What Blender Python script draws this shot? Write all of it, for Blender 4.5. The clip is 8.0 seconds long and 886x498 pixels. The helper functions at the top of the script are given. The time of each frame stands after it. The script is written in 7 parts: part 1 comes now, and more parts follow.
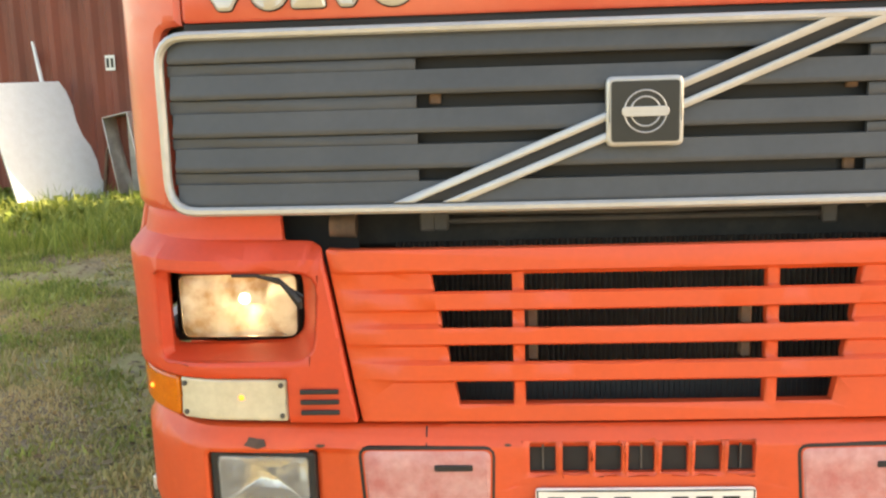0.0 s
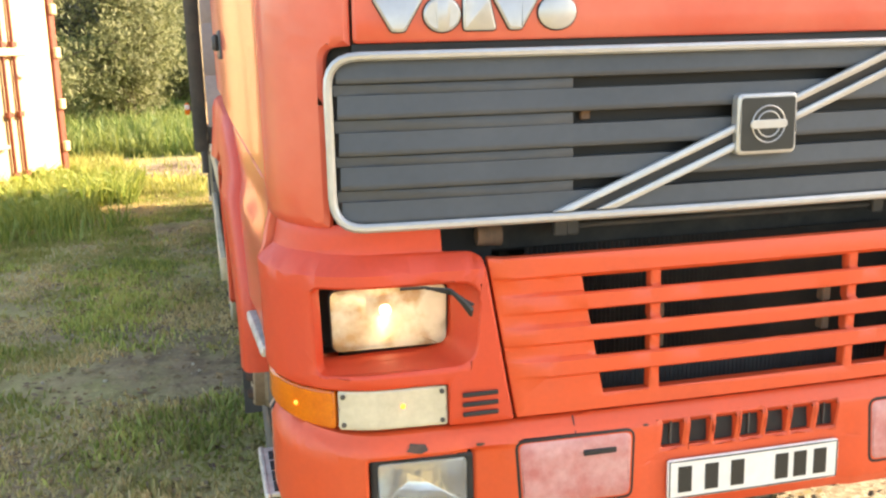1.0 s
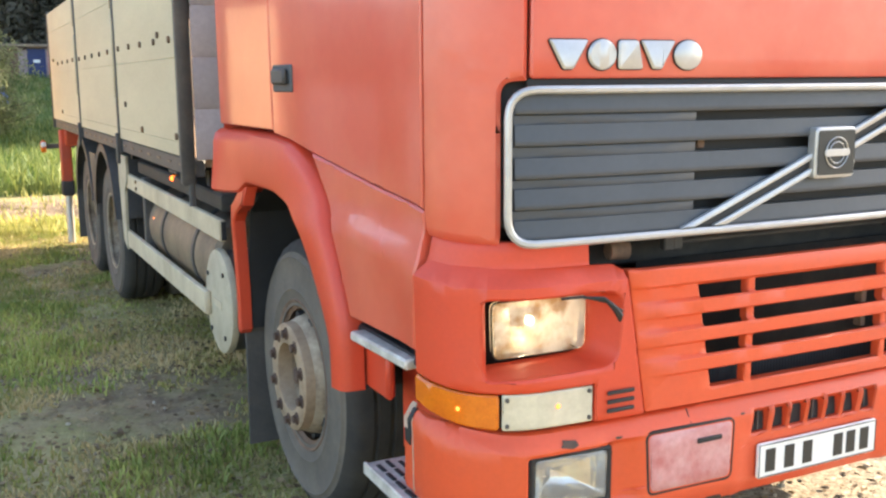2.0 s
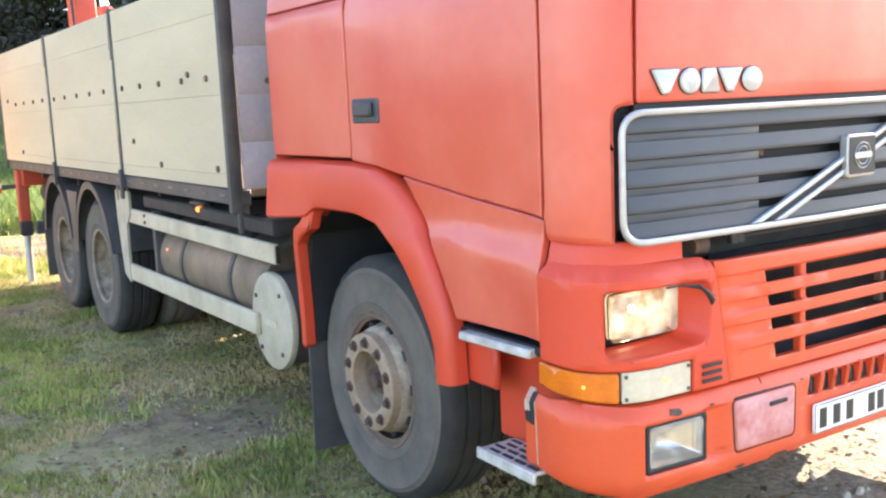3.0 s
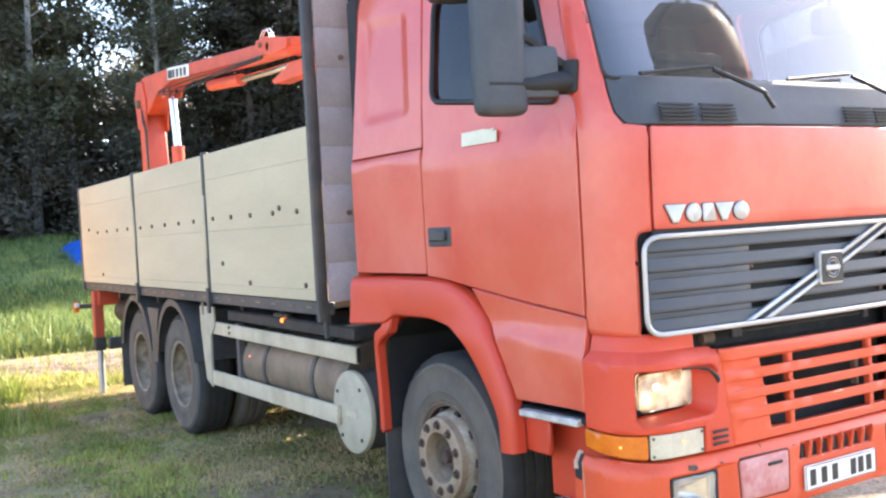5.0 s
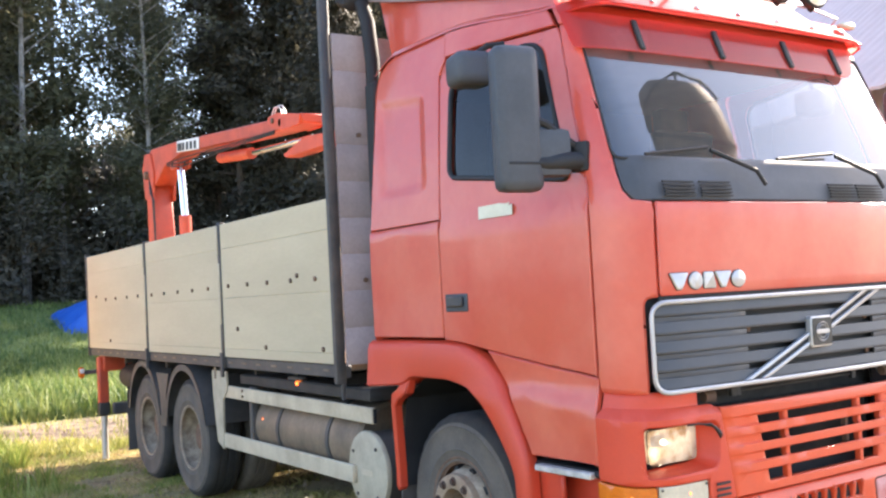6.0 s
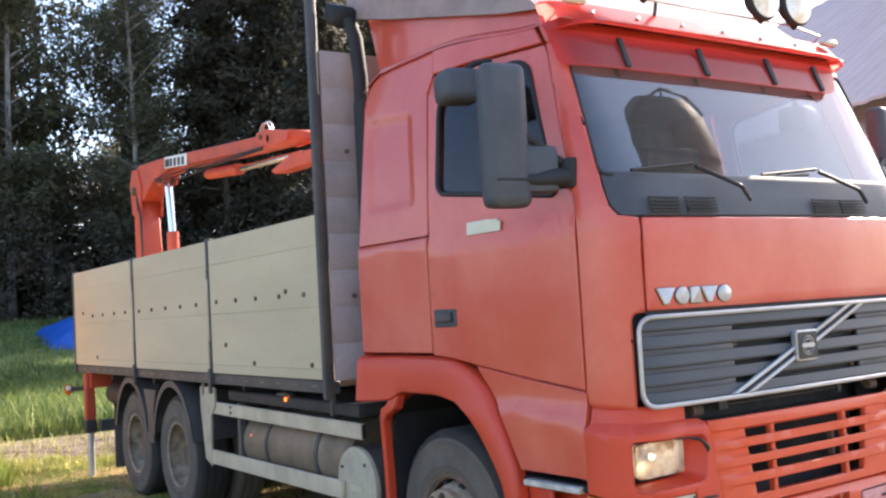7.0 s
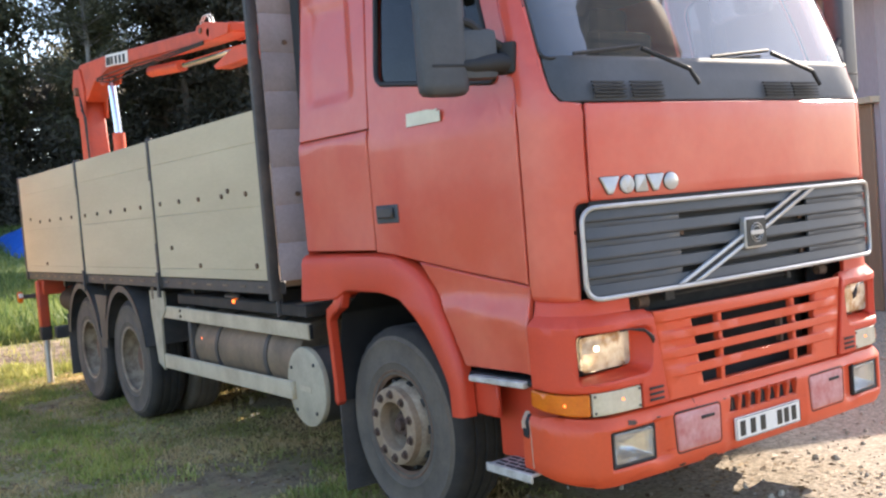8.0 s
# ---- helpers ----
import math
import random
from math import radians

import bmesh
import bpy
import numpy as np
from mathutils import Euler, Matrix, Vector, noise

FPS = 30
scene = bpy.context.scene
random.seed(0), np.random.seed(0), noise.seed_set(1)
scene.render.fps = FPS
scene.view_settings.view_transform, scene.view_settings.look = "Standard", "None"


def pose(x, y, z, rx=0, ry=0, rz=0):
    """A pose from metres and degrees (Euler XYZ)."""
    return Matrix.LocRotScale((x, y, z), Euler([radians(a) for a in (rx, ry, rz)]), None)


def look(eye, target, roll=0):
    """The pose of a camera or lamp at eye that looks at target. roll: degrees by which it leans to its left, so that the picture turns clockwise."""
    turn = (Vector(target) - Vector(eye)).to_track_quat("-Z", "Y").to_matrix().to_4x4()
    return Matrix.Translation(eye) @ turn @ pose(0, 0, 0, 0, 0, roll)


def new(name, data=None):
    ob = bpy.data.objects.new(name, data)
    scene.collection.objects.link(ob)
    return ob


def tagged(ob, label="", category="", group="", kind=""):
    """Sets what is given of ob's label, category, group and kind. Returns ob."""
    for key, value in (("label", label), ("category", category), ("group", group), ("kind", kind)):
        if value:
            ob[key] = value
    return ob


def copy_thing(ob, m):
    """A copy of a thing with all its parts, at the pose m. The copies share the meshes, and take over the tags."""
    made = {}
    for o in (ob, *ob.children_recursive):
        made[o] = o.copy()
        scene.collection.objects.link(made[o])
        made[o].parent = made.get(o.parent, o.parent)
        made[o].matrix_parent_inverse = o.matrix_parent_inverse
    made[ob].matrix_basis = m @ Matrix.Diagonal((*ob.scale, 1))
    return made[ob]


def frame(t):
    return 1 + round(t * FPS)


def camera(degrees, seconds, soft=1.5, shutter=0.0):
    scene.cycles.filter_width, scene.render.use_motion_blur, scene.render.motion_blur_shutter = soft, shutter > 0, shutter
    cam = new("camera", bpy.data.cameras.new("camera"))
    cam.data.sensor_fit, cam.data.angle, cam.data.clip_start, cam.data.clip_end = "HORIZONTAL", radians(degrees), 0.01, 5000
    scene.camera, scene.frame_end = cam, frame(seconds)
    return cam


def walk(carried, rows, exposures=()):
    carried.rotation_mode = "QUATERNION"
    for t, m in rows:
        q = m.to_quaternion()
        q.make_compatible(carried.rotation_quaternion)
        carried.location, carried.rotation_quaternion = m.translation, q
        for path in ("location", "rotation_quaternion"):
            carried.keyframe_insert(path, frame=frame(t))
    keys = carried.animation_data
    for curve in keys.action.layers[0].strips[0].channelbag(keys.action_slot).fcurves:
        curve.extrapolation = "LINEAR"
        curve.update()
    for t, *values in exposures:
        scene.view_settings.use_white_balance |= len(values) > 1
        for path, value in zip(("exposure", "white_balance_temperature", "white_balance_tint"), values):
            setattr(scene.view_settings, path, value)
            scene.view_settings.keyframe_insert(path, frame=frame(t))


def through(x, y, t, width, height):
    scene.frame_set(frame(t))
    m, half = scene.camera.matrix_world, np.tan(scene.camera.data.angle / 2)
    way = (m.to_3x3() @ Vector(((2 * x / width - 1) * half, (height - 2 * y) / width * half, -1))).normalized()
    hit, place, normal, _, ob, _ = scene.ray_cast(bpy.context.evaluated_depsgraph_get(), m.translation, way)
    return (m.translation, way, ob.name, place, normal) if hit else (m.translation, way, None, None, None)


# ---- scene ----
cam = camera(48.8, 8.0, soft=2.3)
PATH = [
    (0, (-0.315, -2.038, 1.517), (-0.425, -0.074, 1.156), -1.8),
    (0.5, (-0.793, -2.014, 1.572), (-0.618, -0.063, 1.17), -1.1),
    (1, (-1.301, -2.067, 1.627), (-0.84, -0.165, 1.214), -1.5),
    (1.5, (-1.78, -2.022, 1.598), (-1.113, -0.177, 1.208), -1.6),
    (2, (-2.226, -1.97, 1.622), (-1.344, -0.207, 1.286), -0.4),
    (2.2, (-2.416, -1.98, 1.631), (-1.547, -0.21, 1.29), -2.0),
    (3.3, (-3.164, -1.999, 1.665), (-2.053, -0.36, 1.381), -2.5),
    (3.5, (-3.292, -2.081, 1.671), (-2.209, -0.426, 1.377), -2.6),
    (4, (-3.499, -2.325, 1.652), (-2.409, -0.661, 1.448), -2.3),
    (4.5, (-3.611, -2.55, 1.688), (-2.524, -0.879, 1.526), -2.5),
    (4.7, (-3.607, -2.597, 1.691), (-2.54, -0.909, 1.577), -2.8),
    (6, (-3.967, -2.852, 1.692), (-2.867, -1.184, 1.782), -3.1),
    (6.5, (-3.995, -2.87, 1.695), (-2.866, -1.225, 1.826), -2.8),
    (7, (-3.986, -2.87, 1.695), (-2.864, -1.219, 1.814), -3.3),
    (7.5, (-3.992, -2.852, 1.697), (-2.828, -1.226, 1.722), -3.7),
    (8, (-3.783, -2.813, 1.672), (-2.622, -1.188, 1.578), -4.7),
]
EXPOSURES = [(0, 2.15, 8700, 10), (0.5, 2.15, 8600, 10), (1.0, 2.3, 7700, 10), (1.5, 2.25, 7200, 10), (2.2, 2.25, 6600, 11), (3.5, 2.72, 6100, 15), (4.5, 2.5, 6000, 16), (6.0, 2.2, 6200, 17), (6.5, 1.9, 6200, 18), (7.0, 1.68, 6100, 17), (7.5, 1.6, 6100, 16), (8.0, 1.72, 6200, 15)]
walk(cam, [(t, look(eye, target, roll)) for t, eye, target, roll in PATH], EXPOSURES)

# World and sun: a low, warm sun over the far side of the truck, a little behind it.
SUN_AZ = radians(13.0)  # from +x towards +y
SUN_EL = radians(29.0)
world = bpy.data.worlds.new("sky")
scene.world = world
world.use_nodes = True
wn = world.node_tree.nodes
sky = wn.new("ShaderNodeTexSky")
sky.sky_type = "NISHITA"
sky.sun_disc = False
sky.sun_elevation = SUN_EL
sky.sun_rotation = radians(90.0) - SUN_AZ
sky.dust_density = 2.0
wn["Background"].inputs["Strength"].default_value = 0.15
world.node_tree.links.new(sky.outputs["Color"], wn["Background"].inputs["Color"])
sun_data = bpy.data.lights.new("sun", "SUN")
sun_data.energy = 4.2
sun_data.angle = radians(0.6)
sun_data.color = (1.0, 0.86, 0.66)
sun = new("sun", sun_data)
sun.matrix_world = look(
    (30 * math.cos(SUN_AZ) * math.cos(SUN_EL), 30 * math.sin(SUN_AZ) * math.cos(SUN_EL), 30 * math.sin(SUN_EL)), (0, 0, 0)
)


# ---- materials ----
def material(name, color, rough=0.6, metal=0.0, second=None, scale=3.0, mix=0.5, fine=0.06, fine_scale=60.0,
             bump=0.15, bump_scale=80.0, bump_size=0.002, rough_var=0.1, coat=0.0, stretch=(1, 1, 1), random_amount=0.0, emit=None, emit_strength=0.0):
    """A surface with patches of a second colour, fine grain and a light relief, all at real size."""
    m = bpy.data.materials.new(name)
    m.use_nodes = True
    nt = m.node_tree
    n, l = nt.nodes, nt.links
    b = n["Principled BSDF"]
    co = n.new("ShaderNodeTexCoord")
    mp = n.new("ShaderNodeMapping")
    mp.inputs["Scale"].default_value = stretch
    l.new(co.outputs["Object"], mp.inputs["Vector"])
    big = n.new("ShaderNodeTexNoise")
    big.inputs["Scale"].default_value = scale
    big.inputs["Detail"].default_value = 6.0
    big.inputs["Roughness"].default_value = 0.62
    l.new(mp.outputs["Vector"], big.inputs["Vector"])
    ramp = n.new("ShaderNodeMapRange")
    ramp.inputs["From Min"].default_value = 0.38
    ramp.inputs["From Max"].default_value = 0.68
    ramp.inputs["To Max"].default_value = mix
    l.new(big.outputs["Fac"], ramp.inputs["Value"])
    mx = n.new("ShaderNodeMix")
    mx.data_type = "RGBA"
    mx.inputs["A"].default_value = (*color, 1)
    mx.inputs["B"].default_value = (*(second or color), 1)
    l.new(ramp.outputs["Result"], mx.inputs["Factor"])
    grain = n.new("ShaderNodeTexNoise")
    grain.inputs["Scale"].default_value = fine_scale
    grain.inputs["Detail"].default_value = 4.0
    l.new(mp.outputs["Vector"], grain.inputs["Vector"])
    hsv = n.new("ShaderNodeHueSaturation")
    gr = n.new("ShaderNodeMapRange")
    gr.inputs["To Min"].default_value = 1.0 - 2.5 * fine
    gr.inputs["To Max"].default_value = 1.0 + 2.5 * fine
    l.new(grain.outputs["Fac"], gr.inputs["Value"])
    val = gr.outputs["Result"]
    if random_amount:
        info = n.new("ShaderNodeObjectInfo")
        rr = n.new("ShaderNodeMapRange")
        rr.inputs["To Min"].default_value = 1 - random_amount
        rr.inputs["To Max"].default_value = 1 + random_amount
        l.new(info.outputs["Random"], rr.inputs["Value"])
        mul = n.new("ShaderNodeMath")
        mul.operation = "MULTIPLY"
        l.new(val, mul.inputs[0])
        l.new(rr.outputs["Result"], mul.inputs[1])
        val = mul.outputs[0]
    l.new(val, hsv.inputs["Value"])
    l.new(mx.outputs["Result"], hsv.inputs["Color"])
    l.new(hsv.outputs["Color"], b.inputs["Base Color"])
    rv = n.new("ShaderNodeMapRange")
    rv.inputs["To Min"].default_value = max(0.02, rough - rough_var)
    rv.inputs["To Max"].default_value = min(1.0, rough + rough_var)
    l.new(big.outputs["Fac"], rv.inputs["Value"])
    l.new(rv.outputs["Result"], b.inputs["Roughness"])
    b.inputs["Metallic"].default_value = metal
    b.inputs["Coat Weight"].default_value = coat
    b.inputs["Coat Roughness"].default_value = 0.12
    if bump:
        bn = n.new("ShaderNodeTexNoise")
        bn.inputs["Scale"].default_value = bump_scale
        bn.inputs["Detail"].default_value = 4.0
        l.new(mp.outputs["Vector"], bn.inputs["Vector"])
        bp = n.new("ShaderNodeBump")
        bp.inputs["Strength"].default_value = bump
        bp.inputs["Distance"].default_value = bump_size
        l.new(bn.outputs["Fac"], bp.inputs["Height"])
        l.new(bp.outputs["Normal"], b.inputs["Normal"])
    if emit:
        b.inputs["Emission Color"].default_value = (*emit, 1)
        b.inputs["Emission Strength"].default_value = emit_strength
    return m


def thin_glass(name, color, bump=0.0, bump_scale=100.0, ior=1.5, pale_film=0.0):
    """A window pane: clear film with the gloss of glass."""
    m = bpy.data.materials.new(name)
    m.use_nodes = True
    n, l = m.node_tree.nodes, m.node_tree.links
    out = n["Material Output"]
    n.remove(n["Principled BSDF"])
    tr = n.new("ShaderNodeBsdfTransparent")
    tr.inputs["Color"].default_value = (*color, 1)
    gl = n.new("ShaderNodeBsdfGlossy")
    gl.inputs["Roughness"].default_value = 0.02
    fr = n.new("ShaderNodeFresnel")
    fr.inputs["IOR"].default_value = ior
    if bump:
        co = n.new("ShaderNodeTexCoord")
        wv = n.new("ShaderNodeTexWave")
        wv.inputs["Scale"].default_value = bump_scale / 6.283
        l.new(co.outputs["Object"], wv.inputs["Vector"])
        bp = n.new("ShaderNodeBump")
        bp.inputs["Strength"].default_value = bump
        bp.inputs["Distance"].default_value = 0.004
        l.new(wv.outputs["Fac"], bp.inputs["Height"])
        l.new(bp.outputs["Normal"], gl.inputs["Normal"])
        l.new(bp.outputs["Normal"], fr.inputs["Normal"])
    mx = n.new("ShaderNodeMixShader")
    l.new(fr.outputs["Fac"], mx.inputs["Fac"])
    clear = tr
    # An even pale layer mixed into the clear glass to brighten it.
    if pale_film:
        df = n.new("ShaderNodeBsdfDiffuse")
        df.inputs["Color"].default_value = (0.6, 0.58, 0.54, 1)
        clear = n.new("ShaderNodeMixShader")
        clear.inputs["Fac"].default_value = pale_film
        l.new(tr.outputs["BSDF"], clear.inputs[1])
        l.new(df.outputs["BSDF"], clear.inputs[2])
    l.new(clear.outputs[0], mx.inputs[1])
    l.new(gl.outputs["BSDF"], mx.inputs[2])
    l.new(mx.outputs["Shader"], out.inputs["Surface"])
    return m


# Paler patches: chalky fading plus soft reflections put into the colour.
RED = material("faded_red_paint", (0.58, 0.066, 0.032), 0.40, second=(0.68, 0.16, 0.095), scale=1.3, mix=0.8, fine=0.02, fine_scale=25, bump=0.03, bump_scale=30, rough_var=0.14, coat=0.5)
RED_PLASTIC = material("red_bumper_plastic", (0.62, 0.058, 0.02), 0.45, second=(0.55, 0.06, 0.03), scale=2.5, mix=0.8, fine=0.03, fine_scale=90, bump=0.05, bump_scale=220, bump_size=0.001)
ORANGE = material("orange_red_plastic", (0.68, 0.086, 0.026), 0.42, second=(0.60, 0.085, 0.036), scale=3.0, mix=0.7, fine=0.03, fine_scale=70, bump=0.05, bump_scale=200, bump_size=0.001)
CRANE_RED = material("crane_orange_paint", (0.58, 0.075, 0.025), 0.5, second=(0.30, 0.06, 0.035), scale=4, mix=0.6, fine=0.05)
GRILLE = material("grey_grille_plastic", (0.048, 0.054, 0.063), 0.5, second=(0.075, 0.082, 0.092), scale=2.5, mix=0.7, fine=0.05, bump=0.06, bump_scale=200, bump_size=0.001)
COWL = material("grey_cowl_plastic", (0.05, 0.055, 0.062), 0.6, second=(0.085, 0.09, 0.1), scale=3, mix=0.8, fine=0.05)
BLACK = material("black_rubber", (0.012, 0.012, 0.013), 0.65, second=(0.03, 0.03, 0.03), scale=6, mix=0.6, fine=0.05)
DARK = material("dark_oily_steel", (0.02, 0.019, 0.018), 0.7, second=(0.06, 0.05, 0.042), scale=8, mix=0.8, fine=0.1, bump=0.3, bump_scale=60)
TYRE = material("worn_tyre_rubber", (0.098, 0.082, 0.066), 0.9, second=(0.2, 0.162, 0.12), scale=4, mix=0.6, fine=0.07, bump=0.3, bump_scale=70)
# Tread rubber darker than the sidewalls: wheel-arch shade put into its colour.
TREAD = material("shaded_tread_rubber", (0.026, 0.024, 0.022), 0.92, second=(0.06, 0.05, 0.04), scale=5, mix=0.7, fine=0.08, bump=0.3, bump_scale=60)
FLAP = material("dusty_rubber_flap", (0.07, 0.062, 0.056), 0.85, second=(0.13, 0.11, 0.09), scale=3, mix=0.8, fine=0.08, bump=0.2)
SILVER = material("silver_trim", (0.5, 0.5, 0.49), 0.38, metal=0.5, second=(0.38, 0.37, 0.36), scale=12, mix=0.5, fine=0.03, bump=0.03)
STEP_ALU = material("scuffed_pale_aluminium", (0.66, 0.62, 0.56), 0.5, metal=0.25, second=(0.36, 0.32, 0.27), scale=16, mix=0.7, fine=0.1, bump=0.2)
PRIMER = material("bare_beige_primer", (0.55, 0.38, 0.27), 0.7, second=(0.4, 0.24, 0.16), scale=30, mix=0.7, fine=0.08, bump=0.1)
CHROME = material("polished_rod", (0.8, 0.8, 0.8), 0.12, metal=1.0, bump=0)
ALU = material("worn_aluminium", (0.62, 0.6, 0.57), 0.45, metal=0.7, second=(0.4, 0.37, 0.33), scale=9, mix=0.7, fine=0.06)
RIM = material("dirty_silver_rim", (0.42, 0.335, 0.23), 0.65, metal=0.1, second=(0.15, 0.095, 0.06), scale=10, mix=0.95, fine=0.1, bump=0.2)
RUST = material("rusty_hub_steel", (0.12, 0.075, 0.05), 0.8, second=(0.23, 0.13, 0.08), scale=14, mix=0.9, fine=0.12, bump=0.4)
BOARD = material("grey_white_bed_board", (0.57, 0.475, 0.31), 0.6, second=(0.45, 0.36, 0.23), scale=1.6, mix=0.6, fine=0.03, fine_scale=40, bump=0.1, bump_scale=50, stretch=(1, 0.35, 1.6), random_amount=0.03)
HEADBOARD = material("weathered_headboard_plank", (0.39, 0.31, 0.295), 0.75, second=(0.27, 0.22, 0.21), scale=2, mix=0.9, fine=0.06, bump=0.2, random_amount=0.08)
STEEL = material("painted_dark_steel", (0.055, 0.053, 0.052), 0.6, second=(0.12, 0.10, 0.085), scale=5, mix=0.8, fine=0.08)
GUARD = material("white_side_rail", (0.58, 0.49, 0.345), 0.55, second=(0.38, 0.30, 0.20), scale=4, mix=0.8, fine=0.05)
CAP = material("dusty_white_cap", (0.47, 0.405, 0.29), 0.65, second=(0.33, 0.275, 0.19), scale=6, mix=0.8, fine=0.05)
TANK = material("mud_stained_tank", (0.26, 0.19, 0.125), 0.6, metal=0.2, second=(0.12, 0.09, 0.065), scale=4, mix=0.9, fine=0.08)
PINK = material("sun_bleached_pink_cover", (0.58, 0.30, 0.28), 0.65, second=(0.45, 0.11, 0.10), scale=14, mix=0.8, fine=0.06, bump=0.2)
WHITE = material("white_enamel", (0.78, 0.77, 0.73), 0.4, second=(0.68, 0.66, 0.6), scale=10, mix=0.5, fine=0.02)
INK = material("black_ink", (0.02, 0.022, 0.02), 0.5, bump=0)
STICKER = material("cream_paper_sticker", (0.72, 0.68, 0.52), 0.7, second=(0.6, 0.55, 0.4), scale=30, mix=0.6)
AMBER = material("amber_lens", (0.72, 0.17, 0.008), 0.18, second=(0.58, 0.11, 0.006), scale=14, mix=0.8, fine=0.08, fine_scale=160, bump=0.4, bump_scale=180, coat=0.4)
CLEAR = material("milky_lens", (0.62, 0.56, 0.42), 0.2, second=(0.5, 0.44, 0.32), scale=18, mix=0.7, fine=0.05, bump=0.25, bump_scale=150, coat=0.4)
REFLECTOR = material("lamp_reflector", (0.85, 0.82, 0.74), 0.3, metal=0.25, second=(0.62, 0.40, 0.18), scale=14, mix=0.8, bump=0.2, bump_scale=25, bump_size=0.01)
FOG_MIRROR = material("fog_lamp_reflector", (0.85, 0.85, 0.84), 0.12, metal=1.0, second=(0.6, 0.52, 0.4), scale=16, mix=0.6, bump=0.3, bump_scale=18, bump_size=0.01)
GLOW = material("lit_headlamp_filament", (1, 0.9, 0.7), 0.4, emit=(1.0, 0.83, 0.52), emit_strength=8.5, bump=0)
GLOW_AMBER = material("lit_marker_bulb", (1, 0.4, 0.1), 0.4, emit=(1.0, 0.13, 0.01), emit_strength=1.2, bump=0)
# The windscreen's pale layer puts some of the sky's reflection into its colour.
PANE = thin_glass("window_pane", (0.78, 0.84, 0.84), ior=2.2, pale_film=0.1)
SIDE_PANE = thin_glass("side_window_pane", (0.42, 0.45, 0.46), ior=1.5)


def stained_lens():
    """Old headlamp glass: clear in places, chalky white and brown in others, lit through from behind."""
    m = bpy.data.materials.new("stained_headlamp_glass")
    m.use_nodes = True
    n, l = m.node_tree.nodes, m.node_tree.links
    out = n["Material Output"]
    n.remove(n["Principled BSDF"])
    co = n.new("ShaderNodeTexCoord")

    def blotch(scale, lo, hi, a, b):
        t = n.new("ShaderNodeTexNoise")
        t.inputs["Scale"].default_value = scale
        t.inputs["Detail"].default_value = 5.0
        l.new(co.outputs["Object"], t.inputs["Vector"])
        r = n.new("ShaderNodeMapRange")
        r.inputs["From Min"].default_value, r.inputs["From Max"].default_value = lo, hi
        r.inputs["To Min"].default_value, r.inputs["To Max"].default_value = a, b
        l.new(t.outputs["Fac"], r.inputs["Value"])
        return r.outputs["Result"]

    stain = n.new("ShaderNodeMix")
    stain.data_type = "RGBA"
    stain.inputs["A"].default_value = (0.86, 0.84, 0.78, 1)
    stain.inputs["B"].default_value = (0.42, 0.25, 0.12, 1)
    l.new(blotch(15, 0.43, 0.62, 0.0, 0.95), stain.inputs["Factor"])
    shaders = []
    for kind in ("ShaderNodeBsdfTranslucent", "ShaderNodeBsdfDiffuse"):
        x = n.new(kind)
        l.new(stain.outputs["Result"], x.inputs["Color"])
        shaders.append(x)

    def mix(f, a, b):
        x = n.new("ShaderNodeMixShader")
        if isinstance(f, float):
            x.inputs["Fac"].default_value = f
        else:
            l.new(f, x.inputs["Fac"])
        l.new(a, x.inputs[1])
        l.new(b, x.inputs[2])
        return x.outputs[0]

    clear = n.new("ShaderNodeBsdfTransparent")
    gloss = n.new("ShaderNodeBsdfGlossy")
    gloss.inputs["Roughness"].default_value = 0.08
    milky = mix(0.4, shaders[0].outputs[0], shaders[1].outputs[0])
    body = mix(blotch(9, 0.35, 0.65, 0.55, 0.9), clear.outputs[0], milky)
    fr = n.new("ShaderNodeFresnel")
    fr.inputs["IOR"].default_value = 1.5
    l.new(mix(fr.outputs["Fac"], body, gloss.outputs[0]), out.inputs["Surface"])
    return m


VISOR_RED = material("red_visor_plastic", (0.66, 0.07, 0.06), 0.25, second=(0.72, 0.11, 0.09), scale=3, bump=0.02, coat=0.6)
def translucent(m, colour, amount):
    """Lets light through a plastic."""
    n, l = m.node_tree.nodes, m.node_tree.links
    out, b = n["Material Output"], n["Principled BSDF"]
    tl = n.new("ShaderNodeBsdfTranslucent")
    tl.inputs["Color"].default_value = (*colour, 1)
    mx = n.new("ShaderNodeMixShader")
    mx.inputs["Fac"].default_value = amount
    l.new(b.outputs["BSDF"], mx.inputs[1])
    l.new(tl.outputs["BSDF"], mx.inputs[2])
    l.new(mx.outputs["Shader"], out.inputs["Surface"])


translucent(VISOR_RED, (0.95, 0.27, 0.22), 0.7)
HEAD_GLASS = stained_lens()
DOOR_RED = material("red_door_patch", (0.45, 0.09, 0.05), 0.6, second=(0.4, 0.1, 0.06), scale=5, mix=0.7, fine=0.05)
TARP_DARK = material("dark_blue_paint", (0.02, 0.03, 0.1), 0.6, second=(0.03, 0.05, 0.14), scale=5, mix=0.6)
FOG_GLASS = thin_glass("fog_lamp_glass", (0.95, 0.95, 0.93), 0.25, 160.0, pale_film=0.3)
NUT_RING = material("pale_nut_ring", (0.35, 0.25, 0.16), 0.65, second=(0.20, 0.12, 0.07), scale=12, mix=0.6, fine=0.08, bump=0.2)
NUT = material("dark_rusty_nut", (0.07, 0.042, 0.03), 0.8, second=(0.13, 0.075, 0.05), scale=20, mix=0.8, fine=0.1, bump=0.3)
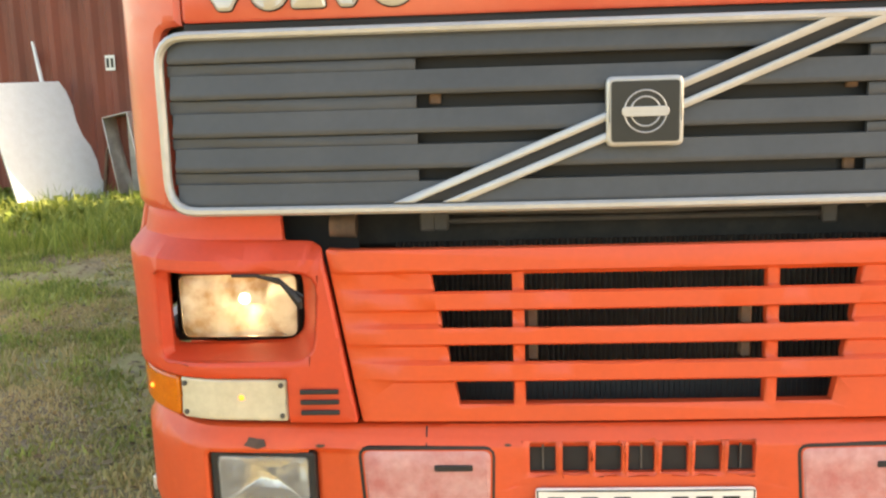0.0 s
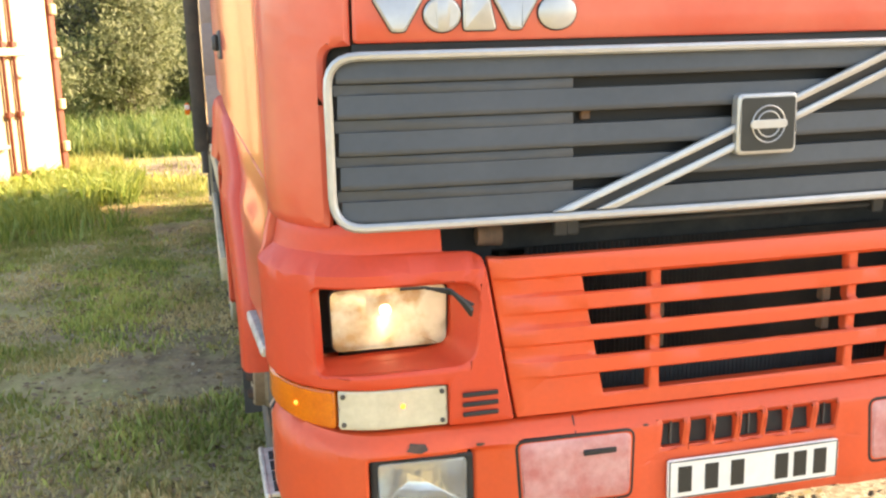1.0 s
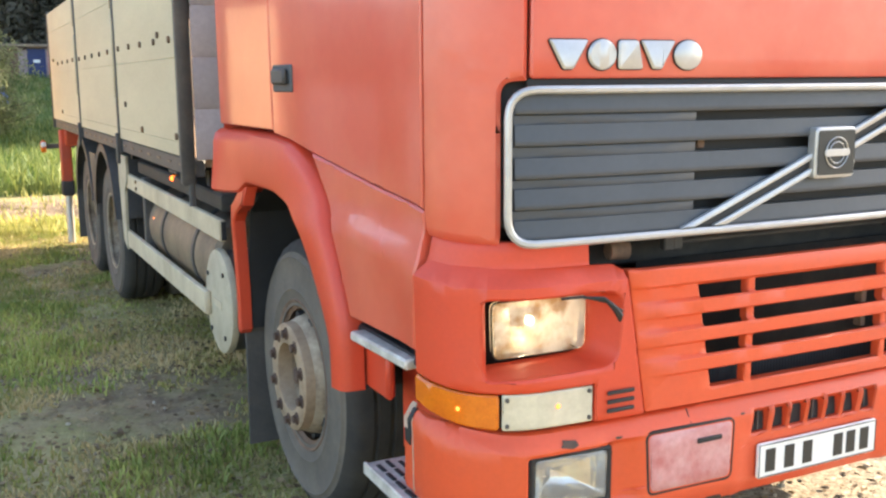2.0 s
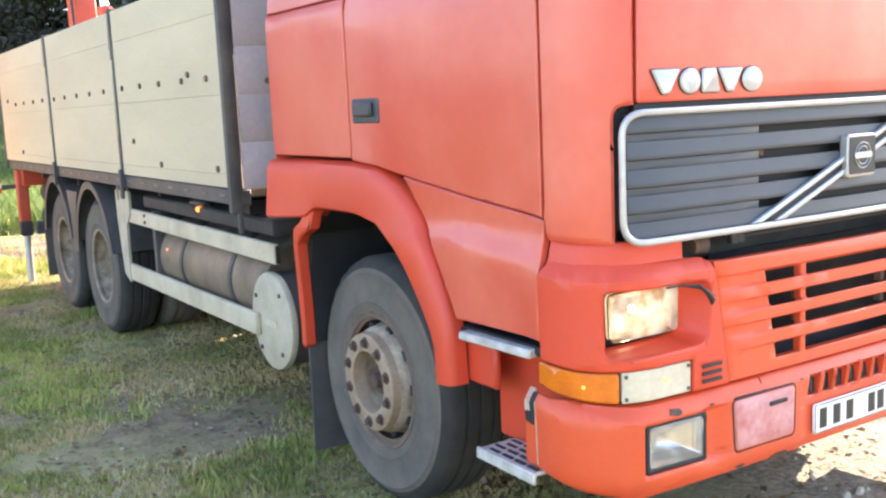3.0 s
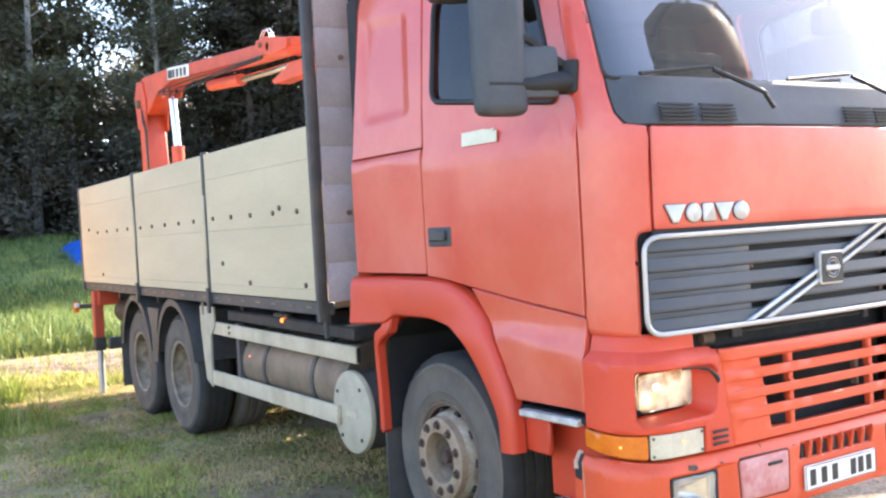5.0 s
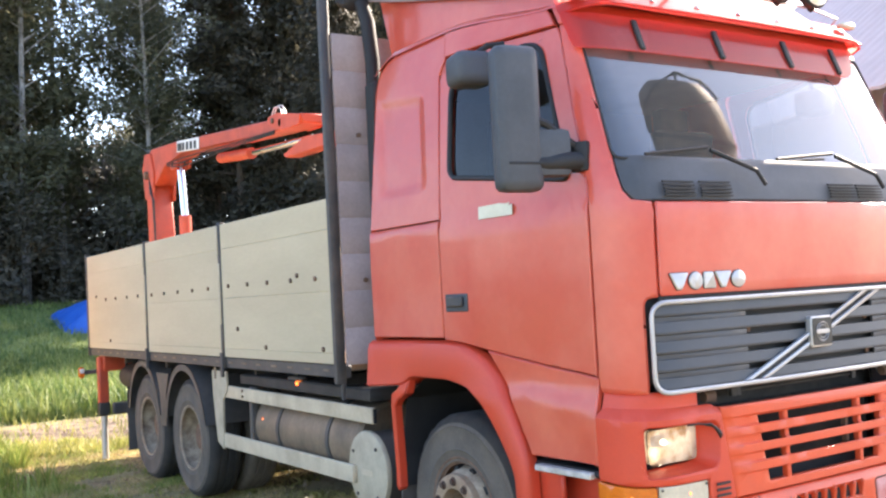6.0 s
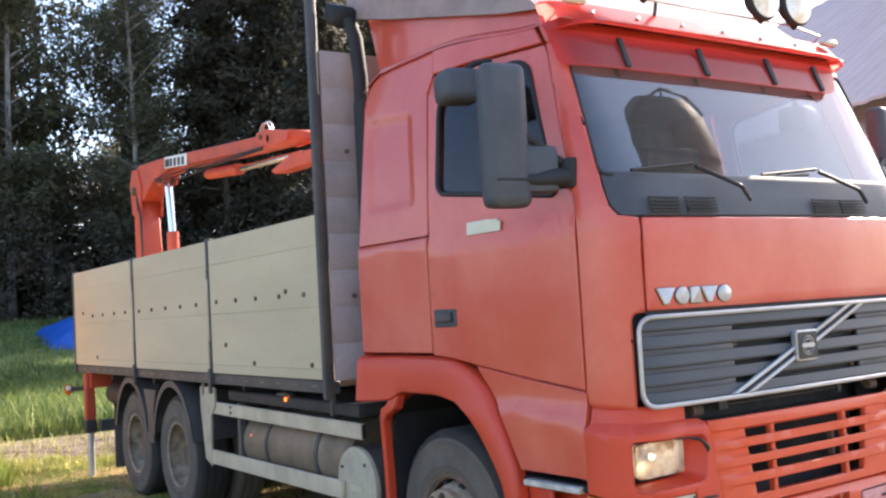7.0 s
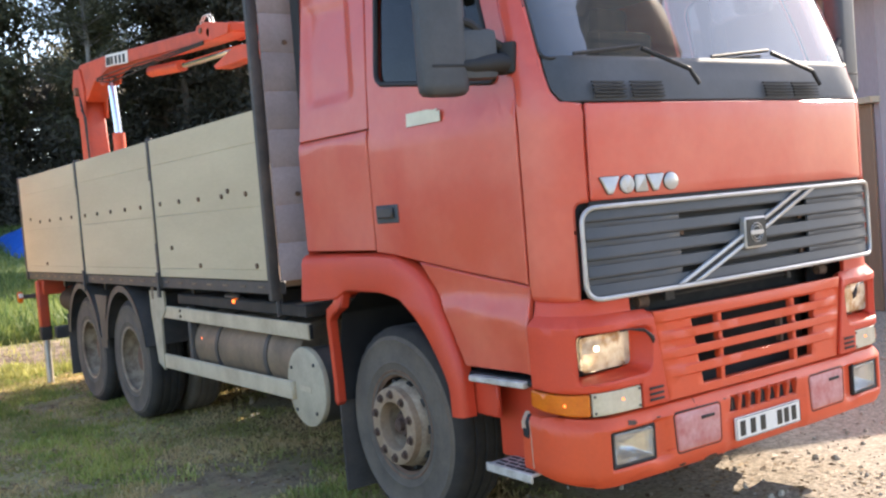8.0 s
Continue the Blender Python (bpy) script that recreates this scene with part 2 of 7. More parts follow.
CLOTH = material("seat_cloth", (0.06, 0.06, 0.065), 0.9, second=(0.1, 0.095, 0.09), scale=8, mix=0.8, fine=0.1, bump=0.3)
TRIM = material("cab_lining", (0.22, 0.21, 0.2), 0.85, second=(0.17, 0.16, 0.15), scale=3, mix=0.7)
CONTAINER = material("rusty_red_container_paint", (0.22, 0.045, 0.022), 0.6, second=(0.13, 0.035, 0.02), scale=2.2, mix=0.8, fine=0.06, stretch=(1, 1, 0.4), bump=0.15)
CREAM = material("faded_cream_door_paint", (0.66, 0.47, 0.28), 0.55, second=(0.6, 0.40, 0.22), scale=2.6, mix=0.6, fine=0.05, stretch=(1, 1, 0.5))
TARP = material("blue_tarpaulin", (0.02, 0.10, 0.42), 0.42, second=(0.03, 0.14, 0.5), scale=4, mix=0.7, bump=0.4, bump_scale=9, bump_size=0.03)
BARN_GREY = material("grey_barn_cladding", (0.34, 0.30, 0.31), 0.8, second=(0.26, 0.23, 0.24), scale=1.5, mix=0.8, stretch=(1, 1, 0.2), bump=0.2)
BARN_ROOF = material("faded_tin_roof", (0.62, 0.46, 0.41), 0.85, second=(0.5, 0.36, 0.32), scale=1.2, mix=0.7, bump=0.1)
WOODEN = material("brown_plank_wood", (0.27, 0.18, 0.11), 0.8, second=(0.2, 0.13, 0.08), scale=3, mix=0.8, stretch=(1, 1, 0.2), bump=0.3, random_amount=0.15)
PINK_GREY = material("weathered_pinkish_panel", (0.36, 0.27, 0.25), 0.7, second=(0.22, 0.17, 0.16), scale=3, mix=0.9, fine=0.06, bump=0.2)


def ground_material():
    """Trodden soil with dry grass, bare patches and, ahead of the truck, gravel."""
    m = bpy.data.materials.new("trodden_grass_and_gravel")
    m.use_nodes = True
    n, l = m.node_tree.nodes, m.node_tree.links
    b = n["Principled BSDF"]
    co = n.new("ShaderNodeTexCoord")

    def noise_at(scale, detail=6.0):
        t = n.new("ShaderNodeTexNoise")
        t.inputs["Scale"].default_value = scale
        t.inputs["Detail"].default_value = detail
        t.inputs["Roughness"].default_value = 0.65
        l.new(co.outputs["Object"], t.inputs["Vector"])
        return t.outputs["Fac"]

    def ranged(x, a, c):
        r = n.new("ShaderNodeMapRange")
        r.inputs["From Min"].default_value, r.inputs["From Max"].default_value = a, c
        l.new(x, r.inputs["Value"])
        return r.outputs["Result"]

    def mixed(f, a, c):
        x = n.new("ShaderNodeMix")
        x.data_type = "RGBA"
        l.new(f, x.inputs["Factor"])
        for key, v in (("A", a), ("B", c)):
            if isinstance(v, tuple):
                x.inputs[key].default_value = (*v, 1)
            else:
                l.new(v, x.inputs[key])
        return x.outputs["Result"]

    soil = mixed(ranged(noise_at(7), 0.35, 0.7), (0.17, 0.115, 0.068), (0.38, 0.275, 0.16))
    turf = mixed(ranged(noise_at(3.2), 0.35, 0.65), (0.27, 0.26, 0.085), (0.45, 0.37, 0.17))
    col = mixed(ranged(noise_at(0.9), 0.42, 0.6), turf, soil)
    stones = mixed(ranged(noise_at(38, 3), 0.4, 0.68), (0.20, 0.16, 0.11), (0.43, 0.36, 0.27))
    sep = n.new("ShaderNodeSeparateXYZ")
    l.new(co.outputs["Object"], sep.inputs[0])
    wob = n.new("ShaderNodeMath")
    wob.operation = "MULTIPLY_ADD"
    l.new(noise_at(0.7), wob.inputs[0])
    wob.inputs[1].default_value = 2.0
    l.new(sep.outputs["X"], wob.inputs[2])
    gx = ranged(wob.outputs[0], 0.3, 1.2)
    col = mixed(gx, col, stones)
    # A worn track crosses behind the truck.
    wob2 = n.new("ShaderNodeMath")
    wob2.operation = "MULTIPLY_ADD"
    l.new(noise_at(0.8), wob2.inputs[0])
    wob2.inputs[1].default_value = 4.0
    l.new(sep.outputs["Y"], wob2.inputs[2])
    t1, t2 = ranged(wob2.outputs[0], 10.3, 11.0), ranged(wob2.outputs[0], 14.9, 14.0)
    tr = n.new("ShaderNodeMath")
    tr.operation = "MULTIPLY"
    l.new(t1, tr.inputs[0])
    l.new(t2, tr.inputs[1])
    here = n.new("ShaderNodeMath")
    here.operation = "MULTIPLY"
    l.new(tr.outputs[0], here.inputs[0])
    l.new(ranged(wob.outputs[0], -2.3, -1.3), here.inputs[1])
    col = mixed(here.outputs[0], col, mixed(ranged(noise_at(3.4), 0.4, 0.62), (0.10, 0.07, 0.045), (0.30, 0.225, 0.15)))
    # Green sward beyond the track.
    col = mixed(ranged(wob2.outputs[0], 14.4, 15.6), col, mixed(ranged(noise_at(2.5), 0.35, 0.65), (0.09, 0.13, 0.035), (0.2, 0.24, 0.07)))
    hsv = n.new("ShaderNodeHueSaturation")
    r = n.new("ShaderNodeMapRange")
    r.inputs["To Min"].default_value, r.inputs["To Max"].default_value = 0.6, 1.4
    l.new(noise_at(45), r.inputs["Value"])
    l.new(r.outputs["Result"], hsv.inputs["Value"])
    l.new(col, hsv.inputs["Color"])
    l.new(hsv.outputs["Color"], b.inputs["Base Color"])
    b.inputs["Roughness"].default_value = 0.95
    bp = n.new("ShaderNodeBump")
    bp.inputs["Strength"].default_value = 0.6
    bp.inputs["Distance"].default_value = 0.02
    l.new(noise_at(30), bp.inputs["Height"])
    l.new(bp.outputs["Normal"], b.inputs["Normal"])
    return m


def leaf_material(name, dark, light, through=0.35, patchiness=0.0):
    """Leaves and blades: colour varies from clump to clump, and light passes through."""
    m = bpy.data.materials.new(name)
    m.use_nodes = True
    n, l = m.node_tree.nodes, m.node_tree.links
    b = n["Principled BSDF"]
    geo = n.new("ShaderNodeNewGeometry")
    mx = n.new("ShaderNodeMix")
    mx.data_type = "RGBA"
    mx.inputs["A"].default_value = (*dark, 1)
    mx.inputs["B"].default_value = (*light, 1)
    co = n.new("ShaderNodeTexCoord")
    patch = n.new("ShaderNodeTexNoise")
    patch.inputs["Scale"].default_value = 1.7
    patch.inputs["Detail"].default_value = 4.0
    l.new(co.outputs["Object"], patch.inputs["Vector"])
    lean = n.new("ShaderNodeMapRange")
    lean.inputs["From Min"].default_value, lean.inputs["From Max"].default_value = 0.36, 0.64
    lean.inputs["To Min"].default_value, lean.inputs["To Max"].default_value = -patchiness, patchiness
    l.new(patch.outputs["Fac"], lean.inputs["Value"])
    both_f = n.new("ShaderNodeMath")
    both_f.use_clamp = True
    l.new(geo.outputs["Random Per Island"], both_f.inputs[0])
    l.new(lean.outputs["Result"], both_f.inputs[1])
    l.new(both_f.outputs[0], mx.inputs["Factor"])
    t = n.new("ShaderNodeTexNoise")
    t.inputs["Scale"].default_value = 0.8
    l.new(co.outputs["Object"], t.inputs["Vector"])
    hsv = n.new("ShaderNodeHueSaturation")
    r = n.new("ShaderNodeMapRange")
    r.inputs["To Min"].default_value, r.inputs["To Max"].default_value = 0.6, 1.4
    l.new(t.outputs["Fac"], r.inputs["Value"])
    l.new(r.outputs["Result"], hsv.inputs["Value"])
    l.new(mx.outputs["Result"], hsv.inputs["Color"])
    l.new(hsv.outputs["Color"], b.inputs["Base Color"])
    b.inputs["Roughness"].default_value = 0.6
    tl = n.new("ShaderNodeBsdfTranslucent")
    l.new(hsv.outputs["Color"], tl.inputs["Color"])
    ms = n.new("ShaderNodeMixShader")
    ms.inputs["Fac"].default_value = through
    l.new(b.outputs["BSDF"], ms.inputs[1])
    l.new(tl.outputs["BSDF"], ms.inputs[2])
    l.new(ms.outputs["Shader"], n["Material Output"].inputs["Surface"])
    return m


GROUND = ground_material()
GRASS = leaf_material("short_grass", (0.31, 0.31, 0.09), (0.62, 0.47, 0.24), 0.35, 0.75)
LUSH = leaf_material("tall_green_grass", (0.17, 0.24, 0.04), (0.40, 0.42, 0.10))
TUFT = leaf_material("low_green_tufts", (0.20, 0.26, 0.055), (0.52, 0.52, 0.15), 0.4, 0.5)
# A yellower, paler copy of the lush grass, sunlight put into its colour.
SUNLIT = leaf_material("sun_toned_grass", (0.25, 0.27, 0.06), (0.52, 0.49, 0.16), 0.4, 0.4)
MEADOW = leaf_material("sunlit_meadow_grass", (0.085, 0.15, 0.035), (0.27, 0.31, 0.085), 0.35, 0.5)
LEAF = leaf_material("birch_leaves", (0.105, 0.115, 0.065), (0.23, 0.22, 0.125), 0.5)
LITTER = leaf_material("dry_leaf_litter", (0.10, 0.055, 0.028), (0.36, 0.25, 0.12), 0.2)
NEEDLE = leaf_material("spruce_needles", (0.06, 0.058, 0.04), (0.13, 0.115, 0.075), 0.4)
WILLOW = leaf_material("willow_leaves", (0.13, 0.15, 0.055), (0.30, 0.30, 0.13), 0.45)
BARK = material("birch_bark", (0.42, 0.40, 0.37), 0.8, second=(0.10, 0.09, 0.08), scale=5, mix=0.9, stretch=(1, 1, 0.5), bump=0.4, bump_scale=20, bump_size=0.01)
DARK_BARK = material("brown_bark", (0.10, 0.075, 0.055), 0.9, second=(0.17, 0.13, 0.1), scale=6, mix=0.8, stretch=(1, 1, 0.3), bump=0.5, bump_scale=20, bump_size=0.01)
PEBBLE = material("pale_gravel", (0.34, 0.28, 0.2), 0.9, second=(0.5, 0.43, 0.33), scale=30, mix=0.9, fine=0.1)


# ---- mesh helpers ----
def link_mesh(name, bm, mat, smooth=True, angle=38):
    me = bpy.data.meshes.new(name)
    bm.normal_update()
    bm.to_mesh(me)
    bm.free()
    if smooth:
        me.shade_smooth()
        me.set_sharp_from_angle(angle=radians(angle))
    me.materials.append(mat)
    return me


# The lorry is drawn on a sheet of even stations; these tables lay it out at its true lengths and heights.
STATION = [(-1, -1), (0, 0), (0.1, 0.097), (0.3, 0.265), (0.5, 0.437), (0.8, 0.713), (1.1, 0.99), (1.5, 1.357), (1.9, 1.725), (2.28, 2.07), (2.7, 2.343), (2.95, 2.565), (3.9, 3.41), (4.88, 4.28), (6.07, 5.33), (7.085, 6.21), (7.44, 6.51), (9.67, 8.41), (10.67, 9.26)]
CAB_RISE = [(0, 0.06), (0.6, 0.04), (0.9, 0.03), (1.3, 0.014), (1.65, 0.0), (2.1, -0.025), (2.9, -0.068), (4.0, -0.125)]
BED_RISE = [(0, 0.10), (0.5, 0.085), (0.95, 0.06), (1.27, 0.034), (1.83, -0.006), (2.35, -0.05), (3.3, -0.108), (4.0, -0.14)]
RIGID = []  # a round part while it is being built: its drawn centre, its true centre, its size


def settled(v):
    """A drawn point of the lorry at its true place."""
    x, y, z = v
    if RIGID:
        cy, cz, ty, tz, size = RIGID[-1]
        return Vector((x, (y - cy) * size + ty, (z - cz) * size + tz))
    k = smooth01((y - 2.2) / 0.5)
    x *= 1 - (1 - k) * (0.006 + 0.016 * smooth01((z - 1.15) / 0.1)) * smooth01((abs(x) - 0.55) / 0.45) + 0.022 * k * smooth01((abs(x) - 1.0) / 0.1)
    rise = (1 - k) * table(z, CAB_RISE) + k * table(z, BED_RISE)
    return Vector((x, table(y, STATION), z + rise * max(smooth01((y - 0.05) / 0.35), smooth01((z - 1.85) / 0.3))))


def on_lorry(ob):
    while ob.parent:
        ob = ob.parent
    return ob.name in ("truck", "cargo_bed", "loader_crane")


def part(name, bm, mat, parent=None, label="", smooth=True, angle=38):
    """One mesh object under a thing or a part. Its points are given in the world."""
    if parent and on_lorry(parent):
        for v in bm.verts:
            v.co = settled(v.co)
    ob = new(name, link_mesh(name, bm, mat, smooth, angle))
    if parent:
        ob.parent = parent
        ob.matrix_parent_inverse = WORLD_OF.get(parent.name, Matrix()).inverted()
        WORLD_OF[ob.name] = Matrix()
    if label:
        ob["label"] = label
    return ob


WORLD_OF = {}


def thing(name, place, label, category, group="", kind=""):
    """An Empty at a thing's base, to parent its parts."""
    ob = new(name)
    ob.empty_display_size = 0.1
    ob.location = place
    WORLD_OF[ob.name] = Matrix.Translation(place)
    return tagged(ob, label, category, group, kind)


def box(bm, c, s, bevel=0.0, turn=None, seg=1):
    """Adds a box of centre c and size s, its edges rounded by bevel."""
    m = Matrix.Translation(c) @ (turn or Matrix()) @ Matrix.Diagonal((*s, 1))
    made = bmesh.ops.create_cube(bm, size=1.0, matrix=m)["verts"]
    if bevel:
        edges = list({e for v in made for e in v.link_edges})
        bmesh.ops.bevel(bm, geom=edges, offset=bevel, segments=seg, affect="EDGES", profile=0.6)
    return bm


def boxed(c, s, bevel=0.0, turn=None, seg=1):
    return box(bmesh.new(), c, s, bevel, turn, seg)


def rod(bm, a, b, r, seg=12, r2=None):
    """Adds a cylinder from a to b."""
    a, b = Vector(a), Vector(b)
    d = b - a
    m = Matrix.Translation((a + b) / 2) @ d.to_track_quat("Z", "Y").to_matrix().to_4x4()
    bmesh.ops.create_cone(bm, cap_ends=True, segments=seg, radius1=r, radius2=r if r2 is None else r2, depth=d.length, matrix=m)
    return bm


def rodded(a, b, r, seg=12, r2=None):
    return rod(bmesh.new(), a, b, r, seg, r2)


def tube(bm, pts, r, seg=8, closed=False):
    """Adds a round tube along points."""
    pts = [Vector(p) for p in pts]
    rings = []
    n = len(pts)
    side = None
    for i, p in enumerate(pts):
        a = pts[i - 1] if i > 0 or closed else p
        b = pts[(i + 1) % n] if i < n - 1 or closed else p
        d = (b - a).normalized()
        if side is None:
            side = d.orthogonal().normalized()
        side = (side - d * side.dot(d)).normalized()
        up = d.cross(side)
        rr = r[i] if isinstance(r, (list, tuple)) else r
        rings.append([bm.verts.new(p + rr * (math.cos(2 * math.pi * k / seg) * side + math.sin(2 * math.pi * k / seg) * up)) for k in range(seg)])
    for i in range(n if closed else n - 1):
        q, w = rings[i], rings[(i + 1) % n]
        for k in range(seg):
            bm.faces.new((q[k], q[(k + 1) % seg], w[(k + 1) % seg], w[k]))
    if not closed:
        bm.faces.new(rings[0][::-1])
        bm.faces.new(rings[-1])
    return bm


def tubed(pts, r, seg=8, closed=False):
    return tube(bmesh.new(), pts, r, seg, closed)


def lathe(bm, profile, centre, axis="x", seg=48, sign=1, caps=True):
    """Turns a profile of (along, radius) about an axis through centre."""
    rings = []
    for a, r in profile:
        ring = []
        for k in range(seg):
            c, s = r * math.cos(2 * math.pi * k / seg), r * math.sin(2 * math.pi * k / seg)
            v = {"x": (sign * a, c, s), "y": (c, sign * a, s), "z": (c, s, a)}[axis]
            ring.append(bm.verts.new(Vector(centre) + Vector(v)))
        rings.append(ring)
    for q, w in zip(rings, rings[1:]):
        for k in range(seg):
            bm.faces.new((q[k], q[(k + 1) % seg], w[(k + 1) % seg], w[k]))
    for ring in (rings[0], rings[-1]) if caps else ():
        if (ring[0].co - ring[seg // 2].co).length > 1e-4:
            bm.faces.new(ring)
    bmesh.ops.recalc_face_normals(bm, faces=bm.faces[:])
    return bm


def slab(poly, x0, x1, bevel=0.0):
    bm = bmesh.new()
    lo, hi = [bm.verts.new((x0, y, z)) for y, z in poly], [bm.verts.new((x1, y, z)) for y, z in poly]
    bm.faces.new(lo), bm.faces.new(hi[::-1])
    for k in range(len(poly)):
        bm.faces.new((lo[k], hi[k], hi[(k + 1) % len(poly)], lo[(k + 1) % len(poly)]))
    bmesh.ops.recalc_face_normals(bm, faces=bm.faces[:])
    if bevel:
        bmesh.ops.bevel(bm, geom=bm.edges[:], offset=bevel, segments=1, affect="EDGES")
    return bm


def mirrored(bm):
    """A copy of a bmesh on the other side of x = 0."""
    two = bm.copy()
    for v in two.verts:
        v.co.x = -v.co.x
    bmesh.ops.reverse_faces(two, faces=two.faces[:])
    return two


def rounded(pts, r, seg=4):
    """The corners of a polygon rounded: r is one radius, or one for each corner."""
    out = []
    n = len(pts)
    for i, p in enumerate(pts):
        rr = r[i] if isinstance(r, (list, tuple)) else r
        p = Vector(p)
        if rr <= 0:
            out.append(tuple(p))
            continue
        a, b = Vector(pts[i - 1]) - p, Vector(pts[(i + 1) % n]) - p
        rr = min(rr, a.length * 0.48, b.length * 0.48)
        s, e = p + a.normalized() * rr, p + b.normalized() * rr
        for k in range(seg + 1):
            t = k / seg
            out.append(tuple((1 - t) ** 2 * s + 2 * t * (1 - t) * p + t * t * e))
    return out


def rect(x0, z0, x1, z1, r=0.0, seg=4):
    p = [(x0, z0), (x1, z0), (x1, z1), (x0, z1)]
    return rounded(p, r, seg) if r else p


def panel(outline, shape, thick=0.02, edge=0.005, grid=0.07, holes=(), cuts=()):
    """A curved sheet: the outline (anticlockwise, with holes) lies in u, v and shape(u, v) gives its place; its rim is rounded and turned in."""
    bm = bmesh.new()
    edges = []
    for loop in (outline, *holes):
        vs = [bm.verts.new((u, v, 0)) for u, v in loop]
        edges += [bm.edges.new((vs[i], vs[(i + 1) % len(vs)])) for i in range(len(vs))]
    bmesh.ops.triangle_fill(bm, use_beauty=True, use_dissolve=False, edges=edges, normal=(0, 0, 1))
    for f in bm.faces:
        if f.normal.z < 0:
            f.normal_flip()
    us, vs = [p[0] for p in outline], [p[1] for p in outline]
    for axis, lo, hi in ((0, min(us), max(us)), (1, min(vs), max(vs))):
        k = math.floor(lo / grid) + 1
        while k * grid < hi - 1e-6:
            co, no = [0, 0, 0], [0, 0, 0]
            co[axis], no[axis] = k * grid + 1e-5, 1
            bmesh.ops.bisect_plane(bm, geom=bm.verts[:] + bm.edges[:] + bm.faces[:], dist=1e-6, plane_co=co, plane_no=no)
            k += 1
    for at in cuts:
        bmesh.ops.bisect_plane(bm, geom=bm.verts[:] + bm.edges[:] + bm.faces[:], dist=1e-6, plane_co=(0, at, 0), plane_no=(0, 1, 0))
    if edge:
        bmesh.ops.inset_region(bm, faces=bm.faces[:], thickness=edge, use_even_offset=True, use_boundary=True)
        for v in {v for e in bm.edges if e.is_boundary for v in e.verts}:
            v.co.z = -edge * 0.8
    rim = [e for e in bm.edges if e.is_boundary]
    made = bmesh.ops.extrude_edge_only(bm, edges=rim)["geom"]
    for v in made:
        if isinstance(v, bmesh.types.BMVert):
            v.co.z = -thick
    for v in bm.verts:
        u, w, d = v.co
        p = shape(u, w)
        if d:
            a, b = shape(u + 1e-3, w) - shape(u - 1e-3, w), shape(u, w + 1e-3) - shape(u, w - 1e-3)
            p = p + a.cross(b).normalized() * d
        v.co = p
    bm.normal_update()
    return bm


def smooth01(t):
    t = min(1.0, max(0.0, t))
    return t * t * (3 - 2 * t)


def table(z, rows):
    for (a, p), (b, q) in zip(rows, rows[1:]):
        if z <= b:
            return p + (q - p) * max(0.0, (z - a) / (b - a))
    return rows[-1][1]


# ---- the cab's form ----
HALF = [(0, 1.175), (1.0, 1.175), (1.3, 1.19), (2.05, 1.19), (2.5, 1.16), (2.95, 1.11), (3.2, 1.07)]
WIDTH = [(0, 1.245), (2.05, 1.245), (2.5, 1.215), (2.95, 1.165), (3.2, 1.12)]
FRONT = [(0, 0.03), (2.02, 0.03), (2.12, 0.045), (2.25, 0.095), (2.95, 0.42), (3.2, 0.56)]
CORNER = [(0, 0.25), (2.05, 0.25), (2.95, 0.1), (3.2, 0.07)]
BOW = 0.028


def corner_of(z, bow=BOW):
    w, r = table(z, HALF), table(z, CORNER)
    t0 = math.atan(2 * bow * (w - r))
    a = w - r * (1 - math.sin(t0))
    return w, r, t0, a, a + r * (math.pi / 2 - t0)


def nose(u, z, out=0.0):
    """The cab's skin at height z, u metres round its outline from the middle of the front."""
    w, r, t0, a, end = corner_of(z)
    f, s, au = table(z, FRONT), -1 if u < 0 else 1, abs(u)
    if au <= a:
        x, y, th = au, f + BOW * au * au, math.atan(2 * BOW * au)
    else:
        y0 = f + BOW * a * a
        th = min(math.pi / 2, t0 + (au - a) / r)
        x, y = a + r * (math.sin(th) - math.sin(t0)), y0 + r * (math.cos(t0) - math.cos(th))
        y += max(0.0, au - end)
    return Vector((s * (x + out * math.sin(th)), y - out * math.cos(th), z))


def y_end(z):
    return nose(-corner_of(z)[4], z).y


def u_at(y, z):
    """The outline's u (on the left) at which the side reaches y."""
    return -(corner_of(z)[4] + y - y_end(z))


def narrowing(y):
    """By how much the cab is slimmer towards its front."""
    return 0.055 * smooth01((1.45 - y) / 1.15)


def side(u, z, out=0.0):
    """The cab's left side, laid out on a flat sheet of (-u, z) that is then drawn in towards the front and top."""
    y = -u
    x = table(z, WIDTH) - narrowing(y)
    swell = 0.012 * math.sin(math.pi * min(1, max(0, (z - 0.9) / 2.1))) * smooth01((y - 0.25) / 0.3)
    return Vector((-x - out - swell, y + 1.57 * (1.235 - x), z))


def sheet_y(y, z):
    """Where on that sheet the true y lies."""
    s = y
    for _ in range(12):
        s += y - side(-s, z).y
    return s


def flank(poly):
    """A side outline given as (y, z) turned into (u, v), anticlockwise."""
    pts = [(-y, z) for y, z in poly]
    area = sum(pts[i - 1][0] * pts[i][1] - pts[i][0] * pts[i - 1][1] for i in range(len(pts)))
    return pts if area > 0 else pts[::-1]


def both(name, bm, mat, parent, label=""):
    """A part and its twin on the other side."""
    two = mirrored(bm)
    return part(name, bm, mat, parent, label), part(name, two, mat, parent, label)


# ---- truck: cab ----
truck = thing("truck", (0, 1.5, 0), "faded orange-red flatbed lorry cab and chassis parked on grass, headlights on", "truck")

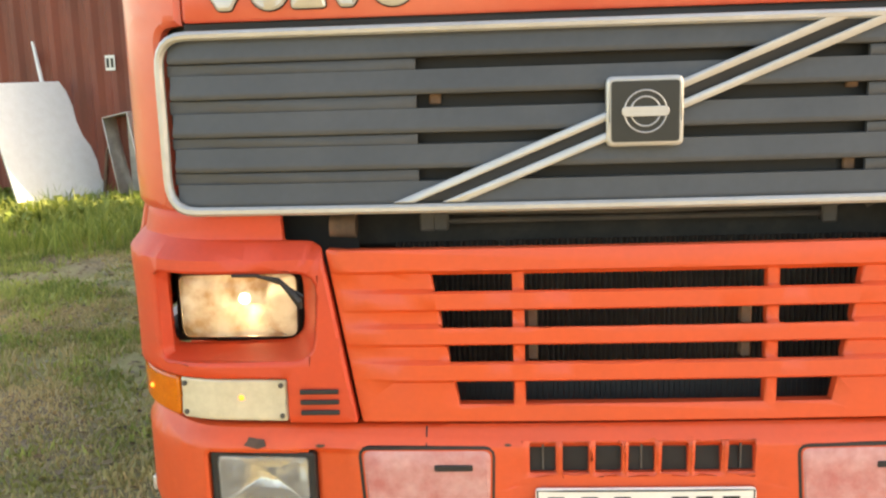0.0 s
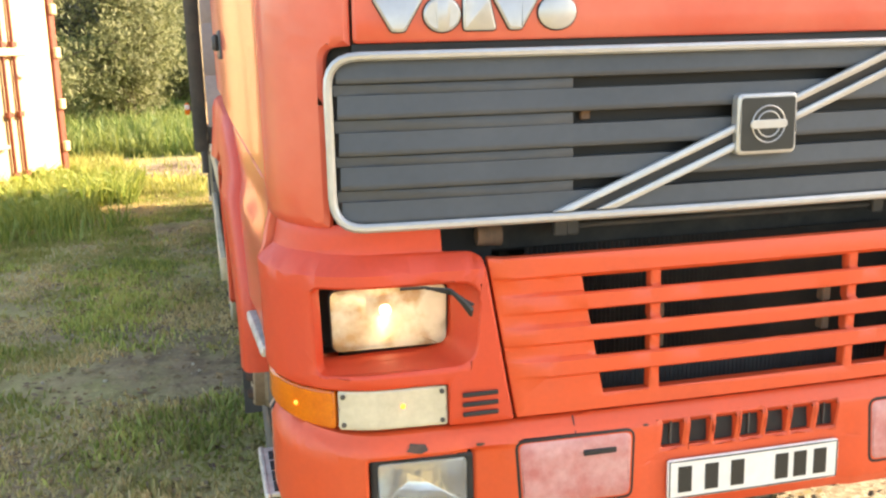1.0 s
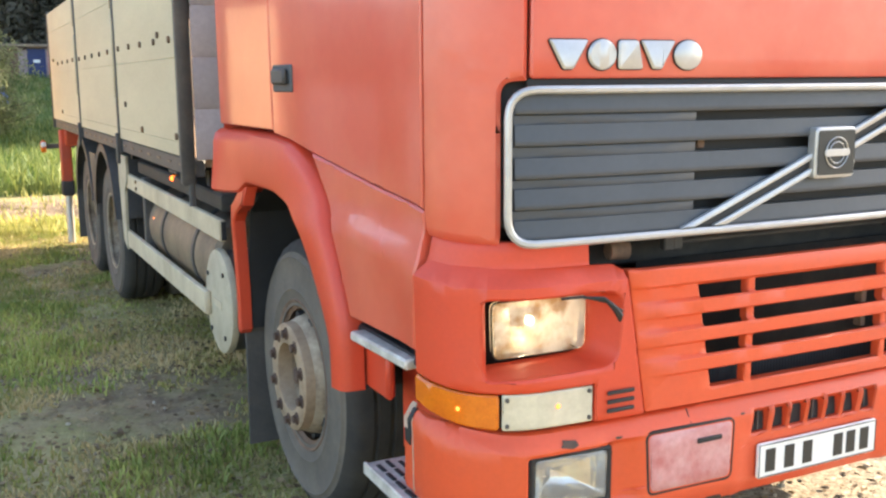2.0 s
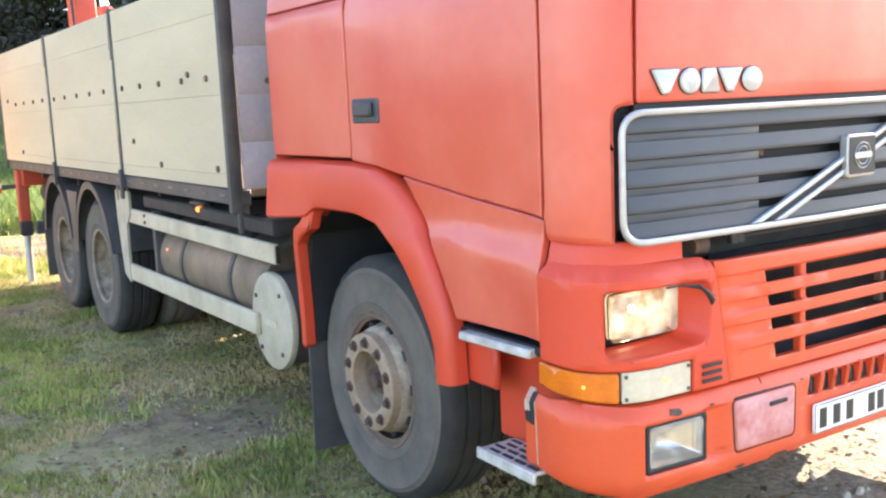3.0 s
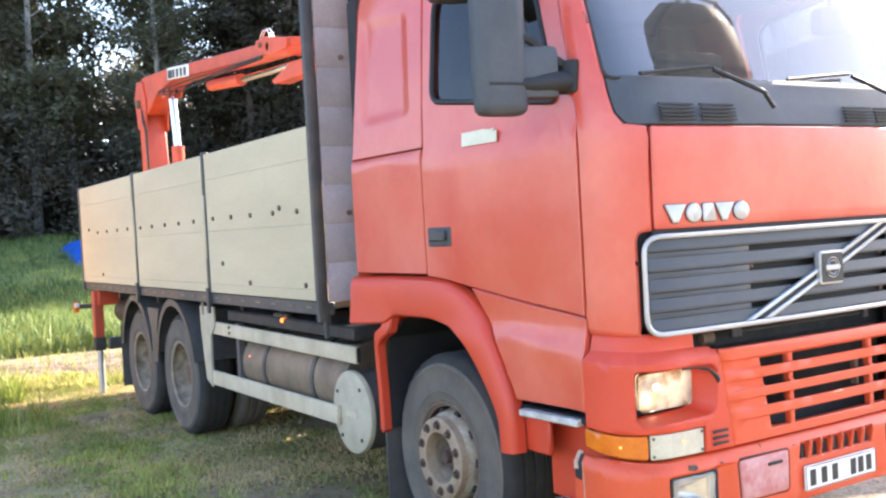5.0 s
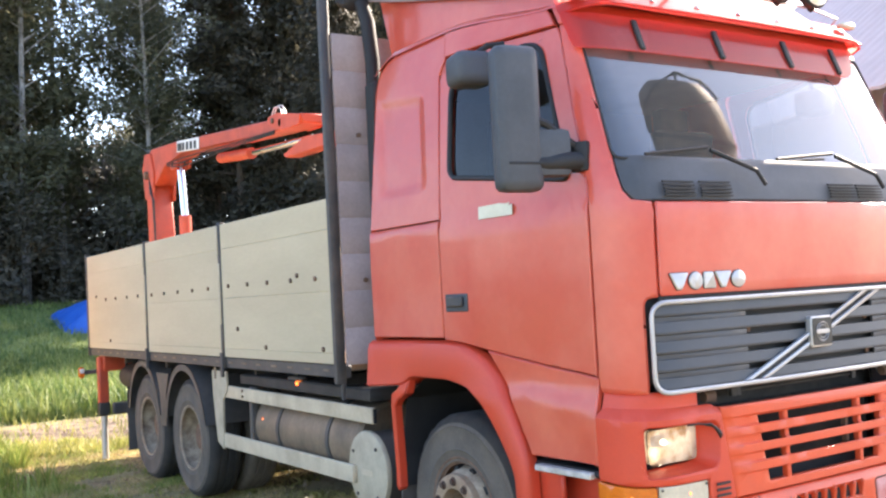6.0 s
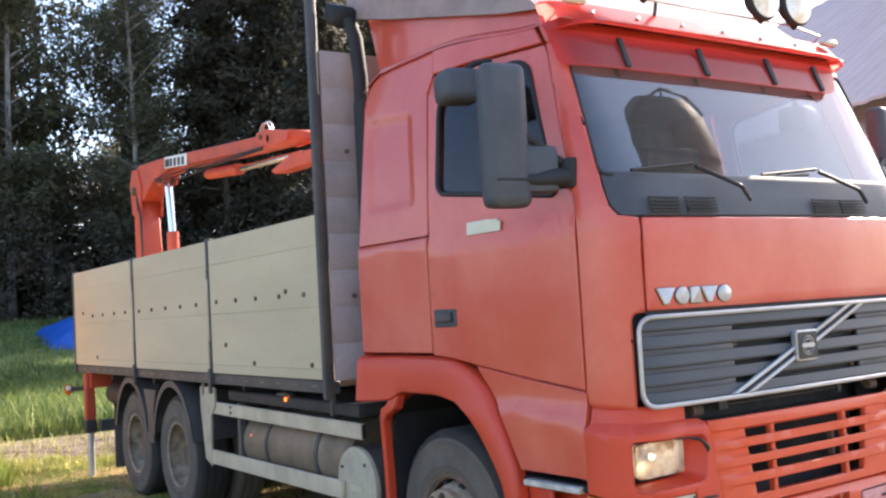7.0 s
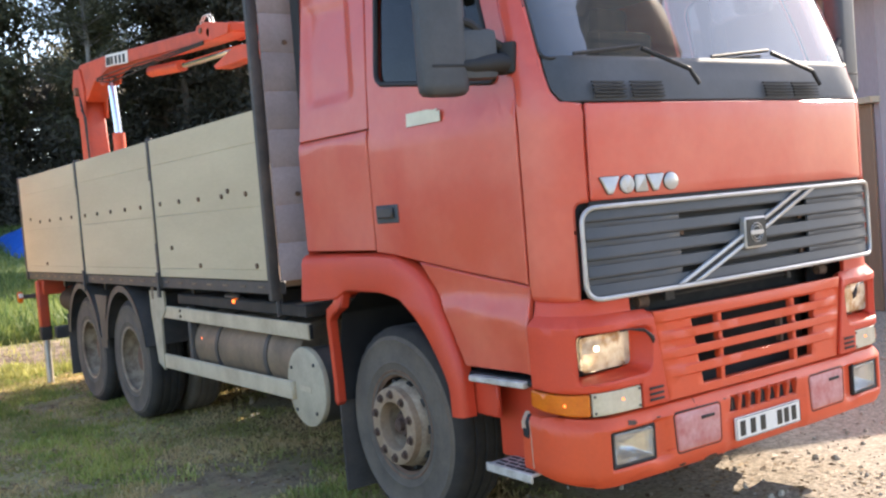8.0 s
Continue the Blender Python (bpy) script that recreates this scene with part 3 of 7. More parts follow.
# Corner panels run from beside the grille round to the door, and up as windscreen pillars.
out_edge = [(-corner_of(z)[4] + 0.004, z) for z in [1.24 + 0.1 * k for k in range(18)]]
corner_outline = [(-1.07, 1.225)] + rounded([(-1.07, 1.5), (-1.07, 1.624), (-0.99, 1.624)], [0, 0.075, 0], 6)[:-1] + [(-1.003, 1.626), (-1.0, 2.045), (-1.10, 2.06)]
corner_outline += [(-1.135, 2.11), (-1.14, 2.2), (-1.115, 2.5), (-1.07, 2.92)] + [(-1.14, 2.95)]
corner_outline += [p for p in out_edge[::-1]] + [(-corner_of(1.23)[4] + 0.02, 1.225)]
area = sum(corner_outline[i - 1][0] * corner_outline[i][1] - corner_outline[i][0] * corner_outline[i - 1][1] for i in range(len(corner_outline)))
if area < 0:
    corner_outline = corner_outline[::-1]
both("corner_panel", panel(corner_outline, nose, 0.03, 0.012, 0.05), RED, truck)
# Bonnet panel between them.
hood = panel(rounded([(-0.996, 1.63), (0.996, 1.63), (0.99, 2.045), (-0.99, 2.045)], 0.012), nose, 0.02, 0.006, 0.08)
bonnet = part("bonnet_panel", hood, RED, truck)
# Dark lining under the joints.
part("front_lining", panel(rect(-1.22, 1.26, 1.22, 2.04), lambda u, z: nose(u, z, -0.045), 0.01, 0, 0.1), BLACK, truck)
both("lamp_lining", panel(rect(-1.22, 0.62, -0.64, 1.25), lambda u, z: nose(u, z, -0.16), 0.01, 0, 0.1), BLACK, truck)
both("side_lining", panel(flank([(0.27, 0.95), (0.62, 0.95), (0.8, 1.2), (1.1, 1.5), (2.25, 1.5), (2.25, 2.2), (0.35, 2.15), (0.27, 2.0)]), lambda u, z: side(u, z, -0.03), 0.01, 0, 0.15), BLACK, truck)
# Windscreen cowl, glass and rubber.
cowl = panel(rounded([(-1.085, 2.052), (1.085, 2.052), (1.135, 2.12), (1.132, 2.27), (-1.132, 2.27), (-1.135, 2.12)], 0.03), lambda u, z: nose(u, z, -0.012), 0.02, 0.006, 0.08)
cowl_ob = part("cowl", cowl, COWL, truck, "dusty dark grey plastic cowl below the windscreen")
for x0 in (-0.93, -0.70, 0.2, 0.43):
    bm = bmesh.new()
    for k in range(5):
        c = nose(x0 + 0.1, 2.075 + 0.017 * k, 0.0)
        box(bm, c, (0.2, 0.01, 0.007))
    part("cowl_vent", bm, BLACK, cowl_ob)
screen_out = rounded([(-1.132, 2.255), (1.132, 2.255), (1.066, 2.935), (-1.066, 2.935)], 0.05, 5)
windscreen = part("windscreen", panel(screen_out, lambda u, z: nose(u, z, -0.014), 0.006, 0, 0.12), PANE, truck, "large windscreen with sky reflected in it")
windscreen.visible_shadow = False
part("rubber_seal", tubed([nose(u, z, -0.010) for u, z in screen_out], 0.008, 6, True), BLACK, windscreen)
# Wipers.
for x0, x1 in ((-0.30, -0.98), (0.62, -0.12)):
    bm = bmesh.new()
    tube(bm, [nose(x0, 2.13, 0.03), nose(x0 - 0.05, 2.2, 0.05), nose((x0 * 0.6 + x1 * 0.4), 2.3, 0.03)], 0.011, 6)
    tube(bm, [nose(x0 * 0.25 + x1 * 0.75 + 0.35 * (x0 - x1), 2.315, 0.02), nose(x1, 2.27, 0.012)], 0.009, 6)
    part("wiper", bm, BLACK, truck, "black windscreen wiper")
# Header above the screen and the roof.
part("roof_header", panel(rect(-1.16, 2.945, 1.16, 3.06), nose, 0.02, 0.004, 0.08), RED, truck)


def roof_line(y):
    """Height at which the cab's side turns into its roof."""
    return 3.06 + 0.1 * smooth01((y - 0.5) / 1.0) - 0.1 * smooth01((y - 2.1) / 0.25)


def roof_point(s, t):
    y = 0.42 + 1.87 * t
    base = roof_line(y) - 0.022
    w = -side(-sheet_y(y, base), base).x + 0.004
    z = base + (0.07 + 0.05 * t) * (1 - abs(s) ** 5) ** 0.55 * (1 - max(0.0, 1 - t / 0.08) ** 2) ** 0.5
    x = w * s
    return Vector((x, y, z))


bm = bmesh.new()
ss = [math.sin(math.pi / 2 * (k / 20 - 1)) for k in range(41)]
tt = [(k / 30) ** 1.5 for k in range(31)]
grid_v = [[bm.verts.new(roof_point(s, t)) for s in ss] for t in tt]
for a, b in zip(grid_v, grid_v[1:]):
    for k in range(40):
        bm.faces.new((a[k], a[k + 1], b[k + 1], b[k]))
part("roof", bm, RED, truck, angle=60)
# Back wall of the cab.
back_wall = [(-1.235, 1.3), (1.235, 1.3), (1.235, 2.05), (1.15, 2.95), (1.11, 3.1), (0.95, 3.2), (-0.95, 3.2), (-1.11, 3.1), (-1.15, 2.95), (-1.235, 2.05)]
bm = bmesh.new()
for yy in (2.25, 2.29):
    bm.faces.new([bm.verts.new((x, yy, z)) for x, z in back_wall])
part("back_wall", bm, RED, truck, smooth=False)

# Doors: the front line follows the corner; the window is an opening.
front_line = [(sheet_y(y_end(z) + 0.006, z), z) for z in [1.292 + 0.1 * k for k in range(17)]]
door_poly = front_line + [(sheet_y(y_end(2.93) + 0.02, 2.94), 2.94), (0.95, 2.975), (1.36, 2.985), (1.43, 2.9), (1.475, 2.3), (1.49, 2.0), (1.49, 1.445), (1.3, 1.43), (1.12, 1.402), (0.9, 1.372), (0.62, 1.334)]
win_poly = rounded([(0.36, 2.19), (1.37, 2.31), (1.31, 2.84), (0.62, 2.905), (0.50, 2.87)], [0.05, 0.07, 0.10, 0.06, 0.06], 4)


def door_side(u, z):
    """The door's skin, with the low ridge along its waist."""
    p = side(u, z)
    p.x -= 0.012 * smooth01((2.09 - z) / 0.03) - 0.012
    return p


door_bm = panel(flank(door_poly), door_side, 0.028, 0.006, 0.07, holes=[flank(win_poly)[::-1]])
for side_sign in (0, 1):
    d = part("door", mirrored(door_bm) if side_sign else door_bm.copy(), RED, truck, "faded red cab door with chalky patches and reflections in its colour")
    bm = panel(flank(win_poly), lambda u, z: side(u, z, -0.02), 0.005, 0, 0.3)
    w = part("window_pane", mirrored(bm) if side_sign else bm, SIDE_PANE, d, "dark side window glass")
    w.visible_shadow = False
    bm = tubed([side(-y, z, -0.008) for y, z in win_poly], 0.014, 6, True)
    part("window_seal", mirrored(bm) if side_sign else bm, BLACK, d)
    bm = panel(rect(-1.452, 1.592, -1.238, 1.686, 0.012), lambda u, z: door_side(u, z) + Vector((-0.006, 0, 0)), 0.015, 0.004, 0.2)
    h = part("handle", mirrored(bm) if side_sign else bm, COWL, d, "dark grey recessed door handle")
    bm = boxed((-1.268, 1.335, 1.645), (0.02, 0.15, 0.055), 0.008)
    part("grip", mirrored(bm) if side_sign else bm, STEEL, h)
door_bm.free()
part("door_sticker", panel([(-1.095, 2.06), (-0.8, 2.062), (-0.797, 2.115), (-0.825, 2.11), (-0.82, 2.125), (-0.855, 2.122), (-0.905, 2.128), (-1.09, 2.125)], lambda u, z: side(u, z, 0.003), 0.003, 0, 0.2), STICKER, truck, "torn cream paper sticker on the door")
# Rear side panel with its raised field.
rear_poly = [(1.502, 1.455), (2.285, 1.455), (2.285, 2.1), (2.165, 2.93), (2.145, 3.0), (2.10, 3.075), (2.03, 3.125), (1.92, 3.15), (1.6, 3.157), (1.35, 3.143), (1.375, 2.995), (1.442, 2.9), (1.487, 2.3), (1.502, 2.0)]


def rear_side(u, z):
    p = side(u, z)
    p.x -= 0.012 * smooth01((2.09 - z) / 0.03) - 0.012
    y = -u
    inside = smooth01((y - 1.62) / 0.05) * smooth01((2.16 - y) / 0.05) * smooth01((z - 2.27) / 0.05) * smooth01((2.83 + 0.1 * (y - 1.62) - z) / 0.05)
    p.x += 0.016 * inside
    return p


# The panel is two sheets with an open seam at the waist.
seam_low = [(1.502, 1.455), (2.285, 1.455), (2.285, 2.087), (1.498, 2.087), (1.502, 2.0)]
seam_high = [(1.498, 2.093), (2.285, 2.093)] + rear_poly[2:-1]
for sheet in (seam_low, seam_high):
    both("rear_side_panel", panel(flank(sheet), rear_side, 0.03, 0.005, 0.03), RED, truck)
roof_front = sheet_y(y_end(2.93) + 0.03, 2.95)
both("roof_side", panel(flank([(roof_front, 2.951), (0.95, 2.986), (1.352, 2.996), (1.338, 3.14), (1.15, 3.128), (0.9, 3.105), (0.65, 3.075), (roof_front + 0.04, 3.045)]), side, 0.03, 0.005, 0.05), RED, truck)
# Step cover under the door, bounded by the wheel arch.
cover_poly = [(sheet_y(y_end(0.95) + 0.004, 0.95), 0.905), (sheet_y(y_end(1.27) + 0.004, 1.27), 1.284), (0.62, 1.328), (0.9, 1.366), (1.1, 1.394), (1.02, 1.31), (0.92, 1.2), (0.86, 1.1), (0.79, 0.99), (0.735, 0.905)]


def cover_side(u, z):
    p = side(u, z)
    y = -u
    ridge = 1.17 + (y - 0.318) * 0.15
    p.x -= 0.012 * smooth01((ridge - z) / 0.03) * smooth01((0.9 - y) / 0.25) - 0.004
    return p


both("step_cover", panel(flank(cover_poly), cover_side, 0.03, 0.008, 0.035), RED, truck)

# Wheel arch flare.
arch_out = [(2.33, 1.43), (1.85, 1.437), (1.48, 1.437), (1.3, 1.425), (1.12, 1.365), (0.97, 1.26), (0.86, 1.10), (0.78, 0.96), (0.745, 0.86), (0.735, 0.66)]
arch_in = [(0.835, 0.66), (0.84, 0.80), (0.88, 0.87), (0.945, 0.96), (1.03, 1.06), (1.12, 1.14), (1.25, 1.205), (1.45, 1.235), (1.84, 1.235), (1.9, 1.19), (2.33, 1.16)]


def arch_side(u, z):
    return Vector((-1.262 - 0.01 * smooth01((z - 0.7) / 0.4), -u, z))


def resampled(poly, count):
    """A polyline at even steps of its length."""
    pts = [Vector((*p, 0)) for p in poly]
    steps = [0.0]
    for p, q in zip(pts, pts[1:]):
        steps.append(steps[-1] + (q - p).length)
    out = []
    for k in range(count):
        d = steps[-1] * k / (count - 1)
        i = max(j for j in range(len(pts) - 1) if steps[j] <= d + 1e-9)
        out.append(pts[i].lerp(pts[i + 1], min(1, (d - steps[i]) / max(1e-6, steps[i + 1] - steps[i]))))
    return out


arch_bm = bmesh.new()
ribs = []
smooth_out, smooth_in = resampled(arch_out, 70), resampled(arch_in[::-1], 70)
for _ in range(3):
    for line in (smooth_out, smooth_in):
        line[1:-1] = [(line[k - 1] + 2 * line[k] + line[k + 1]) / 4 for k in range(1, 69)]
for p, q in zip(smooth_out, smooth_in):
    rib = []
    for f, x in ((-0.02, -1.2), (0.0, -1.238), (0.07, -1.262), (0.2, -1.272), (0.5, -1.276), (0.85, -1.278), (0.96, -1.274), (1.0, -1.262), (1.02, -1.14)):
        m = p.lerp(q, f)
        n_ = narrowing(m.x)
        rib.append(arch_bm.verts.new((x + n_, m.x + 1.57 * n_, m.y)))
    ribs.append(rib)
for p, q in zip(ribs, ribs[1:]):
    for k in range(len(p) - 1):
        arch_bm.faces.new((p[k], q[k], q[k + 1], p[k + 1]))
for rib in (ribs[0], ribs[-1]):
    arch_bm.faces.new(rib)
bmesh.ops.recalc_face_normals(arch_bm, faces=arch_bm.faces[:])
both("wheel_arch", arch_bm, RED_PLASTIC, truck)
strip = [(1.86, 1.23), (1.93, 1.225), (1.99, 1.16), (2.055, 1.13), (2.065, 1.06), (2.06, 0.60), (2.045, 0.58), (2.02, 0.60), (2.025, 1.06), (1.98, 1.1), (1.88, 1.14)]
both("arch_strip", panel(flank(strip), lambda u, z: arch_side(u, z) + Vector((0.012, 0, 0)), 0.05, 0.008, 0.06), RED_PLASTIC, truck)
# Inner wheel housing and mud flap.
bm = bmesh.new()
ring = [(0.80, 0.66), (0.86, 0.92), (1.0, 1.1), (1.2, 1.22), (1.5, 1.26), (1.8, 1.22), (1.98, 1.1), (2.03, 0.9), (2.03, 0.6)]
for (y0, z0), (y1, z1) in zip(ring, ring[1:]):
    bm.faces.new([bm.verts.new(v) for v in ((-1.2, y0, z0), (-1.2, y1, z1), (-0.55, y1, z1), (-0.55, y0, z0))])
bmesh.ops.remove_doubles(bm, verts=bm.verts[:], dist=1e-4)
both("wheel_housing", bm, BLACK, truck)
both("mud_flap", boxed((-0.99, 2.06, 0.47), (0.46, 0.012, 0.78), 0.003), FLAP, truck, "dirty black rubber mud flap")

# Sill, step and the panel behind it.
both("sill", boxed((-1.19, 0.555, 0.852), (0.05, 0.40, 0.03), 0.006, pose(0, 0, 0, 0, 0, 2.5)), STEP_ALU, truck, "dull stained aluminium strip under the door")
step_bm = bmesh.new()
box(step_bm, (-1.135, 0.50, 0.462), (0.15, 0.33, 0.014), 0.003)
slot_mesh = link_mesh("tread_slot", boxed((0, 0, 0), (0.014, 0.052, 0.006), 0.001), BLACK)
slot_places = []
for row in range(4):
    for k in range(4):
        slot_places.append((-1.188 + 0.035 * row, 0.375 + 0.075 * k + 0.02 * (row % 2), 0.4685))
box(step_bm, (-1.213, 0.50, 0.452), (0.014, 0.345, 0.04), 0.004)
step_pair = both("step", step_bm, STEP_ALU, truck, "worn aluminium foot step with slotted tread")
for step_ob, s in zip(step_pair, (1, -1)):
    for x, y, z in slot_places:
        slot = new("tread_slot", slot_mesh)
        slot.parent = step_ob
        slot.matrix_basis = Matrix.Translation(settled((s * x, y, z)))
both("step_back_panel", boxed((-1.03, 0.55, 0.66), (0.03, 0.46, 0.42), 0.01), RED_PLASTIC, truck)
both("step_side", boxed((-1.14, 0.74, 0.755), (0.03, 0.22, 0.18), 0.01), RED_PLASTIC, truck)
both("step_inner", boxed((-1.06, 0.56, 0.86), (0.24, 0.5, 0.03), 0.01), BLACK, truck)


# ---- truck: front below the screen ----
# Plain silver shapes where the maker's name stands: wedges, ovals and a block.
name_z0, name_z1 = 1.652, 1.722


def wedge_shape(u, w):
    return rounded([(u + 0.36 * w, name_z0), (u + 0.62 * w, name_z0), (u + w, name_z1), (u, name_z1)], 0.006, 2)


def oval_shape(u, w):
    zc, h = (name_z0 + name_z1) / 2, (name_z1 - name_z0) / 2 + 0.002
    return [(u + w / 2 + w / 2 * math.cos(2 * math.pi * k / 24), zc + h * math.sin(2 * math.pi * k / 24)) for k in range(24)]


def block_shape(u, w):
    return rounded([(u, name_z0), (u + w, name_z0), (u + 0.8 * w, name_z1), (u, name_z1)], 0.008, 2)


for u, w, shape_of in ((-0.95, 0.118, wedge_shape), (-0.832, 0.088, oval_shape), (-0.738, 0.078, block_shape), (-0.668, 0.108, wedge_shape), (-0.562, 0.088, oval_shape)):
    rim_pts = shape_of(u, w)
    mark = part("name_shape", panel(rim_pts, lambda a, z: nose(a, z, 0.012), 0.012, 0.005, 0.2), SILVER, truck, "plain silver shape on the bonnet")
    part("shape_edge", tubed([nose(a, z, 0.003) for a, z in rim_pts], 0.003, 5, True), BLACK, mark)

# Grille: frame, slats, closed ends, sash and badge.
grille = part("grille", panel(rect(-1.03, 1.235, 1.03, 1.605), lambda u, z: nose(u, z, -0.04), 0.01, 0, 0.12), BLACK, truck, "dark grey slatted radiator grille with a silver frame")
frame_loop = rounded([(-1.052, 1.228), (1.052, 1.228), (1.052, 1.603), (-1.052, 1.603)], 0.07, 6)
fine_loop = []
for (u0, z0), (u1, z1) in zip(frame_loop, frame_loop[1:] + frame_loop[:1]):
    n_seg = max(1, int(math.hypot(u1 - u0, z1 - z0) / 0.08))
    fine_loop += [(u0 + (u1 - u0) * k / n_seg, z0 + (z1 - z0) * k / n_seg) for k in range(n_seg)]
part("grille_frame", tubed([nose(u, z, 0.016) for u, z in fine_loop], 0.0105, 8, True), SILVER, grille, "silver trim frame round the grille")
SLATS = (1.570, 1.493, 1.4125, 1.337, 1.259)
for k, zc in enumerate(SLATS):
    bm = bmesh.new()
    prof = [(-0.026, -0.006), (-0.0245, 0.001), (-0.019, 0.004), (-0.011, 0.003), (0.004, -0.001), (0.026, -0.004), (0.026, -0.03), (-0.026, -0.03)]
    rings = []
    for i in range(27):
        u = -1.035 + 2.07 * i / 26
        rings.append([bm.verts.new(nose(u, zc + a, d + 0.006)) for a, d in prof])
    for a, b in zip(rings, rings[1:]):
        for j in range(len(prof)):
            bm.faces.new((a[j], b[j], b[(j + 1) % len(prof)], a[(j + 1) % len(prof)]))
    bmesh.ops.recalc_face_normals(bm, faces=bm.faces[:])
    part("slat", bm, GRILLE, grille)
for s in (-1, 1):
    for za, zb in zip(SLATS, SLATS[1:]):
        lo, hi = (-1.046, -0.478) if s < 0 else (0.455, 1.046)
        part("slat_blank", panel(rect(lo, zb + 0.025, hi, za - 0.0275), lambda u, z: nose(u, z, -0.001), 0.012, 0.001, 0.15), GRILLE, grille)
part("top_strip", panel(rect(-1.0, 1.59, 1.0, 1.63), lambda u, z: nose(u, z, -0.012), 0.012, 0.002, 0.15), BLACK, grille)
# Brackets behind the open slats.
for u, z in ((-0.44, 1.46), (0.43, 1.47), (0.43, 1.30)):
    part("bracket", boxed(nose(u, z, -0.03), (0.025, 0.012, 0.03), 0.003), RUST, grille)
sash_a, sash_b = Vector((-0.455, 1.242)), Vector((0.455, 1.606))
sash_d = (sash_b - sash_a).normalized()
sash_n = Vector((-sash_d.y, sash_d.x))
for off, half, lift, mat, nm in ((0.0, 0.020, 0.014, BLACK, "sash_core"), (0.0195, 0.0085, 0.024, SILVER, "sash_bar"), (-0.0195, 0.0085, 0.024, SILVER, "sash_bar")):
    q = []
    for o, z in ((off - half, 1.241), (off - half, 1.606), (off + half, 1.606), (off + half, 1.241)):
        foot = sash_a + sash_n * o
        q.append((foot.x + sash_d.x * (z - foot.y) / sash_d.y, z))
    q = q if q[1][0] > q[0][0] else q[::-1]
    area_q = sum(q[i - 1][0] * q[i][1] - q[i][0] * q[i - 1][1] for i in range(4))
    part(nm, panel(q if area_q > 0 else q[::-1], lambda u, z, o=lift: nose(u, z, o), 0.014, 0.003, 0.2), mat, grille)
badge = part("badge", panel(rect(-0.084, 1.350, 0.072, 1.492, 0.014), lambda u, z: nose(u, z, 0.036), 0.03, 0.006, 0.2), SILVER, grille, "square silver-edged black badge with a plain ring")
part("badge_face", panel(rect(-0.075, 1.359, 0.063, 1.483, 0.008), lambda u, z: nose(u, z, 0.039), 0.006, 0, 0.2), INK, badge)
for rr in (0.043, 0.03):
    bm = tubed([nose(-0.006 + rr * math.cos(2 * math.pi * k / 28), 1.421 + rr * math.sin(2 * math.pi * k / 28), 0.040) for k in range(28)], 0.0016, 5, True)
    part("badge_ring", bm, SILVER, badge)
part("badge_bar", panel(rect(-0.054, 1.411, 0.042, 1.431, 0.01), lambda u, z: nose(u, z, 0.043), 0.004, 0.001, 0.2), SILVER, badge)

# The dark gap under the grille shows the radiator top, a hinge and pipes.
bm = bmesh.new()
box(bm, (0.0, 0.30, 1.17), (1.9, 0.06, 0.16), 0.01)
part("radiator_support", bm, DARK, truck)
for x in (-0.66, 0.66):
    part("hinge", lathe(bmesh.new(), [(-0.03, 0.0), (-0.03, 0.024), (0.03, 0.028), (0.03, 0.0)], (x, 0.13, 1.175), "x", 16), RUST, truck, "greasy hinge roller under the grille")
bm = bmesh.new()
for x in (-0.47, -0.44, 0.42):
    box(bm, (x, 0.16, 1.185), (0.035, 0.03, 0.06), 0.004)
tube(bm, [(-0.45, 0.15, 1.2), (0.0, 0.14, 1.195), (0.44, 0.15, 1.2)], 0.008, 6)
tube(bm, [(-0.45, 0.16, 1.175), (0.44, 0.16, 1.175)], 0.006, 6)
tube(bm, [(0.5, 0.15, 1.19), (0.56, 0.12, 1.23), (0.62, 0.15, 1.17)], 0.005, 6)
part("lock_rail", bm, STEEL, truck)
u_far = -corner_of(1.18)[4] + 0.01
both("grille_side_filler", panel([(u_far, 1.12), (-0.735, 1.12), (-0.79, 1.16), (-0.80, 1.228), (u_far, 1.228)], lambda u, z: nose(u, z, -0.022 + 0.014 * smooth01((1.16 - z) / 0.03)), 0.02, 0.002, 0.03), RED_PLASTIC, truck)

# Lower grille with twelve slots between ribs.
rows = [(1.047, 1.081), (0.967, 1.001), (0.888, 0.924), (0.787, 0.840)]


def slant(z):
    return 0.459 - 0.055 * (1.081 - z) / 0.29


slots = []
for z0, z1 in rows:
    slots.append([(-slant(z0), z0), (-0.284, z0), (-0.284, z1), (-slant(z1), z1)])
    slots.append([(-0.258, z0), (0.258, z0), (0.258, z1), (-0.258, z1)])
    slots.append([(0.284, z0), (slant(z0), z0), (slant(z1), z1), (0.284, z1)])


def low_shape(u, z):
    """Ribs stand proud between the slots; the ends run out."""
    au = abs(u)
    out = 0.010
    for zr in (1.024, 0.946, 0.864):
        out += 0.013 * smooth01((0.026 - abs(z - zr)) / 0.009) * smooth01((0.66 - 0.25 * (1.1 - z) - au) / 0.012)
    out += 0.016 * smooth01((z - 1.083) / 0.01) * smooth01((0.66 - au) / 0.01)
    return nose(u, z, out)


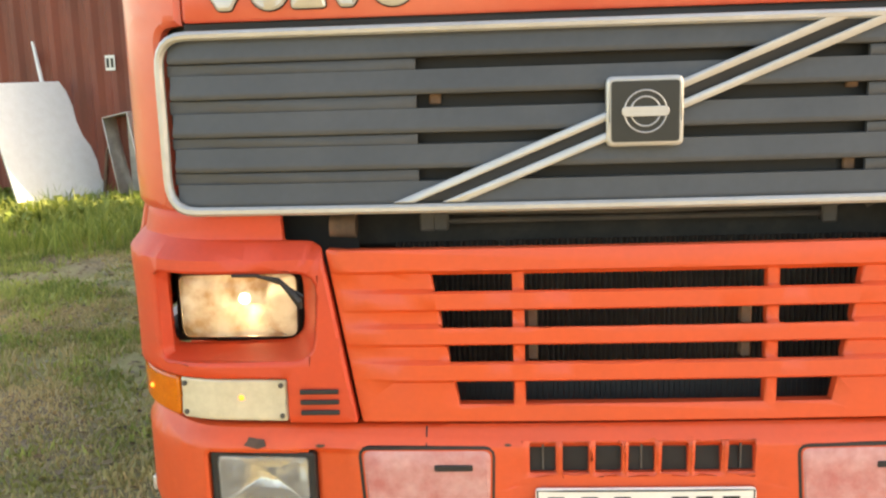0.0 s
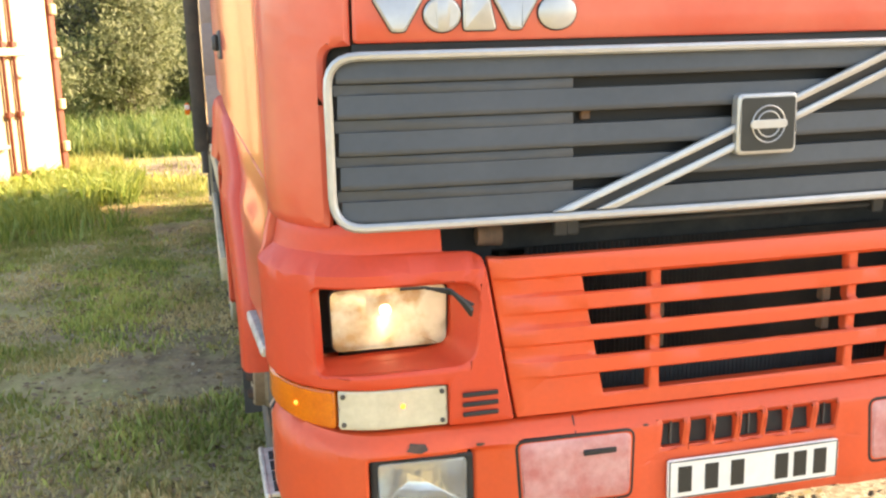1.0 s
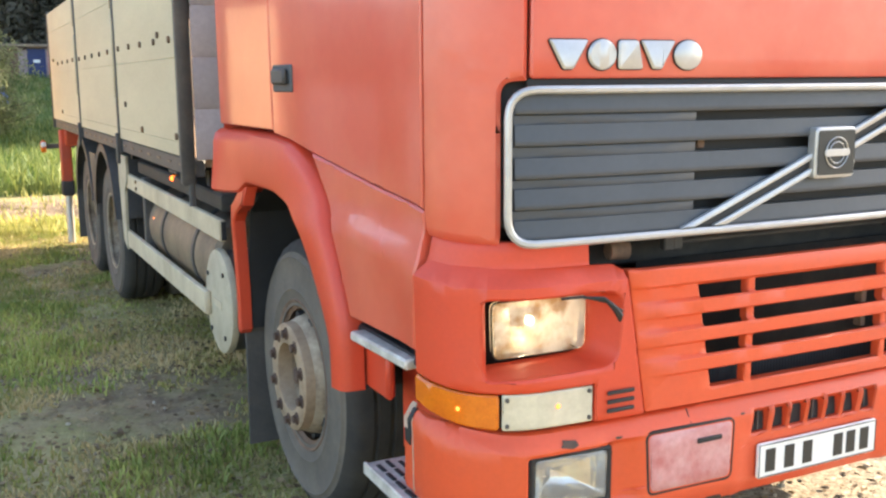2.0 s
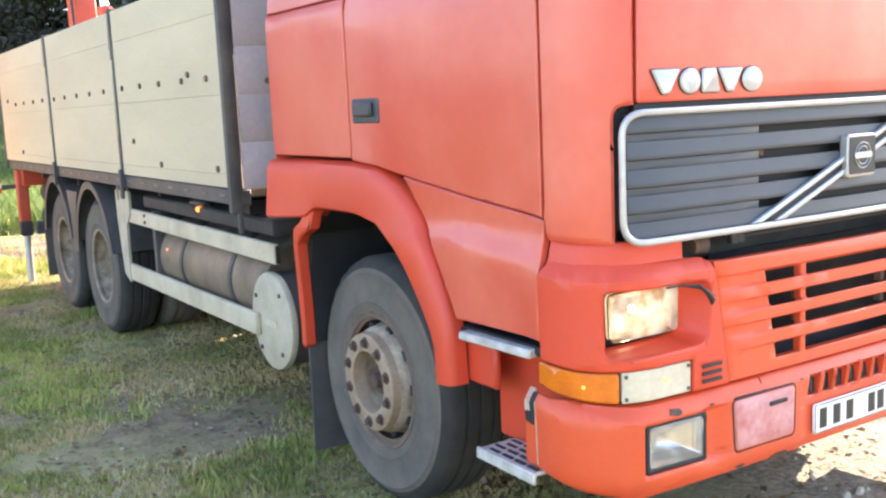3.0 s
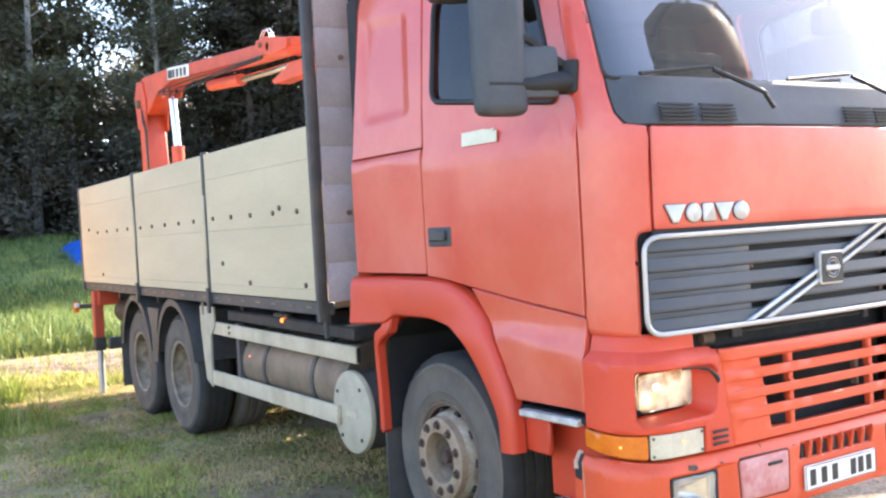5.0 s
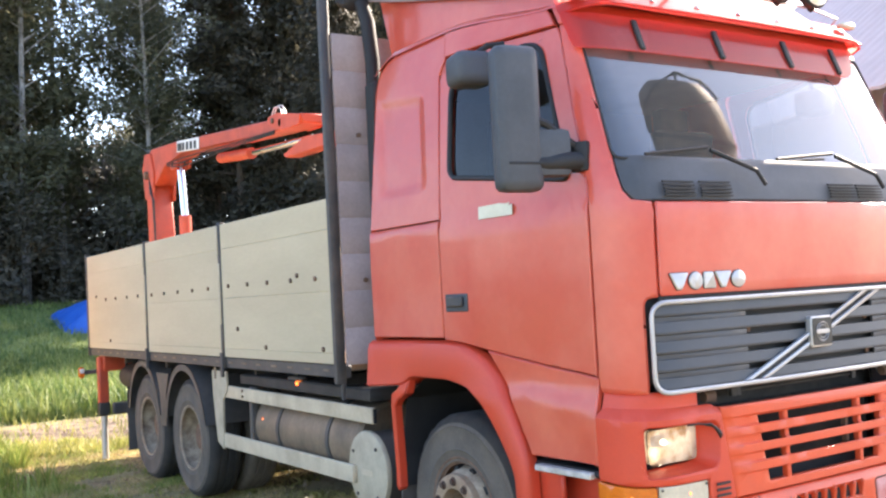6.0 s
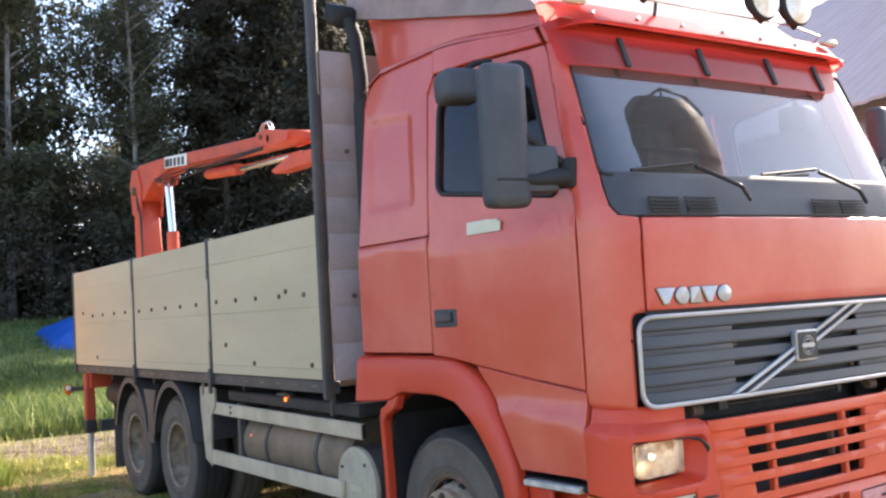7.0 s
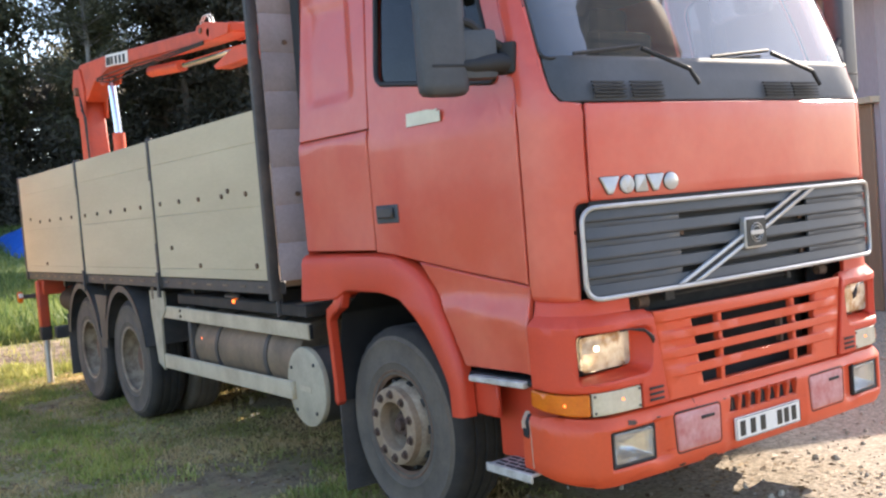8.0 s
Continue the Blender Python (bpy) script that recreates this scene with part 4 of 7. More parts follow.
lower = panel(rounded([(-0.622, 0.747), (0.622, 0.747), (0.688, 1.14), (-0.688, 1.14)], 0.006, 2), low_shape, 0.03, 0.003, 0.05, holes=[s[::-1] for s in slots],
              cuts=[zr + d for zr in (1.024, 0.946, 0.864) for d in (-0.0265, -0.0215, -0.017, 0.017, 0.0215, 0.0265)] + [1.084, 1.0885, 1.093])
lower_grille = part("lower_grille", lower, ORANGE, truck, "orange-red plastic lower grille with slots", angle=50)
bm = bmesh.new()
fins = [bm.verts.new((-0.55 + 1.1 * k / 180, 0.2 - (0.012 if k % 2 else 0.0), z)) for z in (0.7, 1.12) for k in range(181)]
for k in range(180):
    bm.faces.new((fins[k], fins[k + 1], fins[182 + k], fins[181 + k]))
part("radiator", bm, DARK, truck, "dusty dark radiator fins behind the slots", smooth=False)
for x in (-0.24, 0.225):
    for z in (0.985, 0.91):
        part("slot_bracket", boxed((x, 0.075, z - 0.005), (0.022, 0.03, 0.055), 0.003), RUST, lower_grille)
part("broken_edge", boxed((0.272, 0.04, 0.985), (0.016, 0.02, 0.04), 0.004), BLACK, lower_grille)


# Headlamp housings.
def lamp_out(u, z):
    o = 0.022 - 0.04 * smooth01((z - 1.115) / 0.05)
    return nose(u, z, o)


def u_end(z):
    return -corner_of(z)[4] - 0.0


hole = rounded([(-1.092, 0.882), (-0.725, 0.893), (-0.708, 1.09), (-1.096, 1.09)], [0.025, 0.05, 0.05, 0.025], 4)
house_out = [(u_end(0.85), 0.85), (-0.79, 0.85), (-0.79, 0.748), (-0.632, 0.748), (-0.698, 1.145), (-0.72, 1.158), (-1.06, 1.166), (u_end(1.16) + 0.02, 1.164), (u_end(1.13), 1.13)]
house_bm = panel(rounded(house_out, [0, 0.004, 0.004, 0.006, 0.006, 0.02, 0.02, 0.02, 0.02], 2), lamp_out, 0.035, 0.006, 0.035, holes=[hole[::-1]])
lens_loop = rounded([(-1.048, 0.922), (-0.776, 0.926), (-0.772, 1.072), (-1.052, 1.07)], 0.022, 4)


def lamp_face(u, z, out=-0.05):
    """The lamp sits square to the road, not round the corner."""
    return Vector((u, 0.086 - 0.05 * (u + 0.76) - out, z))


for sgn in (0, 1):
    def put(name, bm, mat, parent, label=""):
        if sgn:
            two = mirrored(bm)
            bm.free()
            bm = two
        return part(name, bm, mat, parent, label)

    lamp_house = put("headlamp_housing", house_bm.copy(), RED_PLASTIC, truck, "red plastic headlamp housing")
    # Bowl from the opening's rim to the lamp.
    bm = bmesh.new()
    outer = [lamp_out(u, z) for u, z in hole]
    inner = [lamp_face(u, z, -0.055) for u, z in rounded([(-1.078, 0.9), (-0.765, 0.91), (-0.76, 1.084), (-1.08, 1.084)], [0.025, 0.05, 0.05, 0.025], 4)]
    va, vb = [bm.verts.new(p + Vector((0, 0.003, 0))) for p in outer], [bm.verts.new(p) for p in inner]
    for k in range(len(va)):
        j = (k + 1) % len(va)
        bm.faces.new((va[k], va[j], vb[j], vb[k]))
    bmesh.ops.recalc_face_normals(bm, faces=bm.faces[:])
    put("lamp_bowl", bm, RED_PLASTIC, lamp_house)
    put("lamp_back", boxed((-0.895, 0.37, 1.0), (0.42, 0.2, 0.25), 0.01), BLACK, lamp_house)
    headlamp = put("headlamp", tubed([lamp_face(u, z, -0.03) for u, z in lens_loop], 0.003, 6, True), BLACK, truck, "lit rectangular headlamp with a yellowed lens")
    bm = panel(lens_loop, lambda u, z: lamp_face(u, z, -0.018 + 0.012 * (1 - ((u + 0.912) / 0.14) ** 2) * (1 - ((z - 0.997) / 0.075) ** 2)), 0.006, 0.004, 0.04)
    put("lens", bm, HEAD_GLASS, headlamp, "milky stained headlamp lens")
    # Bowl-shaped reflector.
    bm = bmesh.new()
    cu, cz = -0.912, 0.997
    loops = []
    for q, depth in ((1.0, 0.03), (0.85, 0.055), (0.6, 0.085), (0.3, 0.105), (0.12, 0.11)):
        loops.append([bm.verts.new(lamp_face(cu + (u - cu) * q * 0.97, cz + (z - cz) * q * 0.97, -0.02 - depth)) for u, z in lens_loop])
    for a, b in zip(loops, loops[1:]):
        for k in range(len(a)):
            bm.faces.new((a[k], a[(k + 1) % len(a)], b[(k + 1) % len(a)], b[k]))
    bm.faces.new(loops[-1])
    bmesh.ops.recalc_face_normals(bm, faces=bm.faces[:])
    put("reflector", bm, REFLECTOR, headlamp)
    bm = bmesh.new()
    bmesh.ops.create_icosphere(bm, subdivisions=2, radius=0.014, matrix=Matrix.Translation(lamp_face(cu, cz, -0.085)))
    put("bulb", bm, GLOW, headlamp, "lit bulb")
    # Loose wiring at the lamp's inner top.
    bm = bmesh.new()
    tube(bm, [(-0.84, 0.02, 1.086), (-0.79, 0.0, 1.083), (-0.765, -0.008, 1.06), (-0.745, -0.01, 1.035), (-0.742, -0.005, 1.02)], [0.004, 0.005, 0.008, 0.01, 0.004], 6)
    tube(bm, [(-0.9, 0.03, 1.087), (-0.84, 0.02, 1.088), (-0.78, 0.0, 1.072), (-0.735, -0.006, 1.045)], 0.004, 6)
    put("loose_wire", bm, BLACK, headlamp, "loose black cable end hanging over the lamp")
    # Turn and side lights below.
    turn = put("turn_signal", panel(rounded([(u_end(0.8) - 0.02, 0.765), (-1.055, 0.752), (-1.055, 0.845), (u_end(0.8) - 0.02, 0.838)], 0.01, 2), lambda u, z: nose(u, z, 0.016), 0.03, 0.006, 0.03), AMBER, truck, "amber corner turn signal")
    bm = bmesh.new()
    bmesh.ops.create_icosphere(bm, subdivisions=2, radius=0.006, matrix=Matrix.Translation(nose(-1.16, 0.8, 0.016)))
    put("turn_bulb", bm, GLOW_AMBER, turn, "lit amber bulb")
    white = put("side_light", panel(rounded([(-1.048, 0.752), (-0.793, 0.750), (-0.793, 0.846), (-1.048, 0.846)], 0.006, 2), lambda u, z: nose(u, z, 0.014), 0.03, 0.004, 0.04), CLEAR, truck, "milky white side light with corner screws")
    bm = bmesh.new()
    bmesh.ops.create_icosphere(bm, subdivisions=2, radius=0.007, matrix=Matrix.Translation(nose(-0.9, 0.805, 0.012)))
    put("side_bulb", bm, GLOW_AMBER, white, "faintly lit bulb")
    for u, z in ((-1.035, 0.765), (-1.035, 0.833), (-0.806, 0.763), (-0.806, 0.834)):
        put("screw", rodded(nose(u, z, 0.01), nose(u, z, 0.018), 0.006, 8), STEEL, white)
    for k in range(3):
        put("vent_slot", boxed(nose(-0.715, 0.775 + 0.024 * k, 0.0275), (0.088, 0.006, 0.011), 0.002), BLACK, lamp_house)
house_bm.free()


# Bumper.
def bump_out(u, z):
    o = 0.03 - 0.016 * smooth01((abs(u) - 0.98) / 0.15) - 0.03 * smooth01((z - 0.69) / 0.05) - 0.03 * smooth01((0.50 - z) / 0.07) - 0.01 * smooth01((0.67 - z) / 0.02) * smooth01((0.30 - abs(u)) / 0.015)
    o -= 0.024 * smooth01((abs(u) - 0.645) / 0.03) * smooth01((0.76 - abs(u)) / 0.02) * smooth01((z - 0.495) / 0.03) * smooth01((0.70 - z) / 0.03)
    return nose(u, z, o)


bump_holes = [rect(-0.985, 0.522, -0.735, 0.678, 0.012), rect(0.735, 0.522, 0.985, 0.678, 0.012)]
for k in range(7):
    x0 = -0.252 + 0.0722 * k
    bump_holes.append(rect(x0, 0.628, x0 + 0.058, 0.704, 0.004, 2))
bl = u_at(0.42, 0.6)
bump_outline = rounded([(bl, 0.475), (-1.0, 0.445), (1.0, 0.445), (-bl, 0.475), (-bl - 0.01, 0.72), (1.2, 0.738), (-1.2, 0.738), (bl + 0.01, 0.72)], 0.02, 3)
bumper = part("bumper", panel(bump_outline, bump_out, 0.05, 0.008, 0.03, holes=[h[::-1] for h in bump_holes]), ORANGE, truck, "scuffed orange-red front bumper with paint chips", angle=45)
part("bumper_beam", boxed((0, 0.22, 0.6), (2.1, 0.12, 0.2), 0.01), BLACK, truck)
# Black sheet added close behind the slots to darken their depth.
part("slot_dark_sheet", panel(rect(-0.262, 0.622, 0.262, 0.712), lambda u, z: nose(u, z, 0.0 - 0.012 * smooth01((z - 0.68) / 0.03)), 0.004, 0, 0.08), BLACK, bumper)
for k in range(5):
    part("air_fin", boxed((-0.222 + 0.1083 * k, 0.028, 0.664), (0.004, 0.008, 0.06)), STEEL, bumper)
for s in (-1, 1):
    fog = part("fog_lamp", panel(rect(-0.124, -0.078, 0.124, 0.078, 0.012), lambda u, z: Vector((s * 0.86 + u, 0.030 + s * u * 0.07, 0.6 + z)), 0.07, 0.005, 0.06,
                                 holes=[rect(-0.108, -0.064, 0.108, 0.066, 0.012)[::-1]]), BLACK, truck, "rectangular fog lamp in a black frame")
    cxx = s * 0.86
    bm = bmesh.new()
    loops = []
    base = rect(-0.105, -0.062, 0.105, 0.062, 0.012)
    for q, dep in ((1.0, 0.036), (0.9, 0.05), (0.6, 0.075), (0.25, 0.09)):
        loops.append([bm.verts.new((cxx + u * q, 0.0 + dep + s * u * 0.07, 0.602 + z * q)) for u, z in base])
    for a, b in zip(loops, loops[1:]):
        for k in range(len(a)):
            bm.faces.new((a[k], a[(k + 1) % len(a)], b[(k + 1) % len(a)], b[k]))
    bm.faces.new(loops[-1])
    part("reflector", bm, FOG_MIRROR, fog)
    part("lens", panel(rect(-0.108, -0.066, 0.108, 0.066, 0.012), lambda u, z: Vector((cxx + u, 0.030 + s * u * 0.07, 0.602 + z)), 0.006, 0.004, 0.05), FOG_GLASS, fog, "clear lens")
    # Bleached towing cover with a slot.
    cover = part("tow_cover", panel(rounded([(s * 0.48 - 0.143, 0.686), (s * 0.48 - 0.132, 0.525), (s * 0.48 + 0.138, 0.525), (s * 0.48 + 0.143, 0.686)][::1], 0.018, 3), lambda u, z: nose(u, z, 0.034), 0.012, 0.004, 0.08), PINK, bumper, "sun-bleached pink tow-eye cover with a dark slot")
    part("cover_slot", boxed(nose(s * 0.48 + 0.06, 0.648, 0.034), (0.085, 0.01, 0.014), 0.002), BLACK, cover)
    part("cover_rim", tubed([nose(u, z, 0.026) for u, z in rounded([(s * 0.48 - 0.15, 0.692), (s * 0.48 - 0.139, 0.518), (s * 0.48 + 0.145, 0.518), (s * 0.48 + 0.15, 0.692)], 0.02, 3)], 0.006, 5, True), BLACK, bumper)
# Number plate with plain dark bars for its characters.
plate = part("number_plate", panel(rect(-0.24, 0.494, 0.24, 0.598, 0.008, 2), lambda u, z: nose(u, z, 0.036), 0.01, 0.002, 0.1), WHITE, bumper, "white number plate with a black border and dark bars")
part("plate_border", tubed([nose(u, z, 0.036) for u, z in [(-0.236 + 0.059 * k, 0.498) for k in range(9)] + [(0.236 - 0.059 * k, 0.594) for k in range(9)]], 0.0022, 4, True), INK, plate)
for x0 in (-0.195, -0.122, -0.05, 0.075, 0.128, 0.186):
    part("plate_bar", panel(rect(x0 - 0.018, 0.512, x0 + 0.018, 0.580), lambda u, z: nose(u, z, 0.038), 0.002, 0, 0.2), INK, plate)
# Chips in the bumper's paint.
for u, z, r in ((-0.87, 0.703, 0.02), (-0.72, 0.698, 0.008), (-0.30, 0.70, 0.006), (-0.39, 0.452, 0.03), (-0.33, 0.445, 0.015), (-0.58, 0.46, 0.014)):
    rng = random.Random(int(abs(u) * 1000))
    blob = [(u + r * (0.6 + 0.6 * rng.random()) * 1.5 * math.cos(a * 0.7), z + r * 0.6 * (0.5 + 0.6 * rng.random()) * math.sin(a * 0.7)) for a in range(9)]
    part("paint_chip", panel(blob, lambda a, b: bump_out(a, b) + Vector((0, -0.003, 0)), 0.003, 0, 0.012), NUT, bumper)
part("crack", panel(rect(-0.481, 0.69, -0.478, 0.735), lambda a, b: bump_out(a, b) + Vector((0, -0.0015, 0)), 0.002, 0, 0.2), BLACK, bumper)
for s in (-1, 1):
    e = u_at(0.405, 0.65)
    tear = rounded([(e + 0.006, 0.625), (e + 0.045, 0.618), (e + 0.05, 0.66), (e + 0.046, 0.724), (e + 0.024, 0.722), (e + 0.026, 0.685), (e + 0.03, 0.66), (e + 0.006, 0.662)], 0.005, 2)
    torn = panel(tear, lambda a, b: bump_out(a, b) + Vector((-0.004, 0, 0)), 0.004, 0, 0.03)
    bare = panel(rounded([(e - 0.004, 0.655), (e + 0.026, 0.66), (e + 0.03, 0.731), (e - 0.004, 0.731)], 0.006, 2), lambda a, b: bump_out(a, b) + Vector((-0.002, 0, 0)), 0.004, 0, 0.03)
    part("bare_patch", mirrored(bare) if s > 0 else bare, PRIMER, bumper, "beige primer where the paint has come off")
    scratch = panel([(e + 0.058, 0.49), (e + 0.063, 0.49), (e + 0.061, 0.62), (e + 0.052, 0.70), (e + 0.049, 0.70), (e + 0.055, 0.62)], lambda a, b: bump_out(a, b) + Vector((-0.0015, -0.001, 0)), 0.002, 0, 0.03)
    part("scratch", mirrored(scratch) if s > 0 else scratch, PRIMER, bumper)
    part("torn_edge", mirrored(torn) if s > 0 else torn, BLACK, bumper, "dark torn corner of the bumper end")


# ---- truck: visor, roof gear, mirrors, inside ----
def visor_shape(u, v):
    """The sun visor juts out over the screen: v runs from its root to its lip."""
    p = nose(u, 2.98)
    end = smooth01((abs(u) - 0.9) / 0.3)
    return Vector((p.x, p.y + 0.05 - 0.155 * v + 0.09 * v * end, 3.155 - 0.125 * v - 0.04 * v * end))


visor = part("sun_visor", panel(rect(-1.16, 0.0, 1.16, 1.0, 0.08), lambda u, v: visor_shape(u, 1 - v), 0.012, 0.004, 0.1), VISOR_RED, truck, "red plastic sun visor over the windscreen")
for s in (-0.98, 0.98):
    part("marker_lamp", boxed(visor_shape(s, 0.35) + Vector((0, -0.01, 0.035)), (0.13, 0.06, 0.035), 0.012), CLEAR, visor, "small clear marker lamp")
for k in range(7):
    part("visor_screw", rodded(visor_shape(-0.9 + 0.3 * k, 0.55) + Vector((0, 0, 0.006)), visor_shape(-0.9 + 0.3 * k, 0.55) + Vector((0, -0.004, -0.006)), 0.012, 8), ALU, visor)
part("visor_lip", tubed([visor_shape(-1.15 + 2.3 * k / 24, 1.0) for k in range(25)], 0.006, 6), VISOR_RED, visor)
part("tinted_screen_band", panel(rounded([(-1.12, 2.80), (0.86, 2.80), (0.95, 2.99), (-1.12, 2.99)], [0.04, 0.1, 0.02, 0.02], 4), lambda u, z: nose(u, z, 0.035), 0.006, 0, 0.1), VISOR_RED, truck, "red tinted strip before the top of the windscreen")
for x in (-0.75, -0.22, 0.3, 0.72):
    part("visor_bracket", boxed(nose(x, 2.89, 0.045), (0.035, 0.02, 0.17), 0.006, pose(0, 0, 0, -22, 0, 0)), BLACK, truck)
# Roof bar with working lamps.
bar = part("roof_lamp_bar", tubed([(-0.95, 0.62, 3.1), (-0.93, 0.48, 3.19), (-0.6, 0.42, 3.2), (0.6, 0.42, 3.2), (0.93, 0.48, 3.19), (0.95, 0.62, 3.1)], 0.007, 8), ALU, truck, "thin roof bar carrying round lamps")
part("bar_post", rodded((-0.42, 0.43, 3.32), (-0.42, 0.5, 3.05), 0.01), STEEL, bar)
for x in (-0.85, -0.55, 0.32, 0.60):
    l = part("work_lamp", lathe(bmesh.new(), [(0.0, 0.0), (0.0, 0.115), (0.015, 0.125), (0.05, 0.12), (0.1, 0.07), (0.11, 0.0)], (x, 0.36, 3.31), "y", 28), BLACK, truck, "round working lamp on the roof bar")
    part("lens", lathe(bmesh.new(), [(-0.014, 0.0), (-0.012, 0.06), (-0.002, 0.11)], (x, 0.36, 3.31), "y", 28), REFLECTOR, l)
    part("lamp_foot", rodded((x, 0.4, 3.2), (x, 0.42, 3.19), 0.02), BLACK, l)
# Air deflector on the roof.
for s in (-1, 1):
    poly = [(0.5, 3.0), (2.28, 3.05), (2.5, 3.62), (2.4, 3.95), (1.7, 3.85), (0.85, 3.3), (0.58, 3.14)]
    bm = bmesh.new()
    lo, hi = [bm.verts.new((s * 1.0, y, z)) for y, z in poly], [bm.verts.new((s * 0.97, y, z)) for y, z in poly]
    bm.faces.new(lo), bm.faces.new(hi[::-1])
    for k in range(len(poly)):
        bm.faces.new((lo[k], hi[k], hi[(k + 1) % len(poly)], lo[(k + 1) % len(poly)]))
    bmesh.ops.recalc_face_normals(bm, faces=bm.faces[:])
    part("deflector_side", bm, RED, truck, "red side of the roof air deflector", smooth=False)
    poly = [(0.62, 3.14), (0.93, 3.2), (1.445, 3.327), (2.06, 3.478), (2.67, 3.625), (2.65, 3.98), (1.6, 3.8), (0.95, 3.42)]
    bm = bmesh.new()
    lo, hi = [bm.verts.new((s * 1.06, y, z)) for y, z in poly], [bm.verts.new((s * 1.03, y, z)) for y, z in poly]
    bm.faces.new(lo), bm.faces.new(hi[::-1])
    for k in range(len(poly)):
        bm.faces.new((lo[k], hi[k], hi[(k + 1) % len(poly)], lo[(k + 1) % len(poly)]))
    bmesh.ops.recalc_face_normals(bm, faces=bm.faces[:])
    part("deflector_cheek", bm, PINK_GREY, truck, "weathered pinkish panel of the roof air deflector", smooth=False)
bm = bmesh.new()
q = [(0.62, 3.14), (0.95, 3.42), (1.6, 3.80), (2.65, 3.98)]
rows_v = [[bm.verts.new((x, y, z)) for y, z in q] for x in (-1.04, -0.5, 0, 0.5, 1.04)]
for a, b in zip(rows_v, rows_v[1:]):
    for k in range(3):
        bm.faces.new((a[k], a[k + 1], b[k + 1], b[k]))
part("deflector_front", bm, PINK_GREY, truck)
# Air intake stack behind the cab.
stack = part("air_intake", tubed([(-1.08, 2.45, 2.3), (-1.08, 2.46, 3.2), (-1.09, 2.48, 3.45), (-1.11, 2.52, 3.58)], 0.042, 10), BLACK, truck, "black air intake pipe behind the cab")
part("intake_head", boxed((-1.13, 2.60, 3.62), (0.16, 0.2, 0.14), 0.03, pose(0, 0, 0, 20, 0, 0)), BLACK, stack)
part("side_duct", boxed((-1.06, 2.42, 2.1), (0.14, 0.14, 1.9), 0.02), BLACK, truck)

# Mirrors.
for s in (-1, 1):
    mirror = part("door_mirror", boxed((s * 1.45, 0.455, 2.455), (0.215, 0.13, 0.66), 0.05, pose(0, 0, 0, 0, 0, s * 10), 3), COWL, truck, "large dark grey door mirror housing")
    part("mirror_glass", boxed((s * 1.45 + s * 0.012, 0.518, 2.455), (0.14, 0.006, 0.56), 0.002, pose(0, 0, 0, 0, 0, s * 10)), CHROME, mirror)
    part("mirror_seam", boxed((s * 1.45 - s * 0.01, 0.387, 2.25), (0.19, 0.006, 0.012), 0.002, pose(0, 0, 0, 0, 0, s * 10)), BLACK, mirror)
    wide = part("wide_mirror", boxed((s * 1.33, 0.98, 2.80), (0.2, 0.2, 0.17), 0.05, pose(0, 0, 0, 0, 0, s * 12), 3), COWL, truck, "small wide-angle mirror above the window")
    part("mirror_arm", tubed([(s * 1.17, 0.34, 2.26), (s * 1.24, 0.35, 2.26), (s * 1.33, 0.39, 2.25), (s * 1.43, 0.44, 2.26)], [0.045, 0.042, 0.036, 0.036], 10), BLACK, mirror)
    part("mirror_arm", tubed([(s * 1.17, 0.36, 2.32), (s * 1.24, 0.37, 2.36), (s * 1.33, 0.39, 2.43), (s * 1.42, 0.43, 2.47)], 0.02, 8), BLACK, mirror)
    part("arm_housing", boxed((s * 1.31, 0.405, 2.30), (0.2, 0.085, 0.22), 0.035, pose(0, 0, 0, 0, 0, s * 20), 2), COWL, mirror)
    part("mirror_foot", boxed((s * 1.182, 0.345, 2.28), (0.04, 0.11, 0.14), 0.018, pose(0, 0, 0, 0, 0, s * -16), 2), BLACK, mirror)
    part("mirror_arm", tubed([(s * 1.17, 0.9, 2.93), (s * 1.25, 0.93, 2.92), (s * 1.3, 0.96, 2.88)], 0.016, 8), BLACK, wide)

# Inside of the cab.
part("dashboard", boxed((0, 0.55, 2.12), (2.2, 0.75, 0.22), 0.06, None, 2), TRIM, truck, "pale dashboard top behind the glass")
part("cab_floor", boxed((0, 1.25, 1.55), (2.3, 1.9, 0.06)), BLACK, truck)
part("engine_cover", boxed((0, 1.2, 1.75), (0.7, 1.5, 0.5), 0.06), CLOTH, truck)
part("bunk", boxed((0, 1.98, 2.0), (2.1, 0.5, 0.25), 0.05), CLOTH, truck)
part("rear_lining", boxed((0, 2.2, 2.45), (2.1, 0.03, 1.0)), TRIM, truck)
part("roof_lining", boxed((0, 1.4, 2.93), (2.1, 1.6, 0.03)), TRIM, truck)
for x in (-0.62, 0.62):
    seat = part("seat", boxed((x, 1.25, 1.98), (0.5, 0.5, 0.18), 0.05, None, 2), CLOTH, truck, "dark cloth cab seat")
    part("backrest", boxed((x, 1.52, 2.34), (0.48, 0.14, 0.66), 0.05, pose(0, 0, 0, 8, 0, 0), 2), CLOTH, seat)
    part("headrest", boxed((x, 1.58, 2.74), (0.26, 0.1, 0.18), 0.04, None, 2), CLOTH, seat)
wheel_c, wheel_n = Vector((0.62, 0.88, 2.2)), pose(0, 0, 0, 52, 0, 0)
bm = tubed([wheel_c + wheel_n @ Vector((0.23 * math.cos(2 * math.pi * k / 32), 0.23 * math.sin(2 * math.pi * k / 32), 0)) for k in range(32)], 0.015, 8, True)
